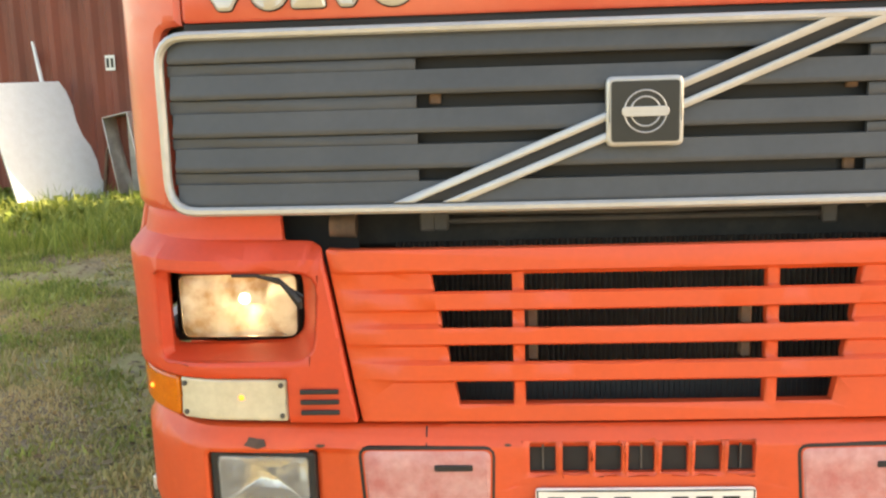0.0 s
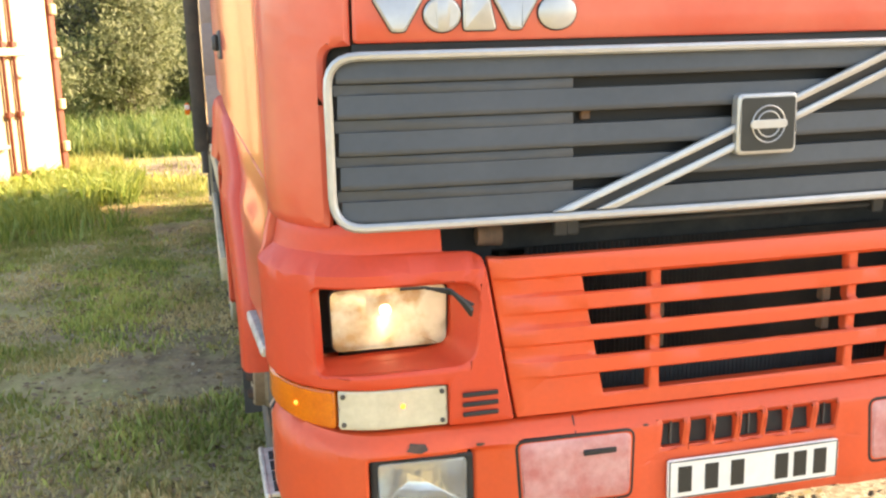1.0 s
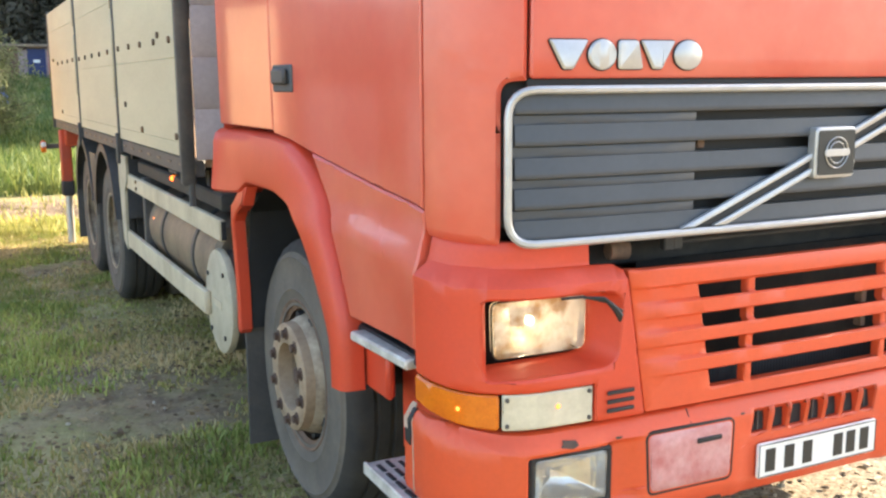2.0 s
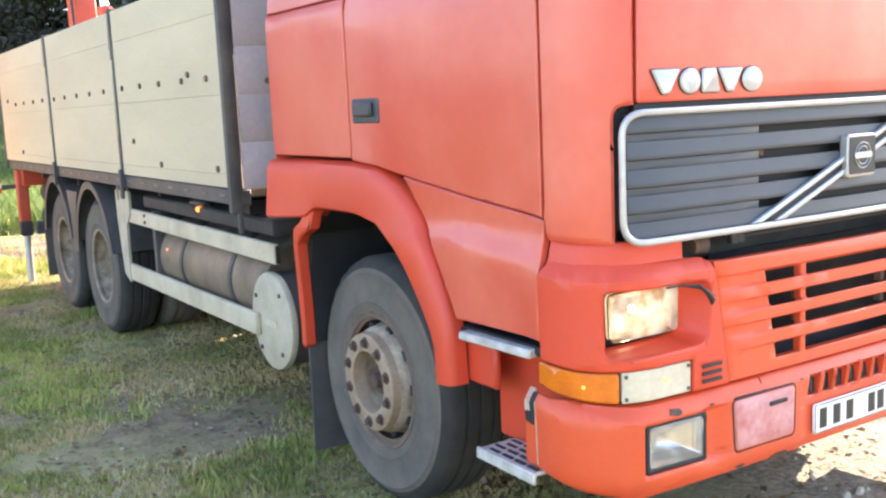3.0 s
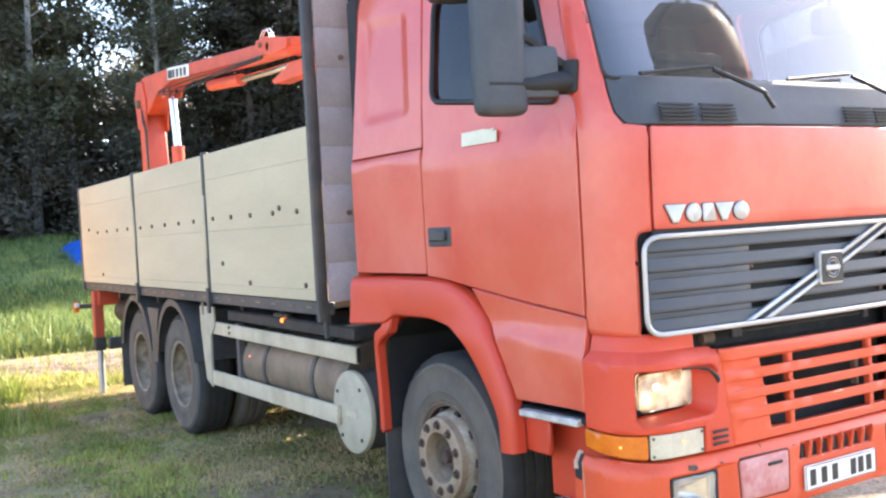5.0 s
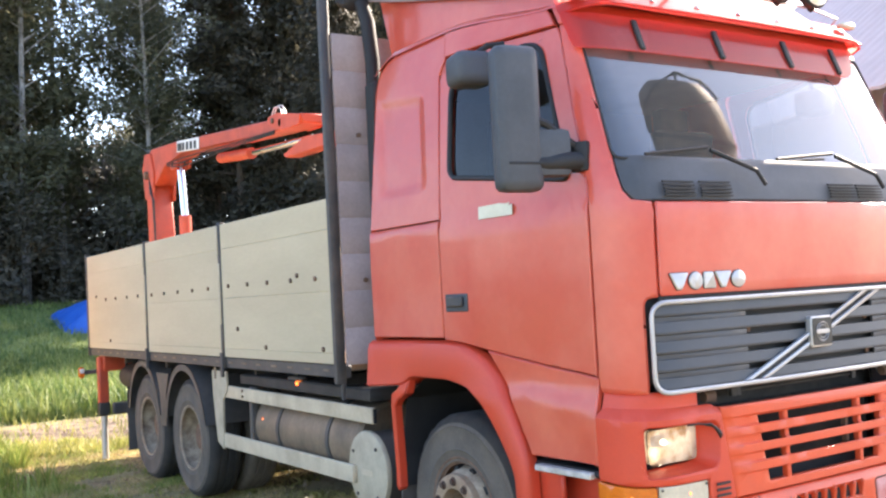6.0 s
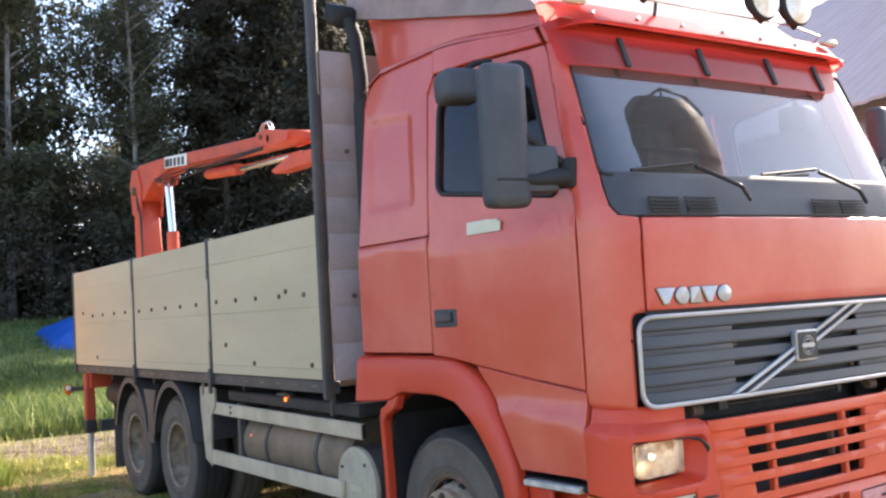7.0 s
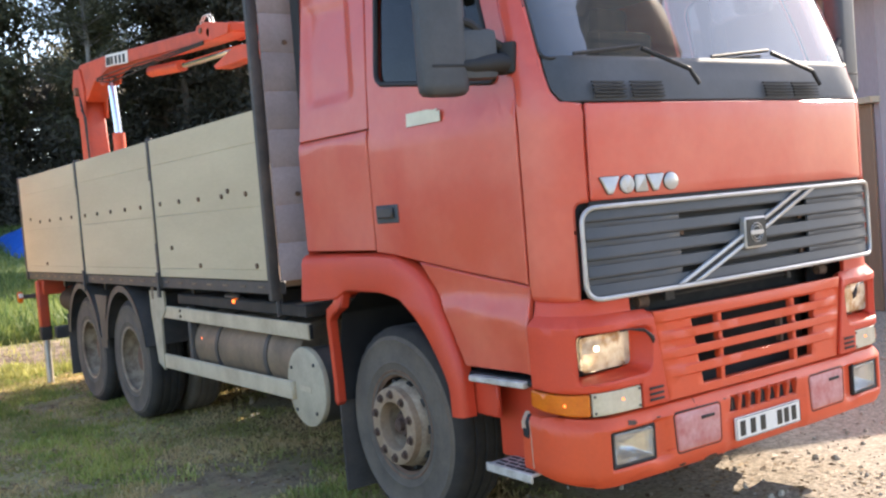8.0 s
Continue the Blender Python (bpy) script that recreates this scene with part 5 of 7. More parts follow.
for k in range(3):
    rod(bm, wheel_c, wheel_c + wheel_n @ Vector((0.22 * math.cos(k * 2.09 + 1.57), 0.22 * math.sin(k * 2.09 + 1.57), 0)), 0.014, 8)
part("steering_wheel", bm, BLACK, truck, "black steering wheel")


# ---- truck: wheels and chassis ----
def tyre_profile(r, half):
    wall = [(half - 0.045, r), (half - 0.02, r - 0.012), (half, r - 0.05), (half + 0.004, r - 0.064), (half + 0.011, r - 0.07), (half + 0.007, r - 0.078), (half + 0.008, r - 0.12),
            (half + 0.006, r - 0.185), (half + 0.011, r - 0.195), (half + 0.005, r - 0.205), (half, r - 0.26)]
    groove = [(c + d, r - h) for c in (-0.06, 0.0, 0.06) for d, h in ((-0.01, 0.0), (-0.006, 0.01), (0.006, 0.01), (0.01, 0.0))]
    return [(-a, b) for a, b in wall[::-1]] + groove + wall


def tyre(cx, cy, cz, r, half):
    """The dusty sidewalls: the profile without its tread."""
    bm = bmesh.new()
    wall = tyre_profile(r, half)[:9]
    lathe(bm, wall, (cx, cy, cz), "x", 72, 1, False)
    lathe(bm, [(-a, b) for a, b in wall], (cx, cy, cz), "x", 72, 1, False)
    return bm


def tread(cx, cy, cz, r, half, seg=96):
    """The running surface with cross grooves at its shoulders."""
    prof = tyre_profile(r, half)[8:-8]
    bm = bmesh.new()
    rings = []
    for n_a, (a, b) in enumerate(prof):
        shoulder = n_a in (1, 2, len(prof) - 3, len(prof) - 2)
        ring = []
        for k in range(seg):
            rr = b - (0.008 if shoulder and k % 3 == 0 else 0.0)
            t = 2 * math.pi * k / seg
            ring.append(bm.verts.new((cx + a, cy + rr * math.cos(t), cz + rr * math.sin(t))))
        rings.append(ring)
    for q, w in zip(rings, rings[1:]):
        for k in range(seg):
            bm.faces.new((q[k], q[(k + 1) % seg], w[(k + 1) % seg], w[k]))
    bmesh.ops.recalc_face_normals(bm, faces=bm.faces[:])
    return bm


def front_wheel(s):
    cx, cy, cz, r = s * 0.99, 1.51, 0.512, 0.532
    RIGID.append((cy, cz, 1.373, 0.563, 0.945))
    w = part("wheel", tyre(cx, cy, cz, r, 0.15), TYRE, truck, "front wheel with a worn dusty tyre")
    part("tread", tread(cx, cy, cz, r, 0.15), TREAD, w, "worn tyre tread with arch shade in its colour")
    # Rim flange, deep drum, hand holes and the proud nut ring.
    part("rim", lathe(bmesh.new(), [(0.135, 0.258), (0.15, 0.282), (0.156, 0.296), (0.146, 0.302), (0.135, 0.29), (0.02, 0.284), (0.0, 0.27)], (cx, cy, cz), "x", 56, s, False), RUST, w, "rust-stained rim edge")
    part("wheel_disc", lathe(bmesh.new(), [(0.0, 0.27), (0.03, 0.264), (0.065, 0.254), (0.10, 0.242), (0.14, 0.228), (0.165, 0.215), (0.17, 0.205), (0.17, 0.13), (0.11, 0.12), (0.02, 0.118)], (cx, cy, cz), "x", 56, s, False), RIM, w, "dirty silver dished wheel disc")
    for k in range(10):
        a = 2 * math.pi * k / 10
        c, q = math.cos(a), math.sin(a)
        part("hand_hole", rodded((cx + s * 0.075, cy + 0.233 * c, cz + 0.233 * q), (cx + s * 0.135, cy + 0.226 * c, cz + 0.226 * q), 0.024, 12), BLACK, w)
    ring = part("nut_ring", lathe(bmesh.new(), [(0.12, 0.125), (0.180, 0.128), (0.202, 0.133), (0.204, 0.143), (0.204, 0.2), (0.199, 0.208), (0.185, 0.212), (0.155, 0.214)], (cx, cy, cz), "x", 56, s, False), NUT_RING, w, "pale worn ring round the wheel nuts")
    for k in range(10):
        a = 2 * math.pi * (k + 0.5) / 10
        c = Vector((cx + s * 0.201, cy + 0.172 * math.cos(a), cz + 0.172 * math.sin(a)))
        bm = rodded(c, c + Vector((s * 0.006, 0, 0)), 0.025, 16)
        rod(bm, c, c + Vector((s * 0.02, 0, 0)), 0.016, 6)
        part("wheel_nut", bm, NUT, ring)
    part("hub_cap", lathe(bmesh.new(), [(0.05, 0.122), (0.075, 0.118), (0.085, 0.088), (0.125, 0.078), (0.15, 0.058), (0.15, 0.036), (0.175, 0.03), (0.178, 0.0)], (cx, cy, cz), "x", 32, s), NUT, w)
    RIGID.pop()


def rear_wheel(s, cy):
    r, cz = 0.522, 0.5
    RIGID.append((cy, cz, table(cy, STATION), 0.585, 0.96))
    w = part("wheel", tyre(s * 1.09, cy, cz, r, 0.14), TYRE, truck, "rear twin wheel with dusty tyres")
    part("tread", tread(s * 1.09, cy, cz, r, 0.14), TREAD, w, "worn tyre tread with arch shade in its colour")
    part("inner_tyre", lathe(bmesh.new(), tyre_profile(r, 0.14), (s * 0.76, cy, cz), "x", 40, 1, False), TYRE, w)
    part("rim", lathe(bmesh.new(), [(0.13, 0.262), (0.142, 0.272), (0.145, 0.286), (0.13, 0.288), (0.06, 0.262), (-0.06, 0.245), (-0.075, 0.2), (-0.08, 0.13), (-0.08, 0.125)], (s * 1.09, cy, cz), "x", 48, s, False), RIM, w, "dirty pale dished rim")
    part("hub_cap", lathe(bmesh.new(), [(-0.08, 0.15), (-0.02, 0.14), (0.06, 0.115), (0.065, 0.0)], (s * 1.09, cy, cz), "x", 32, s), RUST, w)
    for k in range(10):
        a = 2 * math.pi * k / 10
        c = Vector((s * 1.01, cy + 0.168 * math.cos(a), cz + 0.168 * math.sin(a)))
        part("wheel_nut", rodded(c, c + Vector((s * 0.05, 0, 0)), 0.015, 6), RUST, w)
    RIGID.pop()


REAR_AXLES = (6.07, 7.44)
for s in (-1, 1):
    front_wheel(s)
    for cy in REAR_AXLES:
        rear_wheel(s, cy)
        # Half-round mudguard over the rear wheel.
        bm = bmesh.new()
        prev = None
        for k in range(17):
            a = radians(12 + 156 * k / 16)
            row = []
            for rr in (0.60, 0.615):
                for x in (s * 0.62, s * 1.255):
                    row.append(bm.verts.new((x, cy + rr * math.cos(a), 0.52 + rr * 1.08 * math.sin(a))))
            lip = [bm.verts.new((s * 1.255, cy + (0.545) * math.cos(a), 0.52 + 0.545 * 1.08 * math.sin(a)))]
            if prev:
                p, pl = prev
                bm.faces.new((p[0], p[1], row[1], row[0])), bm.faces.new((p[2], row[2], row[3], p[3]))
                bm.faces.new((p[1], p[3], row[3], row[1])), bm.faces.new((pl[0], p[3], row[3], lip[0]))
            prev = (row, lip)
        part("rear_mudguard", bm, STEEL, truck, "dark plastic mudguard over a rear wheel")
        if cy < 7:
            mid = (REAR_AXLES[0] + REAR_AXLES[1]) / 2
            part("guard_valance", slab([(mid - 0.2, 1.06), (mid + 0.2, 1.06), (mid + 0.1, 0.86), (mid + 0.075, 0.56), (mid - 0.075, 0.56), (mid - 0.1, 0.86)], s * 1.232, s * 1.244), STEEL, truck, "dark plastic filler between the rear mudguards")
        part("axle", rodded((-1.0, cy, 0.5), (1.0, cy, 0.5), 0.09), DARK, truck) if s > 0 else None
# Three added blocks keep the low sun off the ground under the cab.
part("arch_sun_block", slab([(0.80, 0.37), (1.1, 0.37), (1.1, 0.85), (0.72, 0.85), (0.70, 0.62)], 0.9, 1.16, 0.01), BLACK, truck)
part("under_sun_block", boxed((0.1, 0.8, 0.40), (1.5, 0.4, 0.2), 0.05), DARK, truck)
part("front_sun_block", boxed((0, 0.36, 0.63), (2.0, 0.34, 0.36), 0.02), BLACK, truck)
# Sump and springs, also added to stop sun passing underneath.
part("engine_sump", boxed((0, 1.2, 0.72), (0.85, 1.4, 0.6), 0.05), DARK, truck)
for x in (-0.5, 0.5):
    part("leaf_spring", tubed([(x, 0.55, 0.62), (x, 1.0, 0.5), (x, 1.5, 0.46), (x, 2.0, 0.5), (x, 2.4, 0.62)], 0.05, 6), DARK, truck)
part("front_axle", boxed((0, 1.5, 0.45), (1.8, 0.12, 0.12), 0.02), DARK, truck)
for x in (-0.42, 0.42):
    part("chassis_rail", boxed((x, 5.2, 0.93), (0.09, 8.6, 0.26), 0.01), DARK, truck)
part("cross_member", boxed((0, 2.6, 0.85), (1.6, 0.3, 0.4), 0.02), DARK, truck)
part("gearbox", boxed((0, 2.4, 0.75), (0.7, 1.6, 0.5), 0.06), DARK, truck)
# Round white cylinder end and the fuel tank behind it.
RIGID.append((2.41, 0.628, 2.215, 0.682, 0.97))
drum = part("silencer_drum", rodded((-1.225, 2.41, 0.628), (-0.5, 2.41, 0.628), 0.228, 40), STEEL, truck, "grey cross-mounted drum")
cap = part("drum_cap", lathe(bmesh.new(), [(0.0, 0.0), (0.0, 0.22), (-0.006, 0.236), (-0.02, 0.24), (-0.035, 0.238)], (-1.238, 2.41, 0.628), "x", 40, -1), CAP, drum, "dusty white round end cap")
for a in (0.6, 2.3, 4.0, 5.4):
    part("cap_bolt", rodded((-1.24, 2.41 + 0.19 * math.cos(a), 0.628 + 0.19 * math.sin(a)), (-1.246, 2.41 + 0.19 * math.cos(a), 0.628 + 0.19 * math.sin(a)), 0.011, 8), STEEL, cap)
part("cap_mark", boxed((-1.2405, 2.41, 0.62), (0.002, 0.15, 0.035)), GUARD, cap)
RIGID.pop()
tank = part("fuel_tank", lathe(bmesh.new(), [(0.0, 0.0), (0.0, 0.24), (0.03, 0.265), (1.75, 0.265), (1.78, 0.24), (1.78, 0.0)], (-0.93, 2.72, 0.73), "y", 40), TANK, truck, "mud-stained cylindrical fuel tank")
for yy in (3.16, 4.02):
    part("tank_strap", lathe(bmesh.new(), [(-0.025, 0.266), (-0.025, 0.273), (0.025, 0.273), (0.025, 0.266)], (-0.93, yy, 0.73), "y", 40), STEEL, tank)
# Two unseen boxes on the far side, added to stop sun shining through underneath.
part("far_sun_block", boxed((0.9, 4.15, 0.74), (0.6, 2.6, 0.8), 0.06, None, 2), TANK, truck)
part("fore_sun_block", boxed((0.9, 2.46, 0.74), (0.6, 0.72, 0.76), 0.03), DARK, truck)
# Side guards with posts.
for s in (-1, 1):
    up = part("side_guard_rail", boxed((s * 1.225, 3.73, 0.972), (0.028, 2.75, 0.098), 0.005), GUARD, truck, "off-white upper side guard rail")
    part("rail_end", boxed((s * 1.222, 2.352, 0.972), (0.02, 0.012, 0.085)), BLACK, up)
    for z in (0.95, 0.995):
        part("rail_bolt", rodded((s * 1.235, 4.6, z), (s * 1.244, 4.6, z), 0.011, 8), RUST, up)
    part("side_guard_rail", boxed((s * 1.225, 3.9, 0.572), (0.028, 2.42, 0.112), 0.005), GUARD, truck, "off-white lower side guard rail")
    part("guard_post", boxed((s * 1.19, 4.5, 0.78), (0.05, 0.06, 0.5), 0.005), STEEL, truck)
    bm = bmesh.new()
    poly = [(4.93, 1.14), (5.28, 1.14), (5.28, 0.95), (5.2, 0.55), (5.06, 0.50), (5.04, 0.9), (4.93, 0.98)]
    lo, hi = [bm.verts.new((s * 1.245, y, z)) for y, z in poly], [bm.verts.new((s * 1.23, y, z)) for y, z in poly]
    bm.faces.new(lo), bm.faces.new(hi[::-1])
    for k in range(len(poly)):
        bm.faces.new((lo[k], hi[k], hi[(k + 1) % len(poly)], lo[(k + 1) % len(poly)]))
    bmesh.ops.recalc_face_normals(bm, faces=bm.faces[:])
    part("guard_plate", bm, CAP, truck, "dirty grey-yellow bracket plate ahead of the rear wheels", smooth=False)
for y, z, r, x in ((3.62, 1.095, 0.015, -1.2), (4.33, 0.79, 0.009, -1.19)):
    hold = part("side_marker", boxed((x + 0.02, y, z), (0.02, 0.10, 0.05), 0.006), AMBER, truck, "lit amber side marker lamp")
    bm = bmesh.new()
    bmesh.ops.create_icosphere(bm, subdivisions=2, radius=r, matrix=Matrix.Translation((x + 0.008, y, z)))
    part("bulb", bm, GLOW_AMBER, hold)
part("marker_bracket", boxed((-1.15, 3.72, 1.1), (0.05, 0.25, 0.08), 0.01), STEEL, truck)
bm = bmesh.new()
box(bm, (-0.95, 3.6, 1.08), (0.5, 2.3, 0.08), 0.01)
part("under_bed_tray", bm, DARK, truck)
for x in (-0.95, 0.95):
    part("air_tank", rodded((x, 8.3, 0.92), (x, 9.1, 0.92), 0.15, 20), DARK, truck)
    part("valve_block", boxed((x - 0.05, 8.62, 0.7), (0.16, 0.16, 0.14), 0.02), DARK, truck)
part("rear_bar", boxed((0, 9.2, 0.56), (2.3, 0.1, 0.13), 0.01), STEEL, truck)


# ---- cargo bed ----
bed = thing("cargo_bed", (0, 6.2, 1.14), "flatbed with pale grey-white drop sides and tall headboard, on the lorry", "truck bed")
bm = bmesh.new()
box(bm, (0, 6.2, 1.245), (2.5, 6.95, 0.05))
part("bed_floor", bm, WOODEN, bed)
for s in (-1, 1):
    rail = part("bed_rail", boxed((s * 1.235, 6.2, 1.218), (0.06, 6.98, 0.085), 0.006), STEEL, bed, "dark steel rail under the drop sides")
    for k in range(22):
        y = 2.95 + 0.3 * k
        part("tie_ring", boxed((s * 1.267, y, 1.222), (0.006, 0.09, 0.014), 0.002), TANK, rail)
for k in range(9):
    part("bed_bearer", boxed((0, 2.95 + 0.8 * k, 1.14), (2.3, 0.07, 0.09)), DARK, bed)
BOLTS = [(4.69, 1.837), (4.27, 1.836), (3.87, 1.834), (3.44, 1.832), (3.325, 1.863), (3.03, 1.829), (4.517, 1.493), (3.946, 1.358), (2.951, 1.36)]
BOLTS2 = [(6.87, 1.824), (6.45, 1.826), (6.02, 1.828), (5.6, 1.828), (5.18, 1.83)]
BOLTS3 = [(9.2, 1.86), (8.75, 1.82), (8.3, 1.822), (7.82, 1.824), (7.38, 1.826), (8.6, 1.36)]
for s in (-1, 1):
    for y0, y1, bolts in ((2.765, 4.845, BOLTS), (4.915, 7.05, BOLTS2), (7.12, 9.655, BOLTS3)):
        side_panel = None
        for n_p, (z0, z1) in enumerate(((1.266, 1.335), (1.335, 1.74), (1.74, 2.147), (2.147, 2.35))):
            bm = boxed((s * 1.262, (y0 + y1) / 2, (z0 + z1) / 2), (0.027, y1 - y0, z1 - z0), 0.003)
            if side_panel is None:
                side_panel = part("drop_side", bm, BOARD, bed, "pale aluminium drop side with dark bolts")
            else:
                part("plank", bm, BOARD, side_panel)
        for y, z in bolts:
            bm = rodded((s * 1.274, y, z), (s * 1.286, y, z), 0.017, 10)
            part("bolt", bm, RUST, side_panel)
    for y in (4.88, 7.085, 9.675):
        part("side_post", boxed((s * 1.258, y, 1.77), (0.05, 0.055, 1.2), 0.006), STEEL, bed, "dark steel post between drop sides")
        if y < 9:
            part("post_hinge", boxed((s * 1.29, y, 1.2), (0.02, 0.05, 0.2), 0.005), STEEL, bed)
            part("latch", boxed((s * 1.288, y + 0.012, 2.22), (0.012, 0.03, 0.24), 0.004), GUARD, bed)
            part("latch", boxed((s * 1.288, y - 0.01, 1.78), (0.012, 0.025, 0.5), 0.004), GUARD, bed)
    part("corner_post", boxed((s * 1.28, 2.715, 2.45), (0.06, 0.06, 2.62), 0.01), STEEL, bed, "tall dark steel corner post of the headboard")
    part("post_pin", rodded((s * 1.27, 2.70, 1.04), (s * 1.27, 2.70, 1.16), 0.014, 8), STEEL, bed)
for n_p in range(9):
    z0 = 1.26 + 0.238 * n_p
    part("headboard_plank", boxed((0, 2.69, z0 + 0.119), (2.49, 0.035, 0.238), 0.006), HEADBOARD, bed, "weathered pinkish-grey headboard plank" if n_p == 0 else "")
for x in (-1.1, 1.1):
    for z in (1.8, 2.75):
        part("bolt", rodded((x, 2.672, z), (x, 2.66, z), 0.016, 8), RUST, bed)
part("tailboard", boxed((0, 9.665, 1.8), (2.48, 0.03, 1.06), 0.004), BOARD, bed)

# ---- loader crane ----
CX = -0.48
crane = thing("loader_crane", (CX, 9.3, 1.26), "orange folding loader crane with boom laid over the bed", "crane")


part("column", slab([(9.62, 1.27), (9.3, 1.27), (9.36, 2.6), (9.47, 3.38), (9.72, 3.42), (9.7, 2.6)], CX - 0.11, CX + 0.11, 0.012), CRANE_RED, crane)
boom = part("main_boom", slab([(9.78, 3.38), (9.74, 3.54), (9.45, 3.63), (8.5, 3.585), (5.6, 3.365), (5.2, 3.35), (4.8, 3.30), (4.8, 3.22), (5.2, 3.225), (5.9, 3.265), (8.2, 3.43), (8.9, 3.36), (9.3, 3.18)], CX - 0.11, CX + 0.11, 0.01), CRANE_RED, crane, "orange main boom with scuffed paint")
for s in (-1, 1):
    part("cheek_plate", slab([(9.36, 3.0), (9.3, 3.35), (9.42, 3.58), (9.66, 3.6), (9.78, 3.42), (9.7, 3.05)], CX + s * 0.12 - 0.012, CX + s * 0.12 + 0.012, 0.004), CRANE_RED, crane)
    part("boom_lug", slab([(8.45, 3.44), (8.55, 3.3), (8.75, 3.3), (8.85, 3.42)], CX + s * 0.07 - 0.012, CX + s * 0.07 + 0.012, 0.003), CRANE_RED, boom)
    part("tip_plate", slab([(5.55, 3.33), (5.5, 3.38), (5.3, 3.385), (5.0, 3.33), (4.8, 3.29), (4.83, 3.21), (5.2, 3.215)], CX + s * 0.12 - 0.01, CX + s * 0.12 + 0.01, 0.003), CRANE_RED, boom)
    part("tip_bolt", rodded((CX + s * 0.12, 5.4, 3.33), (CX + s * 0.145, 5.4, 3.33), 0.025, 10), RUST, boom)
for k in range(4):
    part("hose", tubed([(CX - 0.13, 9.5, 3.3 - 0.06 * k), (CX - 0.15, 9.3 - 0.02 * k, 3.0), (CX - 0.13, 9.32, 2.4), (CX - 0.13, 9.3 + 0.05 * k, 1.5)], 0.009, 6), BLACK, crane)
part("lifting_pin", rodded((CX - 0.09, 8.66, 3.37), (CX + 0.09, 8.66, 3.37), 0.03, 10), RUST, crane)
part("pin", rodded((CX - 0.17, 9.55, 3.33), (CX + 0.17, 9.55, 3.33), 0.05, 14), RUST, crane)
part("pin", rodded((CX - 0.13, 9.5, 3.56), (CX + 0.13, 9.5, 3.56), 0.035, 14), RUST, boom)
part("pin", rodded((CX - 0.13, 5.25, 3.29), (CX + 0.13, 5.25, 3.29), 0.035, 14), RUST, boom)
part("second_boom", slab([(4.9, 3.11), (4.3, 3.07), (4.22, 3.02), (4.32, 2.97), (5.3, 2.985), (5.36, 3.02)], CX - 0.07, CX + 0.07, 0.006), CRANE_RED, crane)
part("lift_cylinder", rodded((CX, 8.55, 2.1), (CX, 8.55, 2.75), 0.065, 18), CRANE_RED, crane)
part("lift_rod", rodded((CX, 8.55, 2.75), (CX, 8.66, 3.4), 0.04, 16), CHROME, crane, "bright polished piston rod")
part("boom_cylinder", rodded((CX, 7.2, 3.24), (CX, 6.3, 3.17), 0.055, 16), CRANE_RED, crane)
part("boom_rod", rodded((CX, 6.3, 3.17), (CX, 4.85, 3.1), 0.03, 16), CHROME, crane, "bright polished piston rod")
part("maker_plate", boxed((CX - 0.116, 7.95, 3.478), (0.006, 0.8, 0.125), 0.004, pose(0, 0, 0, 5, 0, 0)), WHITE, boom, "white plate with plain dark bars")
for k in range(5):
    part("plate_bar", boxed((CX - 0.12, 8.24 - 0.14 * k, 3.496 - 0.012 * k), (0.004, 0.08 if k else 0.15, 0.085), 0, pose(0, 0, 0, 5, 0, 0)), INK, boom)
for k in range(3):
    bm = tubed([(CX - 0.12, 8.75, 3.38 - 0.015 * k), (CX - 0.13, 8.2, 3.36 - 0.045 * k), (CX - 0.14, 7.5, 3.33 - 0.04 * k), (CX - 0.13, 6.7, 3.29 - 0.02 * k), (CX - 0.12, 5.4, 3.24 - 0.012 * k)], 0.007, 6)
    part("hose", bm, BLACK, crane)
for y in (5.55, 5.48):
    part("hose", tubed([(CX - 0.05, y + 0.1, 3.34), (CX - 0.05, y + 0.06, 3.44), (CX - 0.05, y - 0.01, 3.48), (CX - 0.05, y - 0.1, 3.47), (CX - 0.05, y - 0.16, 3.42), (CX - 0.05, y - 0.18, 3.33)], 0.006, 6), ALU, crane)
for s in (-1, 1):
    leg = part("stabiliser", boxed((s * 1.22, 9.32, 0.83), (0.1, 0.11, 0.66), 0.015), CRANE_RED, crane, "red stabiliser leg with steel ram")
    part("sleeve", boxed((s * 1.22, 9.32, 0.56), (0.112, 0.122, 0.16), 0.015), DARK, leg)
    part("ram", rodded((s * 1.22, 9.32, 0.5), (s * 1.22, 9.32, -0.09), 0.036, 14), ALU, leg)
part("base_beam", boxed((0, 9.32, 1.1), (2.45, 0.2, 0.22), 0.015), CRANE_RED, crane)
for s in (-1, 1):
    arm = part("tail_lamp_arm", boxed((s * 1.27, 9.52, 0.98), (0.3, 0.05, 0.05), 0.006), STEEL, truck)
    part("tail_lamp", boxed((s * 1.4, 9.52, 0.98), (0.05, 0.09, 0.13), 0.015), AMBER, arm, "small red and white tail lamp on an arm")
    part("tail_lamp_lens", boxed((s * 1.4, 9.47, 1.0), (0.045, 0.02, 0.05), 0.006), WHITE, arm)
    part("rear_mud_flap", boxed((s * 0.95, 8.1, 0.52), (0.6, 0.012, 0.62), 0.003), FLAP, truck, "dirty black rubber mud flap")
    part("guard_strap", boxed((s * 1.242, 5.2, 1.13), (0.012, 0.05, 0.12), 0.002), TANK, truck)
for k in range(3):
    part("hose", tubed([(-1.0, 9.25, 1.1), (-1.05, 9.05 - 0.05 * k, 0.9 - 0.06 * k), (-1.0, 8.9, 0.72 + 0.03 * k), (-0.9, 8.9, 1.0)], 0.012, 6), BLACK, crane)


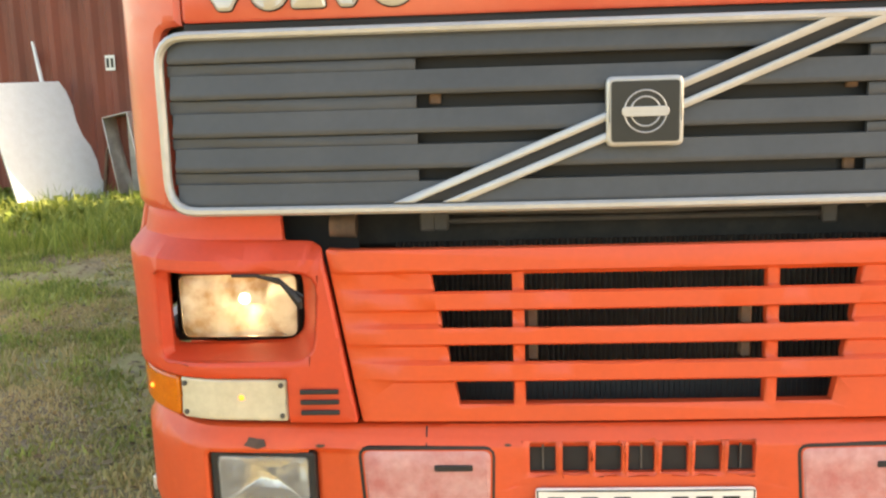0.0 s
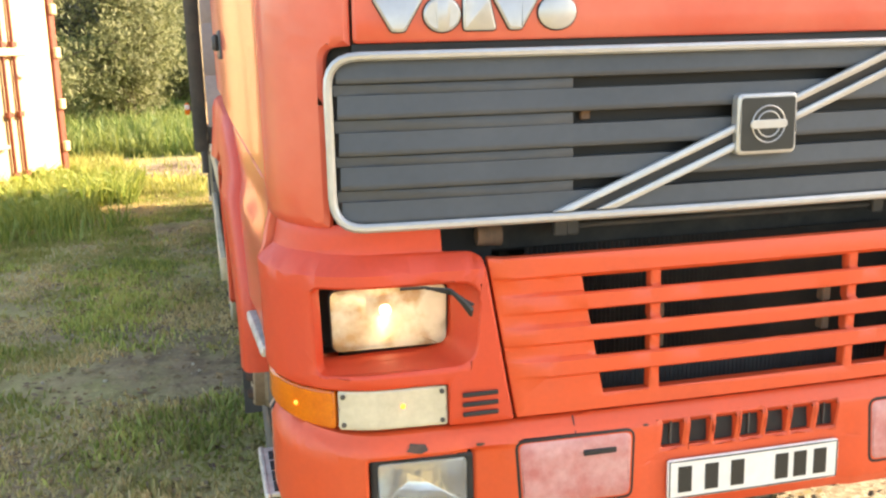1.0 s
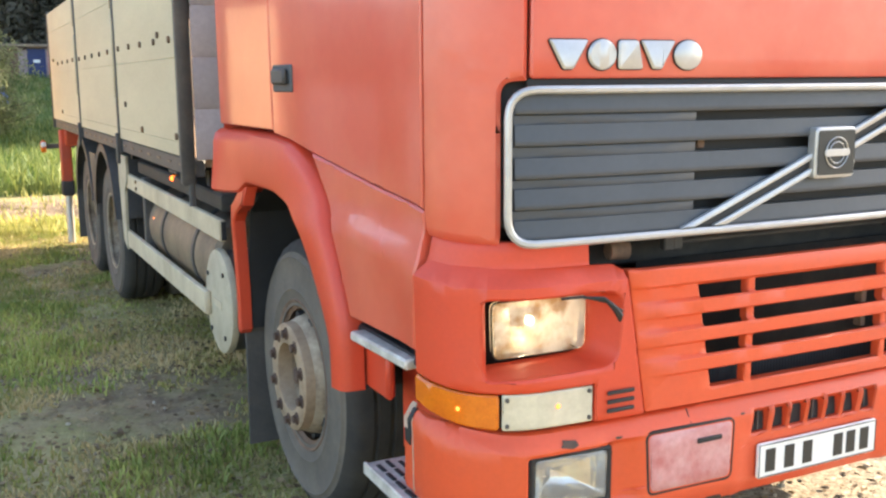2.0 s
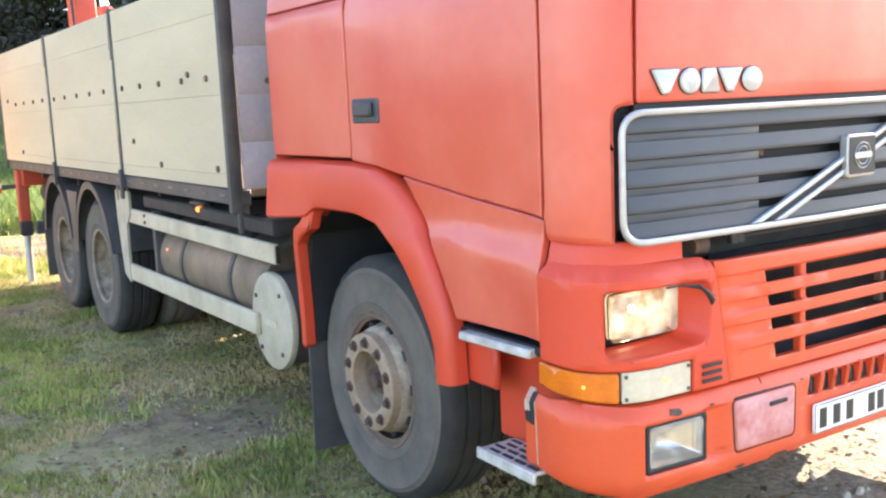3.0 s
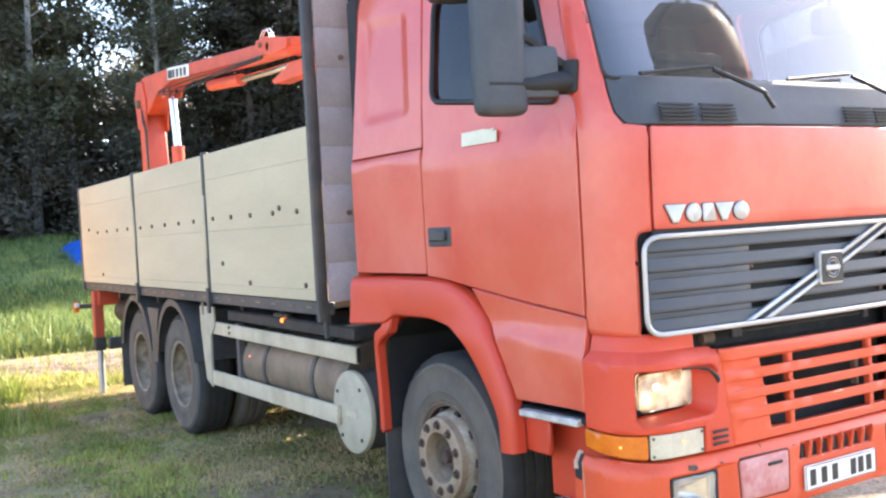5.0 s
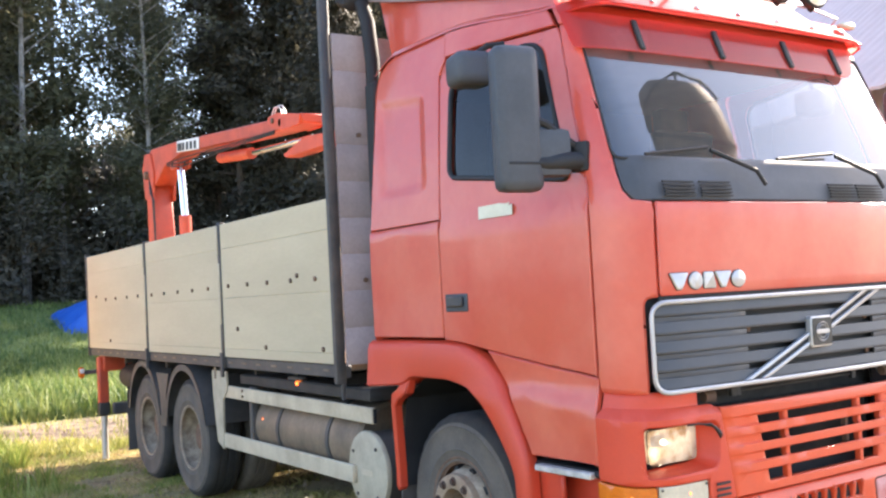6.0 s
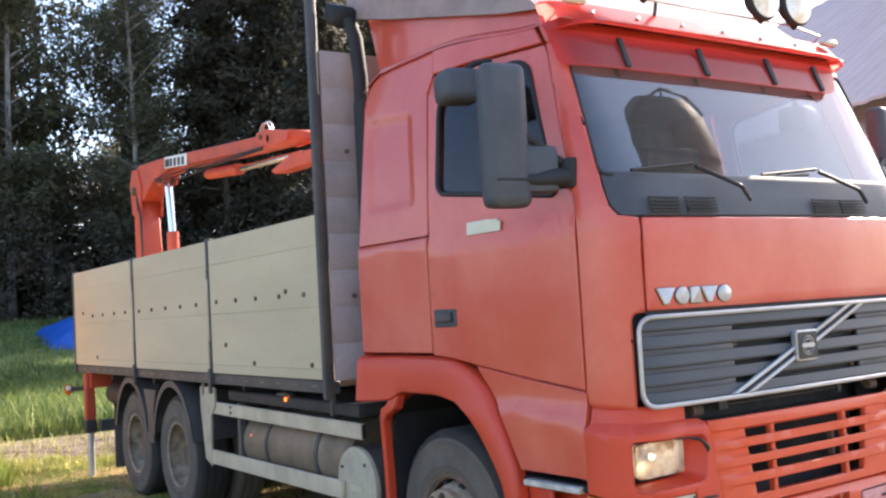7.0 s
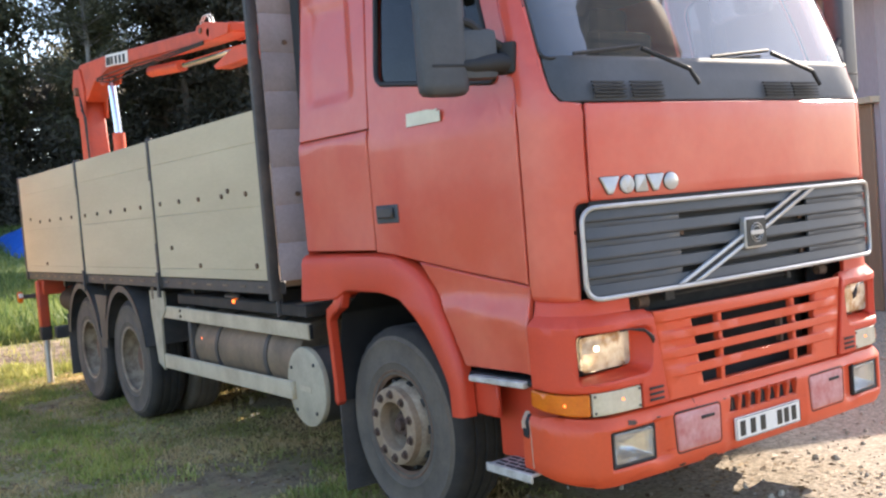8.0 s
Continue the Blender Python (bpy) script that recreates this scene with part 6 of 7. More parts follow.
# ---- ground ----
def ground_z(x, y):
    z = 0.06 + 0.03 * smooth01((y - 1.5) / 6.0)
    z += 0.8 * smooth01((y - 17.5) / 13) + 1.1 * smooth01((y - 26) / 8)
    z += 0.02 * noise.noise(Vector((x * 0.5, y * 0.5, 0))) * smooth01((math.hypot(x + 1.2, y - 4) - 1.0) / 3.0)
    return z + 0.006 * noise.noise(Vector((x * 3, y * 3, 2)))


def axis_steps(lo, hi, fine_lo, fine_hi, step):
    vals = list(np.arange(fine_lo, fine_hi + 1e-6, step))
    a, d = fine_hi, step
    while a < hi:
        d *= 1.35
        a += d
        vals.append(min(a, hi))
    a, d = fine_lo, step
    while a > lo:
        d *= 1.35
        a -= d
        vals.insert(0, max(a, lo))
    return vals


gx, gy = axis_steps(-900, 900, -9, 7, 0.14), axis_steps(-900, 900, -5, 18, 0.14)
verts = [(x, y, ground_z(x, y)) for y in gy for x in gx]
nx = len(gx)
faces = [(j * nx + i, j * nx + i + 1, (j + 1) * nx + i + 1, (j + 1) * nx + i) for j in range(len(gy) - 1) for i in range(nx - 1)]
me = bpy.data.meshes.new("ground")
me.from_pydata(verts, [], faces)
me.shade_smooth()
me.materials.append(GROUND)
tagged(new("ground", me), "worn grass and bare soil yard running into pale gravel", "ground", kind="structure")


def stuff(name, verts, faces, mat, label, category):
    me = bpy.data.meshes.new(name)
    me.from_pydata([tuple(map(float, v)) for v in verts], [], faces)
    me.materials.append(mat)
    return tagged(new(name, me), label, category, kind="stuff")


def blades(name, count, spot, height, mat, label, seed, lean=0.6, width=0.006, short=False):
    """Many single blades of grass; spot(rng) gives a place or None, and a height factor."""
    rng = random.Random(seed)
    vs, fs = [], []
    while count > 0:
        count -= 1
        p = spot(rng)
        if p is None:
            continue
        x, y, k = p
        h = height * k * (0.5 + rng.random())
        a, b = rng.random() * 6.283, rng.random() * 6.283
        ln = lean * h * rng.random()
        w = width * (0.6 + 0.8 * rng.random())
        z = ground_z(x, y) - 0.005
        dx, dy, lx, ly = w * math.cos(a), w * math.sin(a), ln * math.cos(b), ln * math.sin(b)
        i = len(vs)
        if short:
            vs += [(x - dx, y - dy, z), (x + dx, y + dy, z), (x + dx * 0.35 + lx, y + dy * 0.35 + ly, z + h), (x - dx * 0.35 + lx, y - dy * 0.35 + ly, z + h)]
            fs.append((i, i + 1, i + 2, i + 3))
            continue
        vs += [(x - dx, y - dy, z), (x + dx, y + dy, z), (x + dx * 0.7 + lx * 0.35, y + dy * 0.7 + ly * 0.35, z + h * 0.6), (x - dx * 0.7 + lx * 0.35, y - dy * 0.7 + ly * 0.35, z + h * 0.6), (x + lx, y + ly, z + h)]
        fs += [(i, i + 1, i + 2, i + 3), (i + 3, i + 2, i + 4)]
    return stuff(name, vs, fs, mat, label, "grass")


def patchy(x, y, s=0.9, off=0.0):
    return noise.noise(Vector((x * s, y * s, 5 + off))) + 0.5 * noise.noise(Vector((x * s * 3, y * s * 3, 9 + off)))


def yard_spot(rng):
    x, y = rng.uniform(-7.0, 0.4), rng.uniform(-1.5, 9.6)
    if rng.random() < 0.3:
        # Thinner growth round the yard's edges.
        x, y = rng.gauss(-3.5, 4.0), rng.gauss(2.0, 5.0)
        if y > 9.6 or x > 0.4:
            return None
    if patchy(x, y) < -0.42 + 0.5 * rng.random() or x > -0.6 + 0.3 * rng.random() and y < 3:
        return None
    return x, y, 0.6 + 0.5 * max(0, patchy(x, y, 0.5, 3)) + (0.5 if patchy(x, y, 1.6, 7) > 0.45 else 0)


def verge_spot(rng):
    x, y = rng.uniform(-9.0, -2.0), rng.uniform(3.4, 10.6)
    edge = 4.0 + 0.9 * (x + 9.5) * 0.45
    if y < edge + rng.uniform(-0.7, 1.4) or patchy(x, y, 1.2, 1) < -0.25:
        return None
    return x, y, 0.6 + 0.6 * rng.random() + 0.5 * max(0, patchy(x, y, 0.9, 2))


def meadow_spot(rng):
    x, y = rng.uniform(-9, 13), 12.8 + 21.0 * rng.random() ** 1.25
    tall = 1.0 - 0.55 * smooth01((y - 16.6 - 0.8 * patchy(x, y, 0.5, 6)) / 1.2)
    return (x, y, (0.7 + 0.9 * rng.random()) * tall) if patchy(x, y, 0.4, 4) > -0.5 else None


blades("yard_grass", 420000, yard_spot, 0.033, GRASS, "short dry worn grass over bare soil", 1, 0.8, 0.007, True)


def clump_spot(rng):
    x, y = rng.uniform(-7.5, -0.9), rng.uniform(-0.5, 10.5)
    lush = patchy(x, y, 1.3, 21) + 0.12 * max(0.0, -2.0 - x)
    if lush < 0.06 + 0.4 * rng.random():
        return None
    return x, y, 0.7 + 0.6 * min(1.0, lush)


def lawn_spot(rng):
    x, y = rng.uniform(-5.5, 1.5), rng.uniform(8.8, 17.5)
    if x > -2.5 + 0.6 * patchy(x, y, 0.9, 15) + 0.9 * max(0, y - 14.6) + 2.0 * max(0, 10.3 - y) and rng.random() > 0.04 or x < -3.75 + 0.37 * (y - 8.2) - 0.02 and y < 10.6:
        return None
    return x, y, 0.5 + 0.9 * rng.random()


C_A = Vector((-3.75, 8.2, 0))
blades("sunlit_grass", 80000, lawn_spot, 0.10, SUNLIT, "sunlit yellow-green grass beyond the container", 12, 0.8, 0.008)
blades("green_tufts", 200000, clump_spot, 0.048, TUFT, "green tufts among the worn yard grass", 6, 0.9, 0.006)
blades("verge_grass", 80000, verge_spot, 0.2, LUSH, "lush green grass and weeds by the container", 2, 0.9, 0.008)
blades("meadow_grass", 90000, meadow_spot, 0.3, MEADOW, "tall sunlit meadow grass behind the yard", 3, 0.9, 0.013)

# Weeds with broad leaves along the verge.
rng = random.Random(11)
vs, fs = [], []
for k in range(900):
    x, y = rng.uniform(-8.0, -2.3), rng.uniform(5.3, 10.0)
    if y < 5.5 + 0.42 * (x + 8.5) * 0.9 + rng.uniform(-0.3, 0.6):
        continue
    z = ground_z(x, y)
    for _ in range(7):
        a, h, r = rng.random() * 6.28, 0.05 + 0.2 * rng.random(), 0.05 + 0.11 * rng.random()
        c, s = math.cos(a), math.sin(a)
        w = r * 0.28
        i = len(vs)
        vs += [(x, y, z), (x + c * r * 0.6 - s * w, y + s * r * 0.6 + c * w, z + h), (x + c * r * 1.3, y + s * r * 1.3, z + h * 0.8), (x + c * r * 0.6 + s * w, y + s * r * 0.6 - c * w, z + h)]
        fs.append((i, i + 1, i + 2, i + 3))
stuff("weeds", vs, fs, LUSH, "broad-leaved green weeds along the container", "weeds")

# Loose stones on the gravel and in the worn yard.
rng = random.Random(5)
ico = bmesh.new()
bmesh.ops.create_icosphere(ico, subdivisions=1, radius=1.0)
iv, jf = [v.co.copy() for v in ico.verts], [[v.index for v in f.verts] for f in ico.faces]
ico.free()
vs, fs = [], []
for k in range(14000):
    x, y = rng.uniform(-1.5, 7.5), rng.uniform(-2.5, 9.0)
    if k > 7000:
        x, y = (rng.uniform(-7, 0.5), rng.uniform(-2.5, 9.0)) if k % 2 else (rng.uniform(-2.6, 3), rng.uniform(10.0, 15.5))
    elif x < 0.2 + rng.uniform(-1.2, 0.6):
        continue
    r = (0.006 + 0.02 * rng.random() ** 3) * (0.55 if k > 7000 else 1.0)
    z = ground_z(x, y)
    i = len(vs)
    q = Euler((rng.random() * 6, rng.random() * 6, rng.random() * 6)).to_matrix()
    sx, sy, sz = r * (0.7 + 0.7 * rng.random()), r * (0.7 + 0.6 * rng.random()), r * 0.7
    vs += [Vector((x, y, z + r * 0.25)) + q @ Vector((v.x * sx, v.y * sy, v.z * sz)) for v in iv]
    fs += [[i + a for a in f] for f in jf]
stuff("gravel", vs, fs, PEBBLE, "loose pale gravel stones scattered over the yard", "gravel")

# Dry leaves and bits lying in the grass.
rng = random.Random(8)
vs, fs = [], []
for k in range(66000):
    x, y = rng.uniform(-8, 1.0), rng.uniform(-2.5, 12)
    if k > 48000 and patchy(x, y) > -0.35:
        continue
    if patchy(x, y, 0.7, 12) < -0.2 and patchy(x, y) > -0.25:
        continue
    z = ground_z(x, y) + 0.006 + 0.012 * rng.random()
    a, r, w = rng.random() * 6.283, 0.008 + 0.02 * rng.random() ** 2, 0.35 + 0.3 * rng.random()
    c, s, t = r * math.cos(a), r * math.sin(a), rng.uniform(-0.4, 0.6) * r
    i = len(vs)
    vs += [(x - c, y - s, z), (x + s * w, y - c * w, z + t), (x + c, y + s, z + t * 0.5), (x - s * w, y + c * w, z)]
    fs.append((i, i + 1, i + 2, i + 3))
stuff("leaf_litter", vs, fs, LITTER, "dry brown leaves and bits in the grass", "leaf litter")

# ---- container ----
C_B = Vector((-2.9, 10.48, 0))
c_dir = (C_B - C_A).normalized()
c_in = Vector((-c_dir.y, c_dir.x, 0))
C_W, C_L, C_H, C_Z = 2.44, 6.06, 2.6, 0.03
container = thing("shipping_container", (C_A + C_B) / 2 + c_in * 3, "rusty red steel shipping container with cream-painted doors", "container")
c_frame = Matrix((( c_dir.x, c_in.x, 0, C_A.x), (c_dir.y, c_in.y, 0, C_A.y), (0, 0, 1, C_Z), (0, 0, 0, 1)))


def cpart(name, bm, mat, parent, label="", smooth=False):
    bm.transform(c_frame)
    return part(name, bm, mat, parent, label, smooth)


def corrugated(length, height, at):
    """A wall of trapezoid waves; at(s, depth, z) gives a place."""
    bm = bmesh.new()
    s, pts = 0.0, []
    while s < length - 1e-6:
        for d, ds in ((0.0, 0.07), (0.0, 0.068), (0.036, 0.072), (0.036, 0.068)):
            pts.append((min(s, length), d))
            s += ds
    pts.append((length, 0.0))
    lo, hi = [bm.verts.new(at(a, d, 0.15)) for a, d in pts], [bm.verts.new(at(a, d, height - 0.1)) for a, d in pts]
    for k in range(len(pts) - 1):
        bm.faces.new((lo[k], lo[k + 1], hi[k + 1], hi[k]))
    return bm


cpart("side_wall", corrugated(C_L - 0.2, C_H, lambda s, d, z: (0.02 + d, 0.1 + s, z)), CONTAINER, container, "corrugated rusty red side wall")
cpart("side_wall", corrugated(C_L - 0.2, C_H, lambda s, d, z: (C_W - 0.02 - d, 0.1 + s, z)), CONTAINER, container)
cpart("end_wall", corrugated(C_W, C_H, lambda s, d, z: (s, C_L - d, z)), CONTAINER, container)
cpart("roof", boxed((C_W / 2, C_L / 2, C_H - 0.03), (C_W, C_L, 0.04)), CONTAINER, container)
cpart("floor", boxed((C_W / 2, C_L / 2, 0.1), (C_W - 0.1, C_L, 0.1)), CONTAINER, container)
for x in (0.05, C_W - 0.05):
    for y in (0.06, C_L - 0.06):
        cpart("corner_post", boxed((x, y, C_H / 2), (0.13, 0.13, C_H), 0.01), CONTAINER, container)
    cpart("rail", boxed((x, C_L / 2, 0.08), (0.09, C_L, 0.16), 0.006), CONTAINER, container)
    cpart("rail", boxed((x, C_L / 2, C_H - 0.06), (0.09, C_L, 0.12), 0.006), CONTAINER, container)
for k in range(2):
    x0 = 0.11 + k * 1.115
    leaf = cpart("door", boxed((x0 + 0.55, 0.05, C_H / 2), (1.09, 0.05, C_H - 0.3), 0.006), CREAM, container, "faded cream and red container door")
    for j in range(1):
        xb = 1.25 if k == 0 else 1.47
        bm = rodded((xb, -0.005, 0.18), (xb, -0.005, C_H - 0.15), 0.02, 12)
        cpart("lock_rod", bm, CONTAINER, leaf, "red locking rod")
        for z in (0.3, 0.95, 1.7, 2.3):
            cpart("rod_keeper", boxed((xb, -0.01, z), (0.1, 0.05, 0.06), 0.005), CONTAINER, leaf)
        cpart("lock_handle", boxed((xb - 0.2 + 0.3 * k, -0.03, 0.62 + 0.75 * k), (0.2, 0.02, 0.04), 0.006), ALU, leaf)
    for z in (0.5, 1.0, 1.6, 2.1):
        cpart("door_hinge", boxed((0.04 if k == 0 else C_W - 0.04, -0.01, z), (0.12, 0.06, 0.12), 0.01), CREAM, leaf)
# A red patch with a wavy edge along the left door.
red_patch = rounded([(0.02, 0.2), (0.56, 0.2), (0.50, 0.62), (0.58, 0.95), (0.52, 1.1), (0.42, 1.06), (0.40, 1.5), (0.46, 2.0), (0.38, 2.1), (0.26, 1.75), (0.1, 1.5), (0.06, 1.62), (0.22, 1.95), (0.34, 2.3), (0.38, 2.6), (0.02, 2.72)], 0.06, 3)
patch = panel(red_patch, lambda u, z: Vector((0.12 + u * 0.9, 0.022, z)), 0.003, 0, 0.4)
cpart("door_patch", patch, DOOR_RED, container, "wavy-edged red patch on the cream door")
cpart("door_bar", boxed((1.3, -0.04, 1.62), (0.66, 0.03, 0.085), 0.008), CREAM, container)
cpart("number_sticker", boxed((-0.004, 0.71, 1.67), (0.006, 0.13, 0.16)), WHITE, container, "small white sticker with dark bars")
for k in range(2):
    cpart("sticker_bar", boxed((-0.009, 0.74 - 0.06 * k, 1.67), (0.004, 0.035, 0.1)), INK, container)

# ---- things by the container ----
tipped = thing("tipped_table", (-5.5, 8.1, 0.08), "white table tipped on its edge with two legs in the air", "table")
t_right, t_up = Vector((0.85, 1.1, 0)).normalized(), Vector((-0.5, 0.386, 1.45)).normalized()
t_out = t_right.cross(t_up)
tm = Matrix(((t_right.x, t_out.x, t_up.x, -5.14), (t_right.y, t_out.y, t_up.y, 7.72), (t_right.z, t_out.z, t_up.z, 0.06), (0, 0, 0, 1)))


def tpart(name, bm, mat, label=""):
    bm.transform(tm)
    return part(name, bm, mat, tipped, label)


tpart("tabletop", boxed((0.72, 0, 0.79), (1.55, 0.035, 1.6), 0.006), WHITE, "chipped white tabletop leaning back")
for x in (0.62, 1.22):
    tpart("leg", rodded((x, -0.05, 1.2), (x + 0.1, -0.1, 2.12), 0.031, 10, 0.018), WHITE)
planter = thing("metal_trough", (-4.2, 8.3, 0.08), "dented grey metal box with red marks standing in grass", "metal box")
bm = bmesh.new()
turn = Matrix.Translation((-4.2, 8.3, 0.56)) @ Matrix.Rotation(radians(-20), 4, "Z") @ Matrix.Rotation(radians(-10), 4, "Y")
for c, s_ in (((0, 0.12, 0), (0.34, 0.012, 1.2)), ((-0.17, 0, 0), (0.012, 0.25, 1.2)), ((0.17, 0, 0), (0.012, 0.25, 1.2)), ((0, 0, 0.6), (0.34, 0.25, 0.012)), ((0, 0, -0.6), (0.34, 0.25, 0.012))):
    box(bm, c, s_, 0.004)
bm.transform(turn)
part("shell", bm, ALU, planter)
bm = bmesh.new()
for k in range(3):
    box(bm, (-0.179, -0.02, 0.4 - 0.2 * k), (0.003, 0.16, 0.12))
bm.transform(turn)
part("paint_mark", bm, PINK, planter)
bucket = thing("plastic_cup", (-3.98, 8.45, 0.08), "small blue plastic container standing by the trough", "container")
part("cup", lathe(bmesh.new(), [(0.72, 0.05), (0.92, 0.065), (0.92, 0.058), (0.73, 0.045)], (-3.98, 8.45, 0.34), "z", 16, 1, False), TARP, bucket)
part("stand", rodded((-3.98, 8.45, -0.05), (-3.98, 8.45, 1.07), 0.03, 8), RUST, bucket)
handles = thing("wheelbarrow_handles", (-4.6, 8.45, 0.08), "two bent tool handles leaning against the container", "tool handles")
for x in (-4.28, -4.06):
    part("handle", tubed([(x - 0.4, 8.5, 0.0), (x - 0.3, 8.55, 0.75), (x - 0.04, 8.6, 1.25), (x + 0.02, 8.58, 1.5)], 0.022, 8), RUST, handles)

# ---- blue tarpaulin heap ----
def tarp_heap(cx, cy, wx, wy, top, seed):
    """A cloth thrown over a pile: folds run down its sides."""
    heap = bmesh.new()
    bmesh.ops.create_grid(heap, x_segments=44, y_segments=34, size=1.0)
    for v in heap.verts:
        x, y = v.co.x * wx, v.co.y * wy
        h = max(0.0, (1 - abs(v.co.x) ** 2.2)) ** 0.7 * max(0.0, 1 - abs(v.co.y) ** 2.2) ** 0.6
        z = top * h * (0.85 + 0.3 * noise.noise(Vector((x * 0.6 + seed, y * 0.6, 1)))) + 0.1 * noise.noise(Vector((x * 2.2, y * 2.2, 3 + seed)))
        v.co = Vector((x + cx, y + cy, ground_z(x + cx, y + cy) - 0.1 + max(0.0, z)))
    pile = part("tarpaulin_cover", heap, TARP, None)
    return tagged(pile, "crumpled blue tarpaulin thrown over a pile in the meadow", "tarpaulin")


tarp_heap(5.3, 29.8, 2.6, 1.6, 1.2, 0)
tarp_heap(-2.2, 29.9, 1.6, 1.3, 1.3, 4)


# ---- bushes and trees ----
def leaf_cloud(rng, vs, fs, c, r, n_leaf, size, flat=1.0, slim=0.5):
    """Leaves scattered through an uneven clump."""
    for _ in range(n_leaf):
        d = Vector((rng.gauss(0, 1), rng.gauss(0, 1), rng.gauss(0, 1) * flat))
        d = d.normalized() * r * rng.random() ** 0.4
        p = c + d
        a = Vector((rng.gauss(0, 1), rng.gauss(0, 1), rng.gauss(0, 1))).normalized()
        b = a.orthogonal().normalized()
        s = size * (0.6 + 0.8 * rng.random())
        i = len(vs)
        vs += [p - a * s, p + b * s * slim, p + a * s, p - b * s * slim]
        fs.append((i, i + 1, i + 2, i + 3))


def limb_tree(name, base, h, spread, mat_leaf, mat_bark, label, category, seed, trunk_r=0.12, clumps=60, leaves=60, leaf=0.12, low=0.25, conic=False, group="", foot=0.12, slim=0.5):
    rng = random.Random(seed)
    base = Vector(base)
    base.z = ground_z(base.x, base.y) if abs(base.x) < 100 else base.z
    tree = thing(name, base, label, category, group)
    bm = bmesh.new()
    sway = Vector((rng.uniform(-0.04, 0.04) * h, rng.uniform(-0.04, 0.04) * h, 0))
    pts = [base + Vector((0, 0, -0.1)) + sway * (k / 6) ** 2 + Vector((0, 0, h * k / 6)) for k in range(7)]
    tube(bm, pts, [trunk_r * (1 - 0.9 * k / 6) for k in range(7)], 7)
    vs, fs = [], []
    for k in range(clumps):
        t = low + (1 - low) * rng.random() ** 0.9
        at = base + sway * t * t + Vector((0, 0, h * t))
        a = rng.random() * 6.283
        reach = spread * ((1 - t) ** 0.8 + 0.08 if conic else math.sin(math.pi * min(1, (t - low) / (1 - low) * (0.97 - foot) + foot)) ** 0.7) * (0.35 + 0.75 * rng.random())
        tip = at + Vector((math.cos(a) * reach, math.sin(a) * reach, (-0.25 if conic else 0.35) * reach))
        if k % 2 == 0:
            tube(bm, [at - Vector((0, 0, 0.1 * reach)), at.lerp(tip, 0.5) + Vector((0, 0, 0.06 * reach)), tip], [trunk_r * 0.35 * (1 - 0.7 * t), trunk_r * 0.2 * (1 - 0.7 * t), 0.008], 4)
        n_sub = 3
        for j in range(n_sub):
            c = at.lerp(tip, (j + 1) / n_sub)
            leaf_cloud(rng, vs, fs, c, spread * (0.16 + 0.14 * rng.random()), leaves // n_sub, leaf, 0.6 if conic else 0.9, slim)
    part("trunk", bm, mat_bark, tree)
    me = bpy.data.meshes.new("crown")
    me.from_pydata([tuple(v) for v in vs], [], fs)
    me.materials.append(mat_leaf)
    crown = new("crown", me)
    crown.parent = tree
    crown.matrix_parent_inverse = Matrix.Translation(base).inverted()
    return tree


rng = random.Random(21)
kinds = []
for k in range(3):
    kinds.append(limb_tree("birch_tree", (200 + 10 * k, 300, 0), 17 + 2 * k, 2.6 + 0.3 * k, LEAF, BARK, "tall birch tree with pale trunk and thin crown", "tree", 30 + k, 0.16, 115, 150, 0.105, 0.14, group="woodland trees"))
for k in range(3):
    kinds.append(limb_tree("spruce_tree", (200 + 10 * k, 330, 0), 15 + 2 * k, 2.6, NEEDLE, DARK_BARK, "dark spruce tree at the wood's edge", "tree", 40 + k, 0.18, 150, 140, 0.115, 0.04, True, group="woodland trees"))
spots = []
for row in range(3):
    for k in range(11):
        spots.append((-13 + 3.4 * k + rng.uniform(-1, 1) + row * 1.2, 36 + row * 3.1 + rng.uniform(-1.1, 1.1), row))
# Extra spruces, added mostly hidden beyond the truck to shade the far meadow.
spots += [(13.6 + 1.5 * (k % 2), 25.6 + 2.3 * k, 3) for k in range(4)]
for x, y, row in spots:
    which = rng.choice((0, 1, 2, 3, 4, 5, 3)) if row < 2 else rng.choice((0, 1, 2, 3))
    # An airy gap of birches in the wood, with open sky behind.
    if -1 < x < 8.5:
        if row == 2 and rng.random() < 0.5:
            continue
        which = rng.choice((0, 1, 2, 4, 3))
    if row == 3:
        which = 3 + int(y) % 3
    tree = kinds[which]
    s = 0.85 + 0.3 * rng.random()
    c = copy_thing(tree, pose(x, y, ground_z(x, y) - 0.1, 0, 0, rng.uniform(0, 360)))
    c.scale = (s, s, s)
for tree in kinds:
    for o in list(tree.children_recursive):
        bpy.data.objects.remove(o)
    bpy.data.objects.remove(tree)
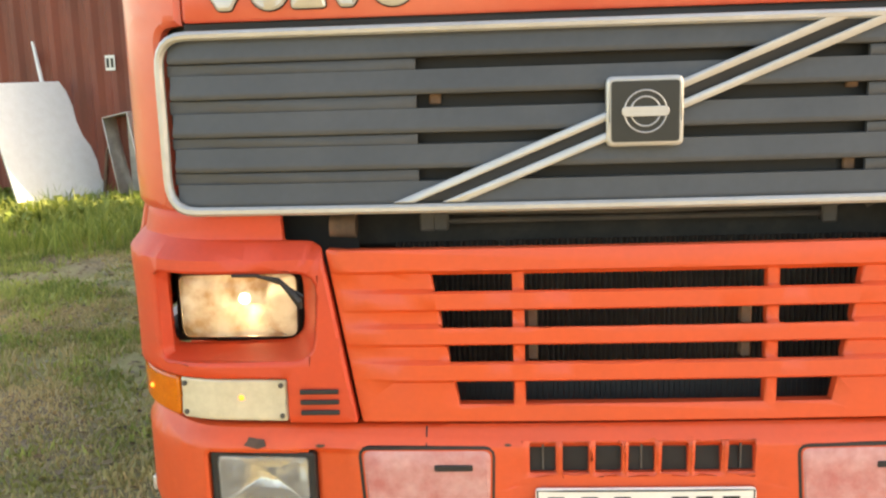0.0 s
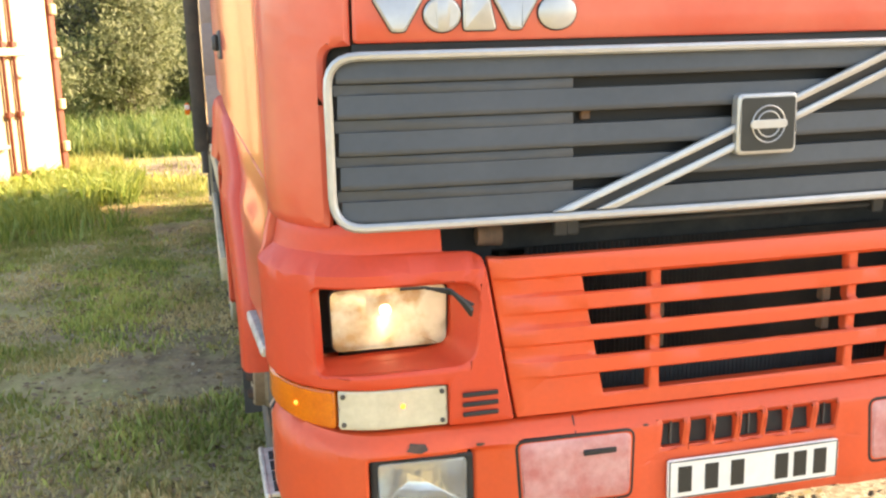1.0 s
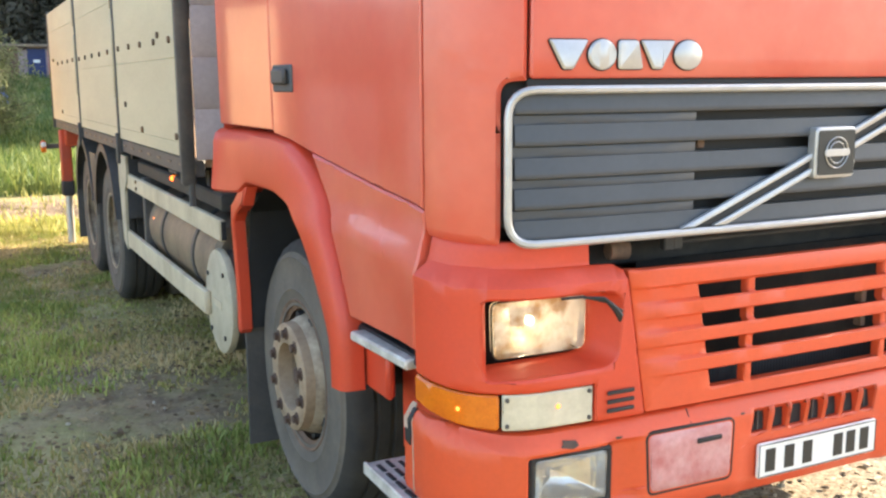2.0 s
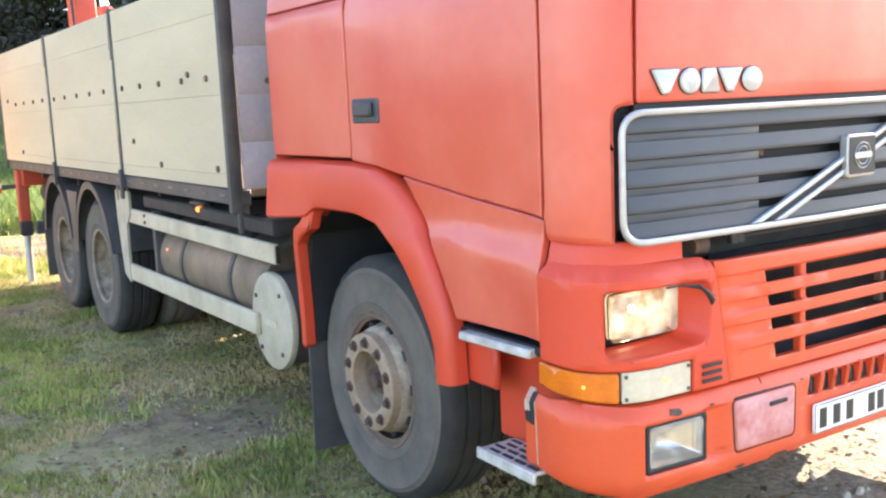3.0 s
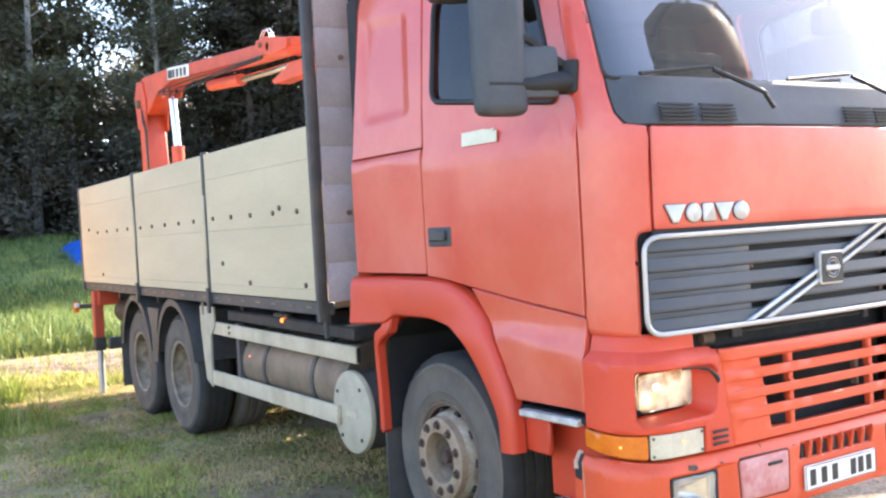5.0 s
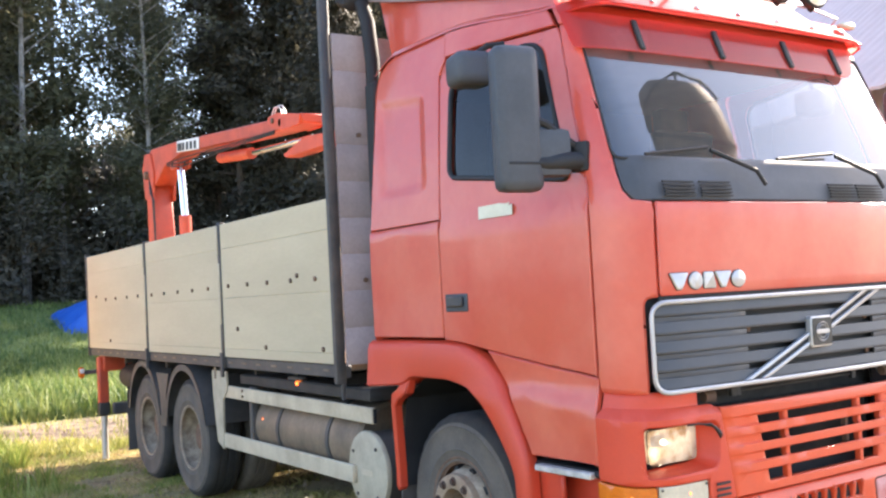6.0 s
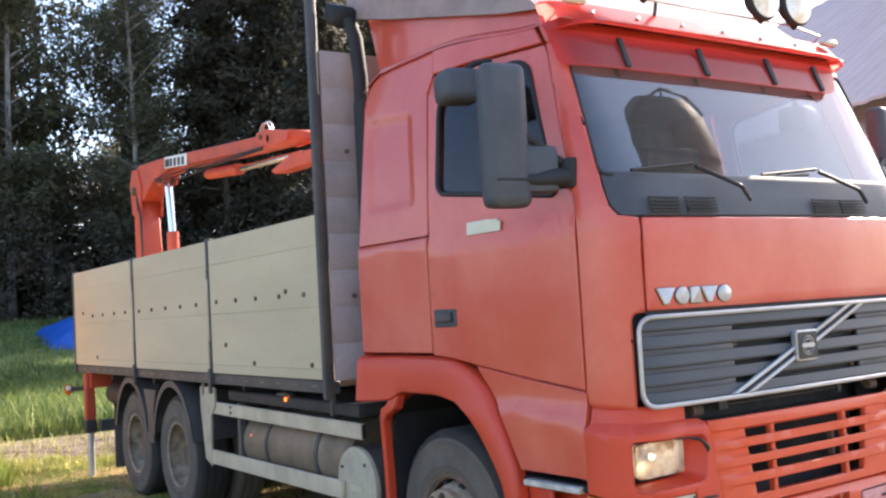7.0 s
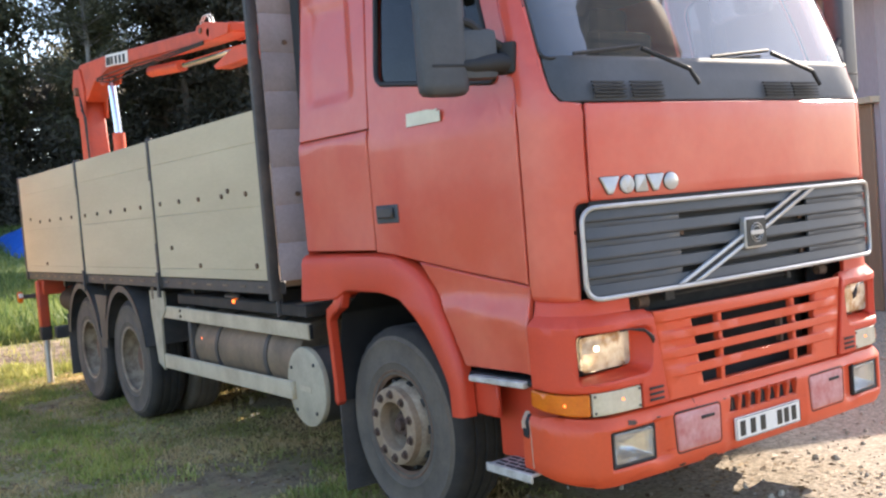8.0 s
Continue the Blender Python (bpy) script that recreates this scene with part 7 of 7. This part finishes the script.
# Undergrowth in front of the wood.
rng = random.Random(77)
vs, fs = [], []
for k in range(520):
    x, y = rng.uniform(-17, 44), rng.uniform(33.8, 35.2)
    leaf_cloud(rng, vs, fs, Vector((x, y, 1.8 + 4.2 * rng.random() ** 1.3)), rng.uniform(0.7, 1.4), 90, 0.1)
for k in range(420):
    x, y = rng.uniform(-20, 52), rng.uniform(45.5, 49)
    if 0 < x < 9 and rng.random() < 0.25:
        continue
    leaf_cloud(rng, vs, fs, Vector((x, y, 2.5 + 8.0 * rng.random() ** 1.2)), rng.uniform(1.4, 2.4), 90, 0.24)
for k in range(420):
    x, y = rng.uniform(-4, 24), rng.uniform(45.0, 47.5)
    leaf_cloud(rng, vs, fs, Vector((x, y, 2.2 + 6.6 * rng.random())), rng.uniform(1.3, 2.2), 90, 0.24)
stuff("undergrowth", vs, fs, NEEDLE, "dark undergrowth along the wood's edge", "bushes")
for x, y, h, w, n_seed in ((-4.4, 18.7, 4.8, 1.95, 51), (-2.7, 20.0, 3.2, 1.4, 52), (-1.8, 23.0, 2.8, 1.3, 53)):
    limb_tree("willow_bush", (x, y, 0), h, w, WILLOW, DARK_BARK, "pale green willow bush beside the meadow", "bush", n_seed, 0.07, 170, 200, 0.055, 0.0, False, "willow bushes", 0.4, 0.28)

# ---- low shed by the wood ----
shed_z = ground_z(0.0, 32.6)
shed = thing("garden_shed", (0.0, 33.2, shed_z), "low shed with brown and dark blue doors under a flat roof", "shed")
part("wall", boxed((0.15, 33.2, shed_z + 0.4), (2.1, 1.2, 1.1)), PINK_GREY, shed)
part("roof", boxed((0.15, 33.15, shed_z + 0.99), (2.3, 1.5, 0.1), 0.02), TANK, shed)
part("door", boxed((-0.45, 32.59, shed_z + 0.42), (0.7, 0.03, 0.95), 0.01), RUST, shed, "brown plank door")
part("door", boxed((0.45, 32.59, shed_z + 0.42), (0.55, 0.03, 0.95), 0.01), TARP_DARK, shed, "dark blue door with a pale plate")
part("door_plate", boxed((0.45, 32.57, shed_z + 0.5), (0.2, 0.02, 0.1)), WHITE, shed)
part("door", boxed((0.98, 32.59, shed_z + 0.38), (0.4, 0.03, 0.85), 0.01), PINK, shed, "faded red door")

# ---- barn on the far side ----
barn_frame = Matrix(((0.349, 0.937, 0, 6.45), (0.937, -0.349, 0, 3.1), (0, 0, 1, 0), (0, 0, 0, 1)))  # along, away, up
barn = thing("barn", barn_frame @ Vector((7, 4, 0)), "grey barn with brown planks below and faded pinkish tin roof", "barn")


def bpart(name, bm, mat, label="", smooth=False):
    bm.transform(barn_frame)
    bmesh.ops.recalc_face_normals(bm, faces=bm.faces[:])
    return part(name, bm, mat, barn, label, smooth)


for a, c in (((7, 0.1, 2.0), (14, 0.16, 4.1)), ((7, 7.9, 2.0), (14, 0.16, 4.1)), ((0.08, 4, 2.0), (0.16, 7.64, 4.1)), ((13.92, 4, 2.0), (0.16, 7.64, 4.1))):
    bpart("wall", boxed(a, c), BARN_GREY)
bm = bmesh.new()
vs = [[bm.verts.new((13.82 + d, y, z)) for y, z in ((0.02, 4.05), (7.98, 4.05), (4, 7.0))] for d in (0.0, 0.16)]
bm.faces.new(vs[0]), bm.faces.new(vs[1][::-1])
bpart("gable", bm, BARN_GREY)
bpart("ledge", boxed((7, -0.03, 2.42), (14, 0.14, 0.07), 0.005), GUARD, "pale ledge along the barn wall")
for side_y, way in ((0, -1), (8, 1)):
    bm = bmesh.new()
    prev = None
    for k in range(200):
        x = -0.4 + 14.8 * k / 199
        d = 0.012 if k % 4 < 2 else 0.0
        up_y = min(4.0, x + 0.02)
        up_z = 3.72 + 3.38 * (up_y + 0.5) / 4.5
        up_y = up_y if way < 0 else 8 - up_y
        row = [bm.verts.new((x, side_y + way * 0.5, 3.72 + d)), bm.verts.new((x, up_y, up_z + d))]
        row += [bm.verts.new((x, side_y + way * 0.5, 3.68 + d)), bm.verts.new((x, up_y, up_z - 0.04 + d))]
        if prev:
            bm.faces.new((prev[0], row[0], row[1], prev[1])), bm.faces.new((prev[2], prev[3], row[3], row[2])), bm.faces.new((prev[0], prev[2], row[2], row[0]))
        prev = row
    bpart("roof", bm, BARN_ROOF, "corrugated faded pinkish tin roof")
bm = bmesh.new()
hip = [[bm.verts.new((x, y, z - d)) for x, y, z in ((-0.5, -0.5, 3.72), (-0.5, 8.5, 3.72), (4.0, 4.0, 7.1))] for d in (0.0, 0.04)]
bm.faces.new(hip[0]), bm.faces.new(hip[1][::-1])
bpart("roof_end", bm, BARN_ROOF)
plank_mesh = link_mesh("plank", boxed((0, 0, 0), (0.212, 0.03, 2.36), 0.006), WOODEN, False)
for k in range(62):
    plank = new("plank", plank_mesh)
    plank.parent = barn
    plank.matrix_parent_inverse = WORLD_OF[barn.name].inverted()
    plank.matrix_basis = barn_frame @ pose(0.2 + 0.2215 * k, 0.0, 1.2)

# ---- added drum and tower, unseen, shaped for the windscreen's dark reflection ----
DRUM_TOP, DRUM_AXIS, DRUM_R, DRUM_L = Vector((7.75, -4.15, 10.14)), Vector((0, 0.764, 0.646)), 1.22, 5.6
drum_low = DRUM_TOP - DRUM_AXIS * DRUM_L
reflection_form = thing("mixing_tower", (7.65, -6.3, 0), "added drum on a railed tower, shaped for a dark windscreen reflection", "tower")
turn_drum = Matrix.Translation(drum_low) @ DRUM_AXIS.to_track_quat("Z", "Y").to_matrix().to_4x4()


def drum_part(name, bm, mat, label=""):
    bm.transform(turn_drum)
    return part(name, bm, mat, reflection_form, label)


drum_part("shell", lathe(bmesh.new(), [(0.0, 0.0), (0.0, 0.7), (0.5, DRUM_R), (DRUM_L - 1.0, DRUM_R), (DRUM_L - 0.35, 0.95), (DRUM_L, 0.6), (DRUM_L, 0.0)], (0, 0, 0), "z", 40), TANK, "brown steel drum added for its dark reflection")
for k in range(5):
    z = 0.7 + 0.95 * k
    drum_part("hoop", lathe(bmesh.new(), [(z, DRUM_R + 0.002), (z, DRUM_R + 0.03), (z + 0.07, DRUM_R + 0.03), (z + 0.07, DRUM_R + 0.002)], (0, 0, 0), "z", 40, 1, False), DARK)
rail = [(-1.15, -0.2, DRUM_L - 0.15), (-0.7, -0.2, DRUM_L + 0.15), (0.1, -0.2, DRUM_L + 0.2), (0.85, -0.2, DRUM_L - 0.2), (1.4, -0.2, DRUM_L - 0.85), (1.75, -0.2, DRUM_L - 1.8)]
drum_part("walkway_rail", tubed(rail, 0.035, 6), DARK)
drum_part("walkway_rail", tubed([(x * 0.9, y, z - 0.28) for x, y, z in rail], 0.035, 6), DARK)
for x, y, z in rail:
    drum_part("rail_post", rodded((x, y, z), (x * 0.85, y, z - 0.4), 0.03, 6), DARK)
for x in (6.95, 8.35):
    for y, z in ((-5.0, 9.0), (-7.6, 6.9)):
        part("tower_leg", rodded((x, y, 0.0), (x, y, z), 0.08, 8), STEEL, reflection_form)
    part("tower_brace", rodded((x, -5.0, 0.6), (x, -7.6, 6.4), 0.04, 6), STEEL, reflection_form)
    part("cradle", rodded((x, -4.7, 9.2), (x, -7.9, 6.5), 0.07, 8), STEEL, reflection_form)
for y, z in ((-5.0, 8.9), (-7.6, 6.7), (-5.0, 4.0), (-7.6, 4.0)):
    part("tower_beam", rodded((6.95, y, z), (8.35, y, z), 0.06, 8), STEEL, reflection_form)
